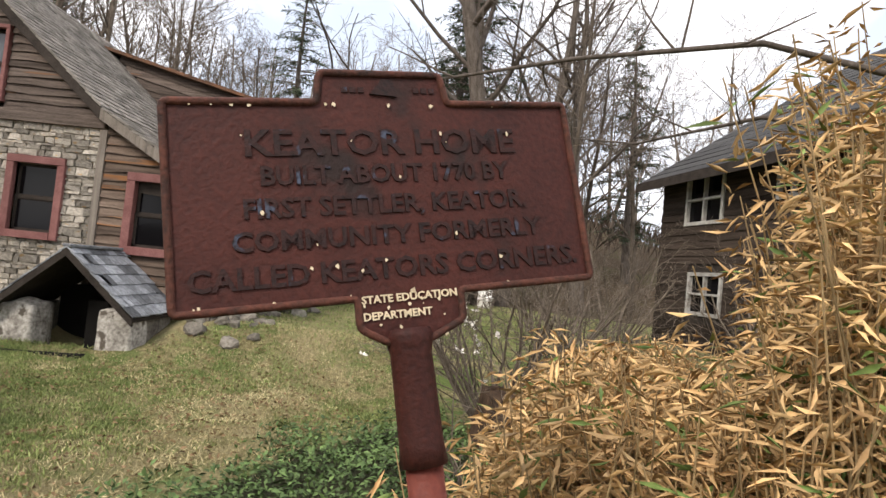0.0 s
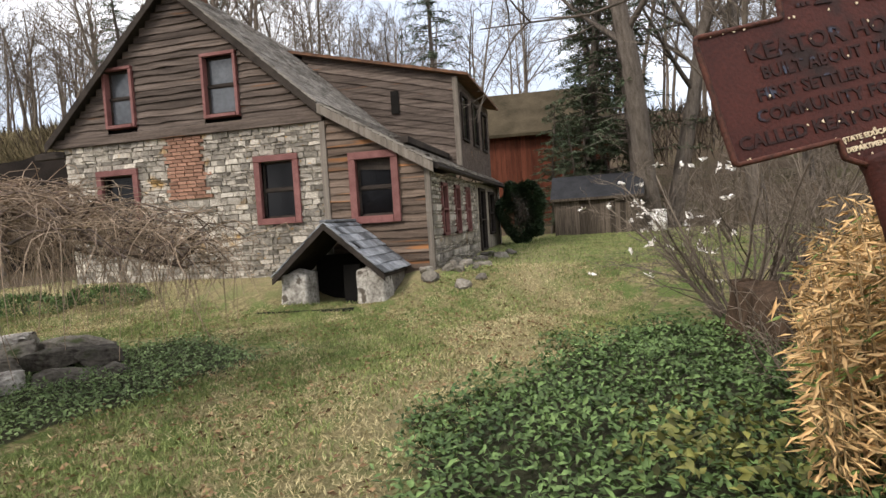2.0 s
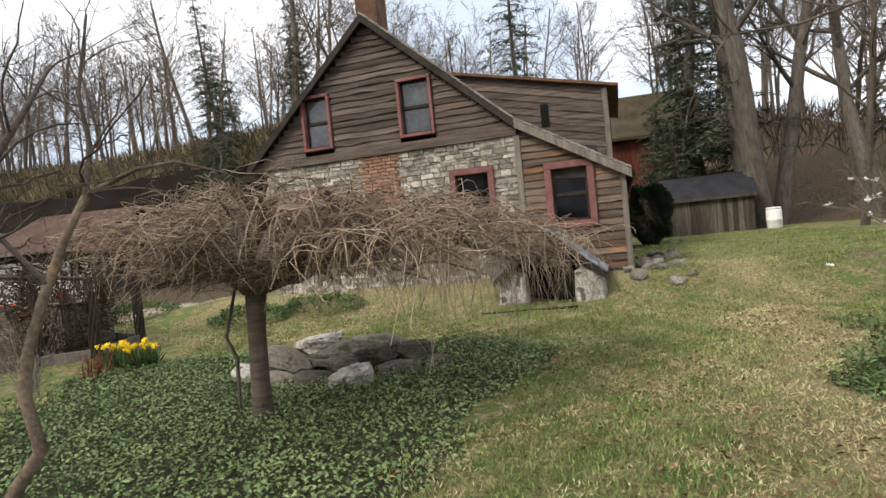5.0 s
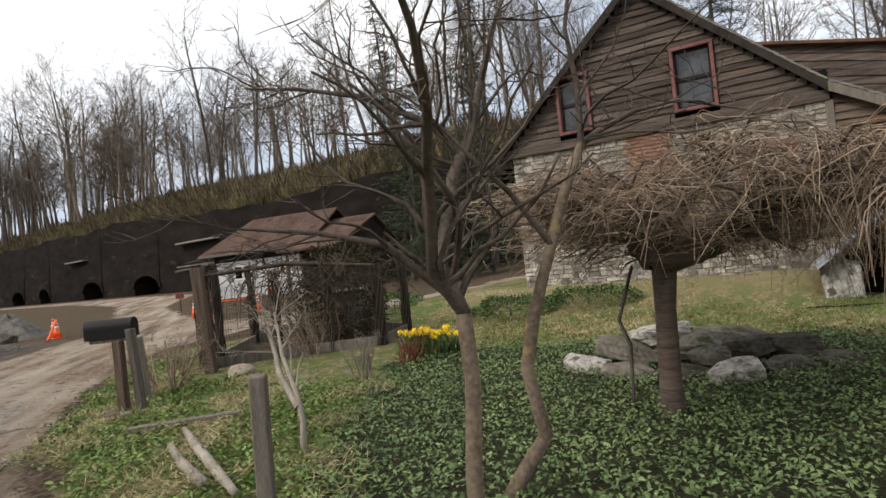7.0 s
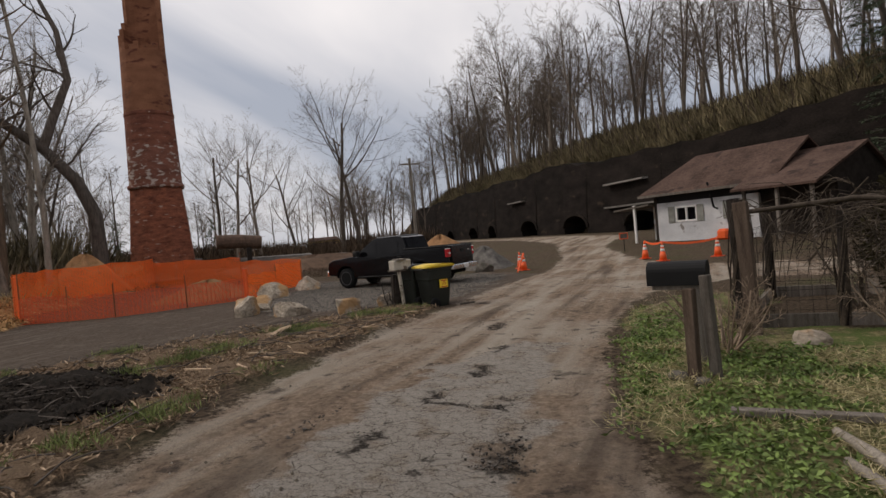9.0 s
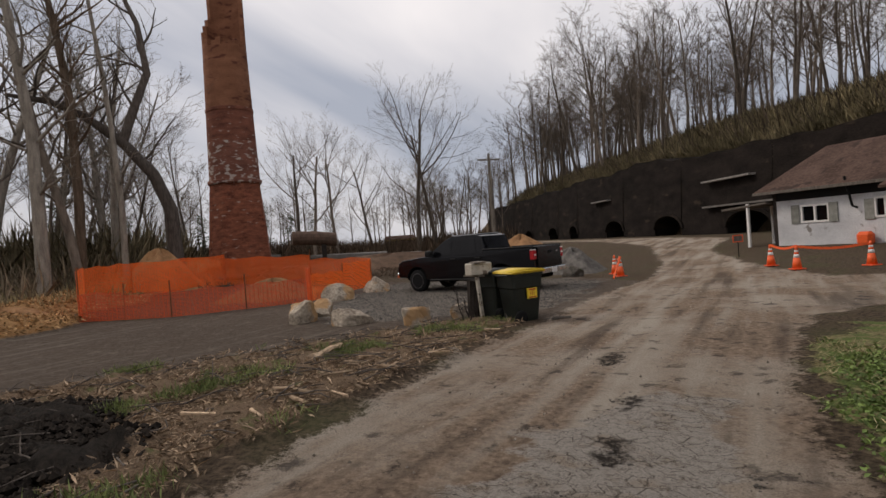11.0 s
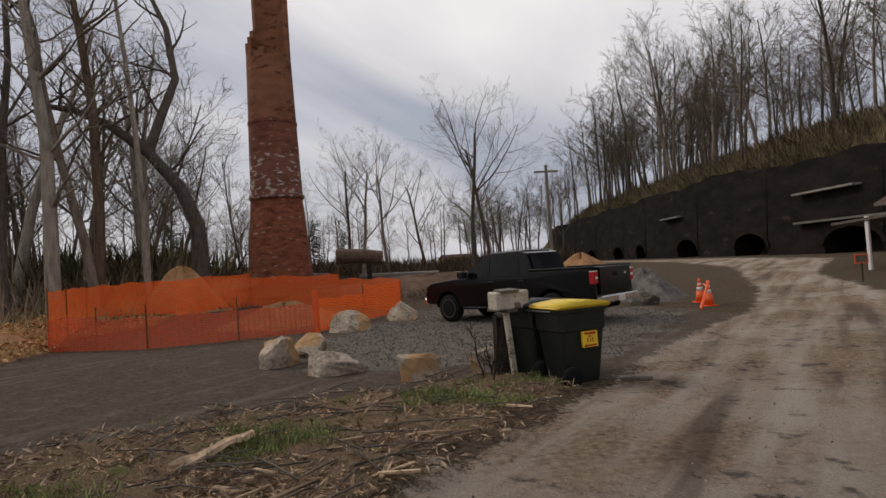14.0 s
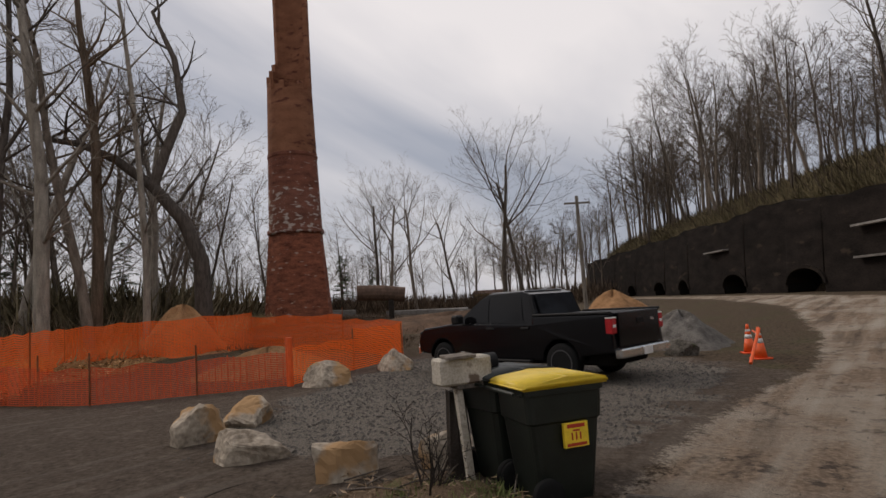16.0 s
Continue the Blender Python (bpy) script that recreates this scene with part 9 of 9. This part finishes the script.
# dark churned clods of mud by the road
vs, fs = [], []
mp = scatter(MUD, 5200, 191)
for x, y, z in mp:
    s = r.uniform(0.012, 0.045) * (0.5 + r.random())
    b = len(vs)
    z = z + 0.07 + 0.05 * r.random()
    for a in range(5):
        q = s * r.uniform(0.7, 1.25)
        vs.append((x + q * math.cos(a * 1.2566), y + q * math.sin(a * 1.2566), z + r.uniform(-0.2, 0.2) * s))
    vs += [(x + s * r.uniform(-0.3, 0.3), y + s * r.uniform(-0.3, 0.3), z + s * r.uniform(0.5, 1.0)), (x, y, z - s)]
    for a in range(5):
        fs += [(b + a, b + (a + 1) % 5, b + 5), (b + (a + 1) % 5, b + a, b + 6)]
CLOD = mat("wet_black_mud", (0.008, 0.007, 0.006), (0.040, 0.031, 0.024), 8.0, 0.95, 0.5, 60.0, 0, 0.3)
stuff("mud_clods", soup("mud_clods", vs, fs, CLOD), CLOD, "wet black churned clods of mud", "mud")
# crushed stone round the truck
vs, fs = [], []
for x, y, z in scatter(GRAVEL, 9000, 192):
    s = r.uniform(0.012, 0.035)
    b = len(vs)
    z = z + 0.004
    vs += [(x + s * r.uniform(0.6, 1.3), y, z), (x, y + s * r.uniform(0.6, 1.2), z), (x - s, y, z), (x, y - s * r.uniform(0.6, 1.2), z), (x + s * 0.3, y, z + s * r.uniform(0.4, 1.0))]
    fs += [(b, b + 1, b + 4), (b + 1, b + 2, b + 4), (b + 2, b + 3, b + 4), (b + 3, b, b + 4)]
stuff("crushed_stone", soup("crushed_stone", vs, fs, GREYGRAVEL), GREYGRAVEL, "spread grey crushed stone on the lot", "gravel")
# dead brush, logs and scrub beyond the stack and the truck
g = np.random.default_rng(193)
x, y = g.uniform(-84, -40, 16000), g.uniform(-9, 10, 16000)
keep = (np.hypot(x + 46, y - 11) > 4) & (wobble(x, y, 1.6, 2.0) > -0.35) & (x < -40 - 0.5 * np.abs(y))
pts = np.stack([x, y, lie(x, y)], 1)[keep]
DEADBRUSH = mat("dead_brush", (0.038, 0.027, 0.020), (0.17, 0.120, 0.082), 0.6, 0.9, 0.0, 3.0, 0, 0.35)
blades("dead_brush", pts, 0.42, 0.03, DEADBRUSH, "flattened brown dead brush beyond the lot", 194, 1.2)
x, y = g.uniform(-125, -84, 9000), g.uniform(-18, 26, 9000)
pts = np.stack([x, y, lie(x, y)], 1)
blades("far_scrub", pts, 2.6, 0.07, DEADBRUSH, "grey-brown scrub below the far trees", 195, 0.3)
for k in range(22):
    x, y = r.uniform(-74, -46), r.uniform(-7.5, 6.5)
    if math.hypot(x + 61.8, y + 7.3) < 4:
        continue
    L, q = r.uniform(1.2, 3.6), r.uniform(0.07, 0.17)
    log = thing("fallen_log", "grey-brown fallen log among dead brush", "log", pose(x, y, ground_at(x, y) + q * 0.8, 0, r.uniform(-3, 3), r.uniform(40, 140)), "logs beyond the lot")
    part("log_body", limbs_mesh("log_body", [([Vector((-L / 2, 0, 0)), Vector((-L / 6, 0.06, 0.03)), Vector((L / 5, -0.05, 0)), Vector((L / 2, 0.05, 0.02))], [q, q * 0.95, q * 0.85, q * 0.7], 0)], (8,), WOODBARK), WOODBARK, log)
# brambles and tall dry grass at the wood's edge and on the bank above the kilns
g = np.random.default_rng(95)
x = g.uniform(-75, -36, 9000)
y = -11.5 - 14 * g.random(9000) ** 1.5 - 0.12 * (x + 36)
pts = np.stack([x, y, lie(x, y)], 1)
blades("edge_brambles", pts, 0.9, 0.03, DRYGRASS, "tall dry grass and brambles at the wood's edge", 96, 0.45)
x = g.uniform(-140, -20, 14000)
y = wall_line(x) + 3.2 + 6.0 * g.random(14000) ** 1.3
pts = np.stack([x, y, lie(x, y)], 1)
BANKG = mat("bank_grass", (0.085, 0.08, 0.03), (0.23, 0.19, 0.085), 0.3, 0.85, 0.0, 3.0, 0, 0.3)
blades("crest_grass", pts, 0.75, 0.06, BANKG, "rough olive grass along the top of the kiln wall", 97, 0.5)

# thin brush over the wooded slopes
x = g.uniform(-145, 22, 16000)
y = wall_line(x) + 3.6 + 34 * g.random(16000) ** 1.2
x, y = x[(x < -24) | (y > 33)], y[(x < -24) | (y > 33)]
pts = np.stack([x, y, lie(x, y)], 1)
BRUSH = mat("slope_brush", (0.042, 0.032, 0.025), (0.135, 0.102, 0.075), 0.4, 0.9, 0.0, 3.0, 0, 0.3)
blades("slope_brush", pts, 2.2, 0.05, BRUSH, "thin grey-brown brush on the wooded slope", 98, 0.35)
WOODSTRAW = mat("dry_undergrowth", (0.11, 0.085, 0.058), (0.34, 0.27, 0.185), 0.5, 0.9, 0.0, 3.0, 0, 0.35)
x = g.uniform(-110, -38, 7000)
y = -13.5 - 24 * g.random(7000) ** 1.3
pts = np.stack([x, y, lie(x, y)], 1)
blades("wood_brush", pts, 2.2, 0.04, WOODSTRAW, "thin grey-brown brush among the trees", 99, 0.35)
# brown and olive brush along the crest, hiding the feet of the trees
x = g.uniform(-140, -19, 34000)
y = wall_line(x) + 3.3 + 14.0 * g.random(34000) ** 1.5
pts = np.stack([x, y, lie(x, y)], 1)
CRESTBRUSH = mat("crest_brush", (0.085, 0.072, 0.040), (0.29, 0.235, 0.135), 0.25, 0.9, 0.0, 2.0, 0, 0.35)
blades("crest_brush", pts, 1.7, 0.07, CRESTBRUSH, "brown and olive brush above the kiln wall", 199, 0.4)
# dark broken sticks in the litter beside the road
sticks = []
for x, y, z in scatter(STRIP, 520, 201):
    a, L = r.uniform(0, math.tau), r.uniform(0.15, 0.75)
    d = Vector((math.cos(a), math.sin(a), r.uniform(-0.05, 0.18)))
    q = Vector((x, y, z + 0.10))
    sticks.append(([q, q + d * L * 0.5 + Vector((0, 0, r.uniform(0, 0.03))), q + d * L], [0.010, 0.008, 0.004], 0))
stuff("stick_litter", limbs_mesh("stick_litter", sticks, (4,), BARK), BARK, "broken dark sticks lying in the litter", "sticks")
# coarse chips on the spread heap, and the olive thicket within the wood
WOODCHIP = mat("orange_wood_chip", (0.22, 0.115, 0.048), (0.62, 0.40, 0.20), 3.0, 0.9, 0.0, 20.0, 0, 0.4)
p = scatter(CHIPS, 9000, 202)
p[:, 2] += 0.10 + 0.42 * smooth01(inside(p[:, 0], p[:, 1], CHIPS), 0.0, 2.6) + np.random.default_rng(203).uniform(0, 0.12, len(p))
stuff("chip_spread", leaf_cloud("chip_spread", p, 0.17, 0.07, WOODCHIP, 0.6, 0, 204, 0.2), WOODCHIP, "coarse orange wood chips spread on the ground", "wood chips")
g = np.random.default_rng(205)
x, y = g.uniform(-78, -50, 7000), g.uniform(-38, -13, 7000)
keep = (wobble(x, y, 2.4, 3.0) > -0.15) & (np.hypot(x + 61.8, y + 7.3) > 6.5)
pts = np.stack([x, y, lie(x, y)], 1)[keep]
THICKET = mat("olive_thicket", (0.070, 0.058, 0.034), (0.225, 0.182, 0.112), 0.4, 0.9, 0.0, 3.0, 0, 0.35)
blades("wood_thicket", pts, 3.8, 0.05, THICKET, "brown and olive thicket within the bare wood", 206, 0.28)
# small framed notice by the kilns
notice = thing("notice_board", "small orange-framed notice on a thin post", "sign", pose(-31.9, 15.0, ground_at(-31.9, 15.0), 0, 0, 75))
part("post", tubemesh([(0, 0, -0.2), (0, 0, 0.62)], 0.02, 8), DARKTRIM, notice)
for b in ((-0.21, 0.21, 0.60, 0.64), (-0.21, 0.21, 0.86, 0.90), (-0.21, -0.17, 0.64, 0.86), (0.17, 0.21, 0.64, 0.86)):
    part("frame_bar", boxmesh(b[0], b[1], -0.015, 0.015, b[2], b[3], 0.004), FRONTNET, notice)
part("panel", boxmesh(-0.17, 0.17, -0.005, 0.005, 0.64, 0.86), GREYWOOD, notice)
# green tufts at the foot of the old mailbox
TUFT = [(-22.5, 0.55), (-22.1, 0.75), (-22.2, 1.5), (-22.6, 1.45), (-22.85, 0.95)]
pts = scatter(TUFT, 900, 207)
pts[:, 2] -= 0.02
blades("mailbox_grass", pts, 0.17, 0.013, GRASS, "fresh green grass at the mailbox post", 208, 0.45)
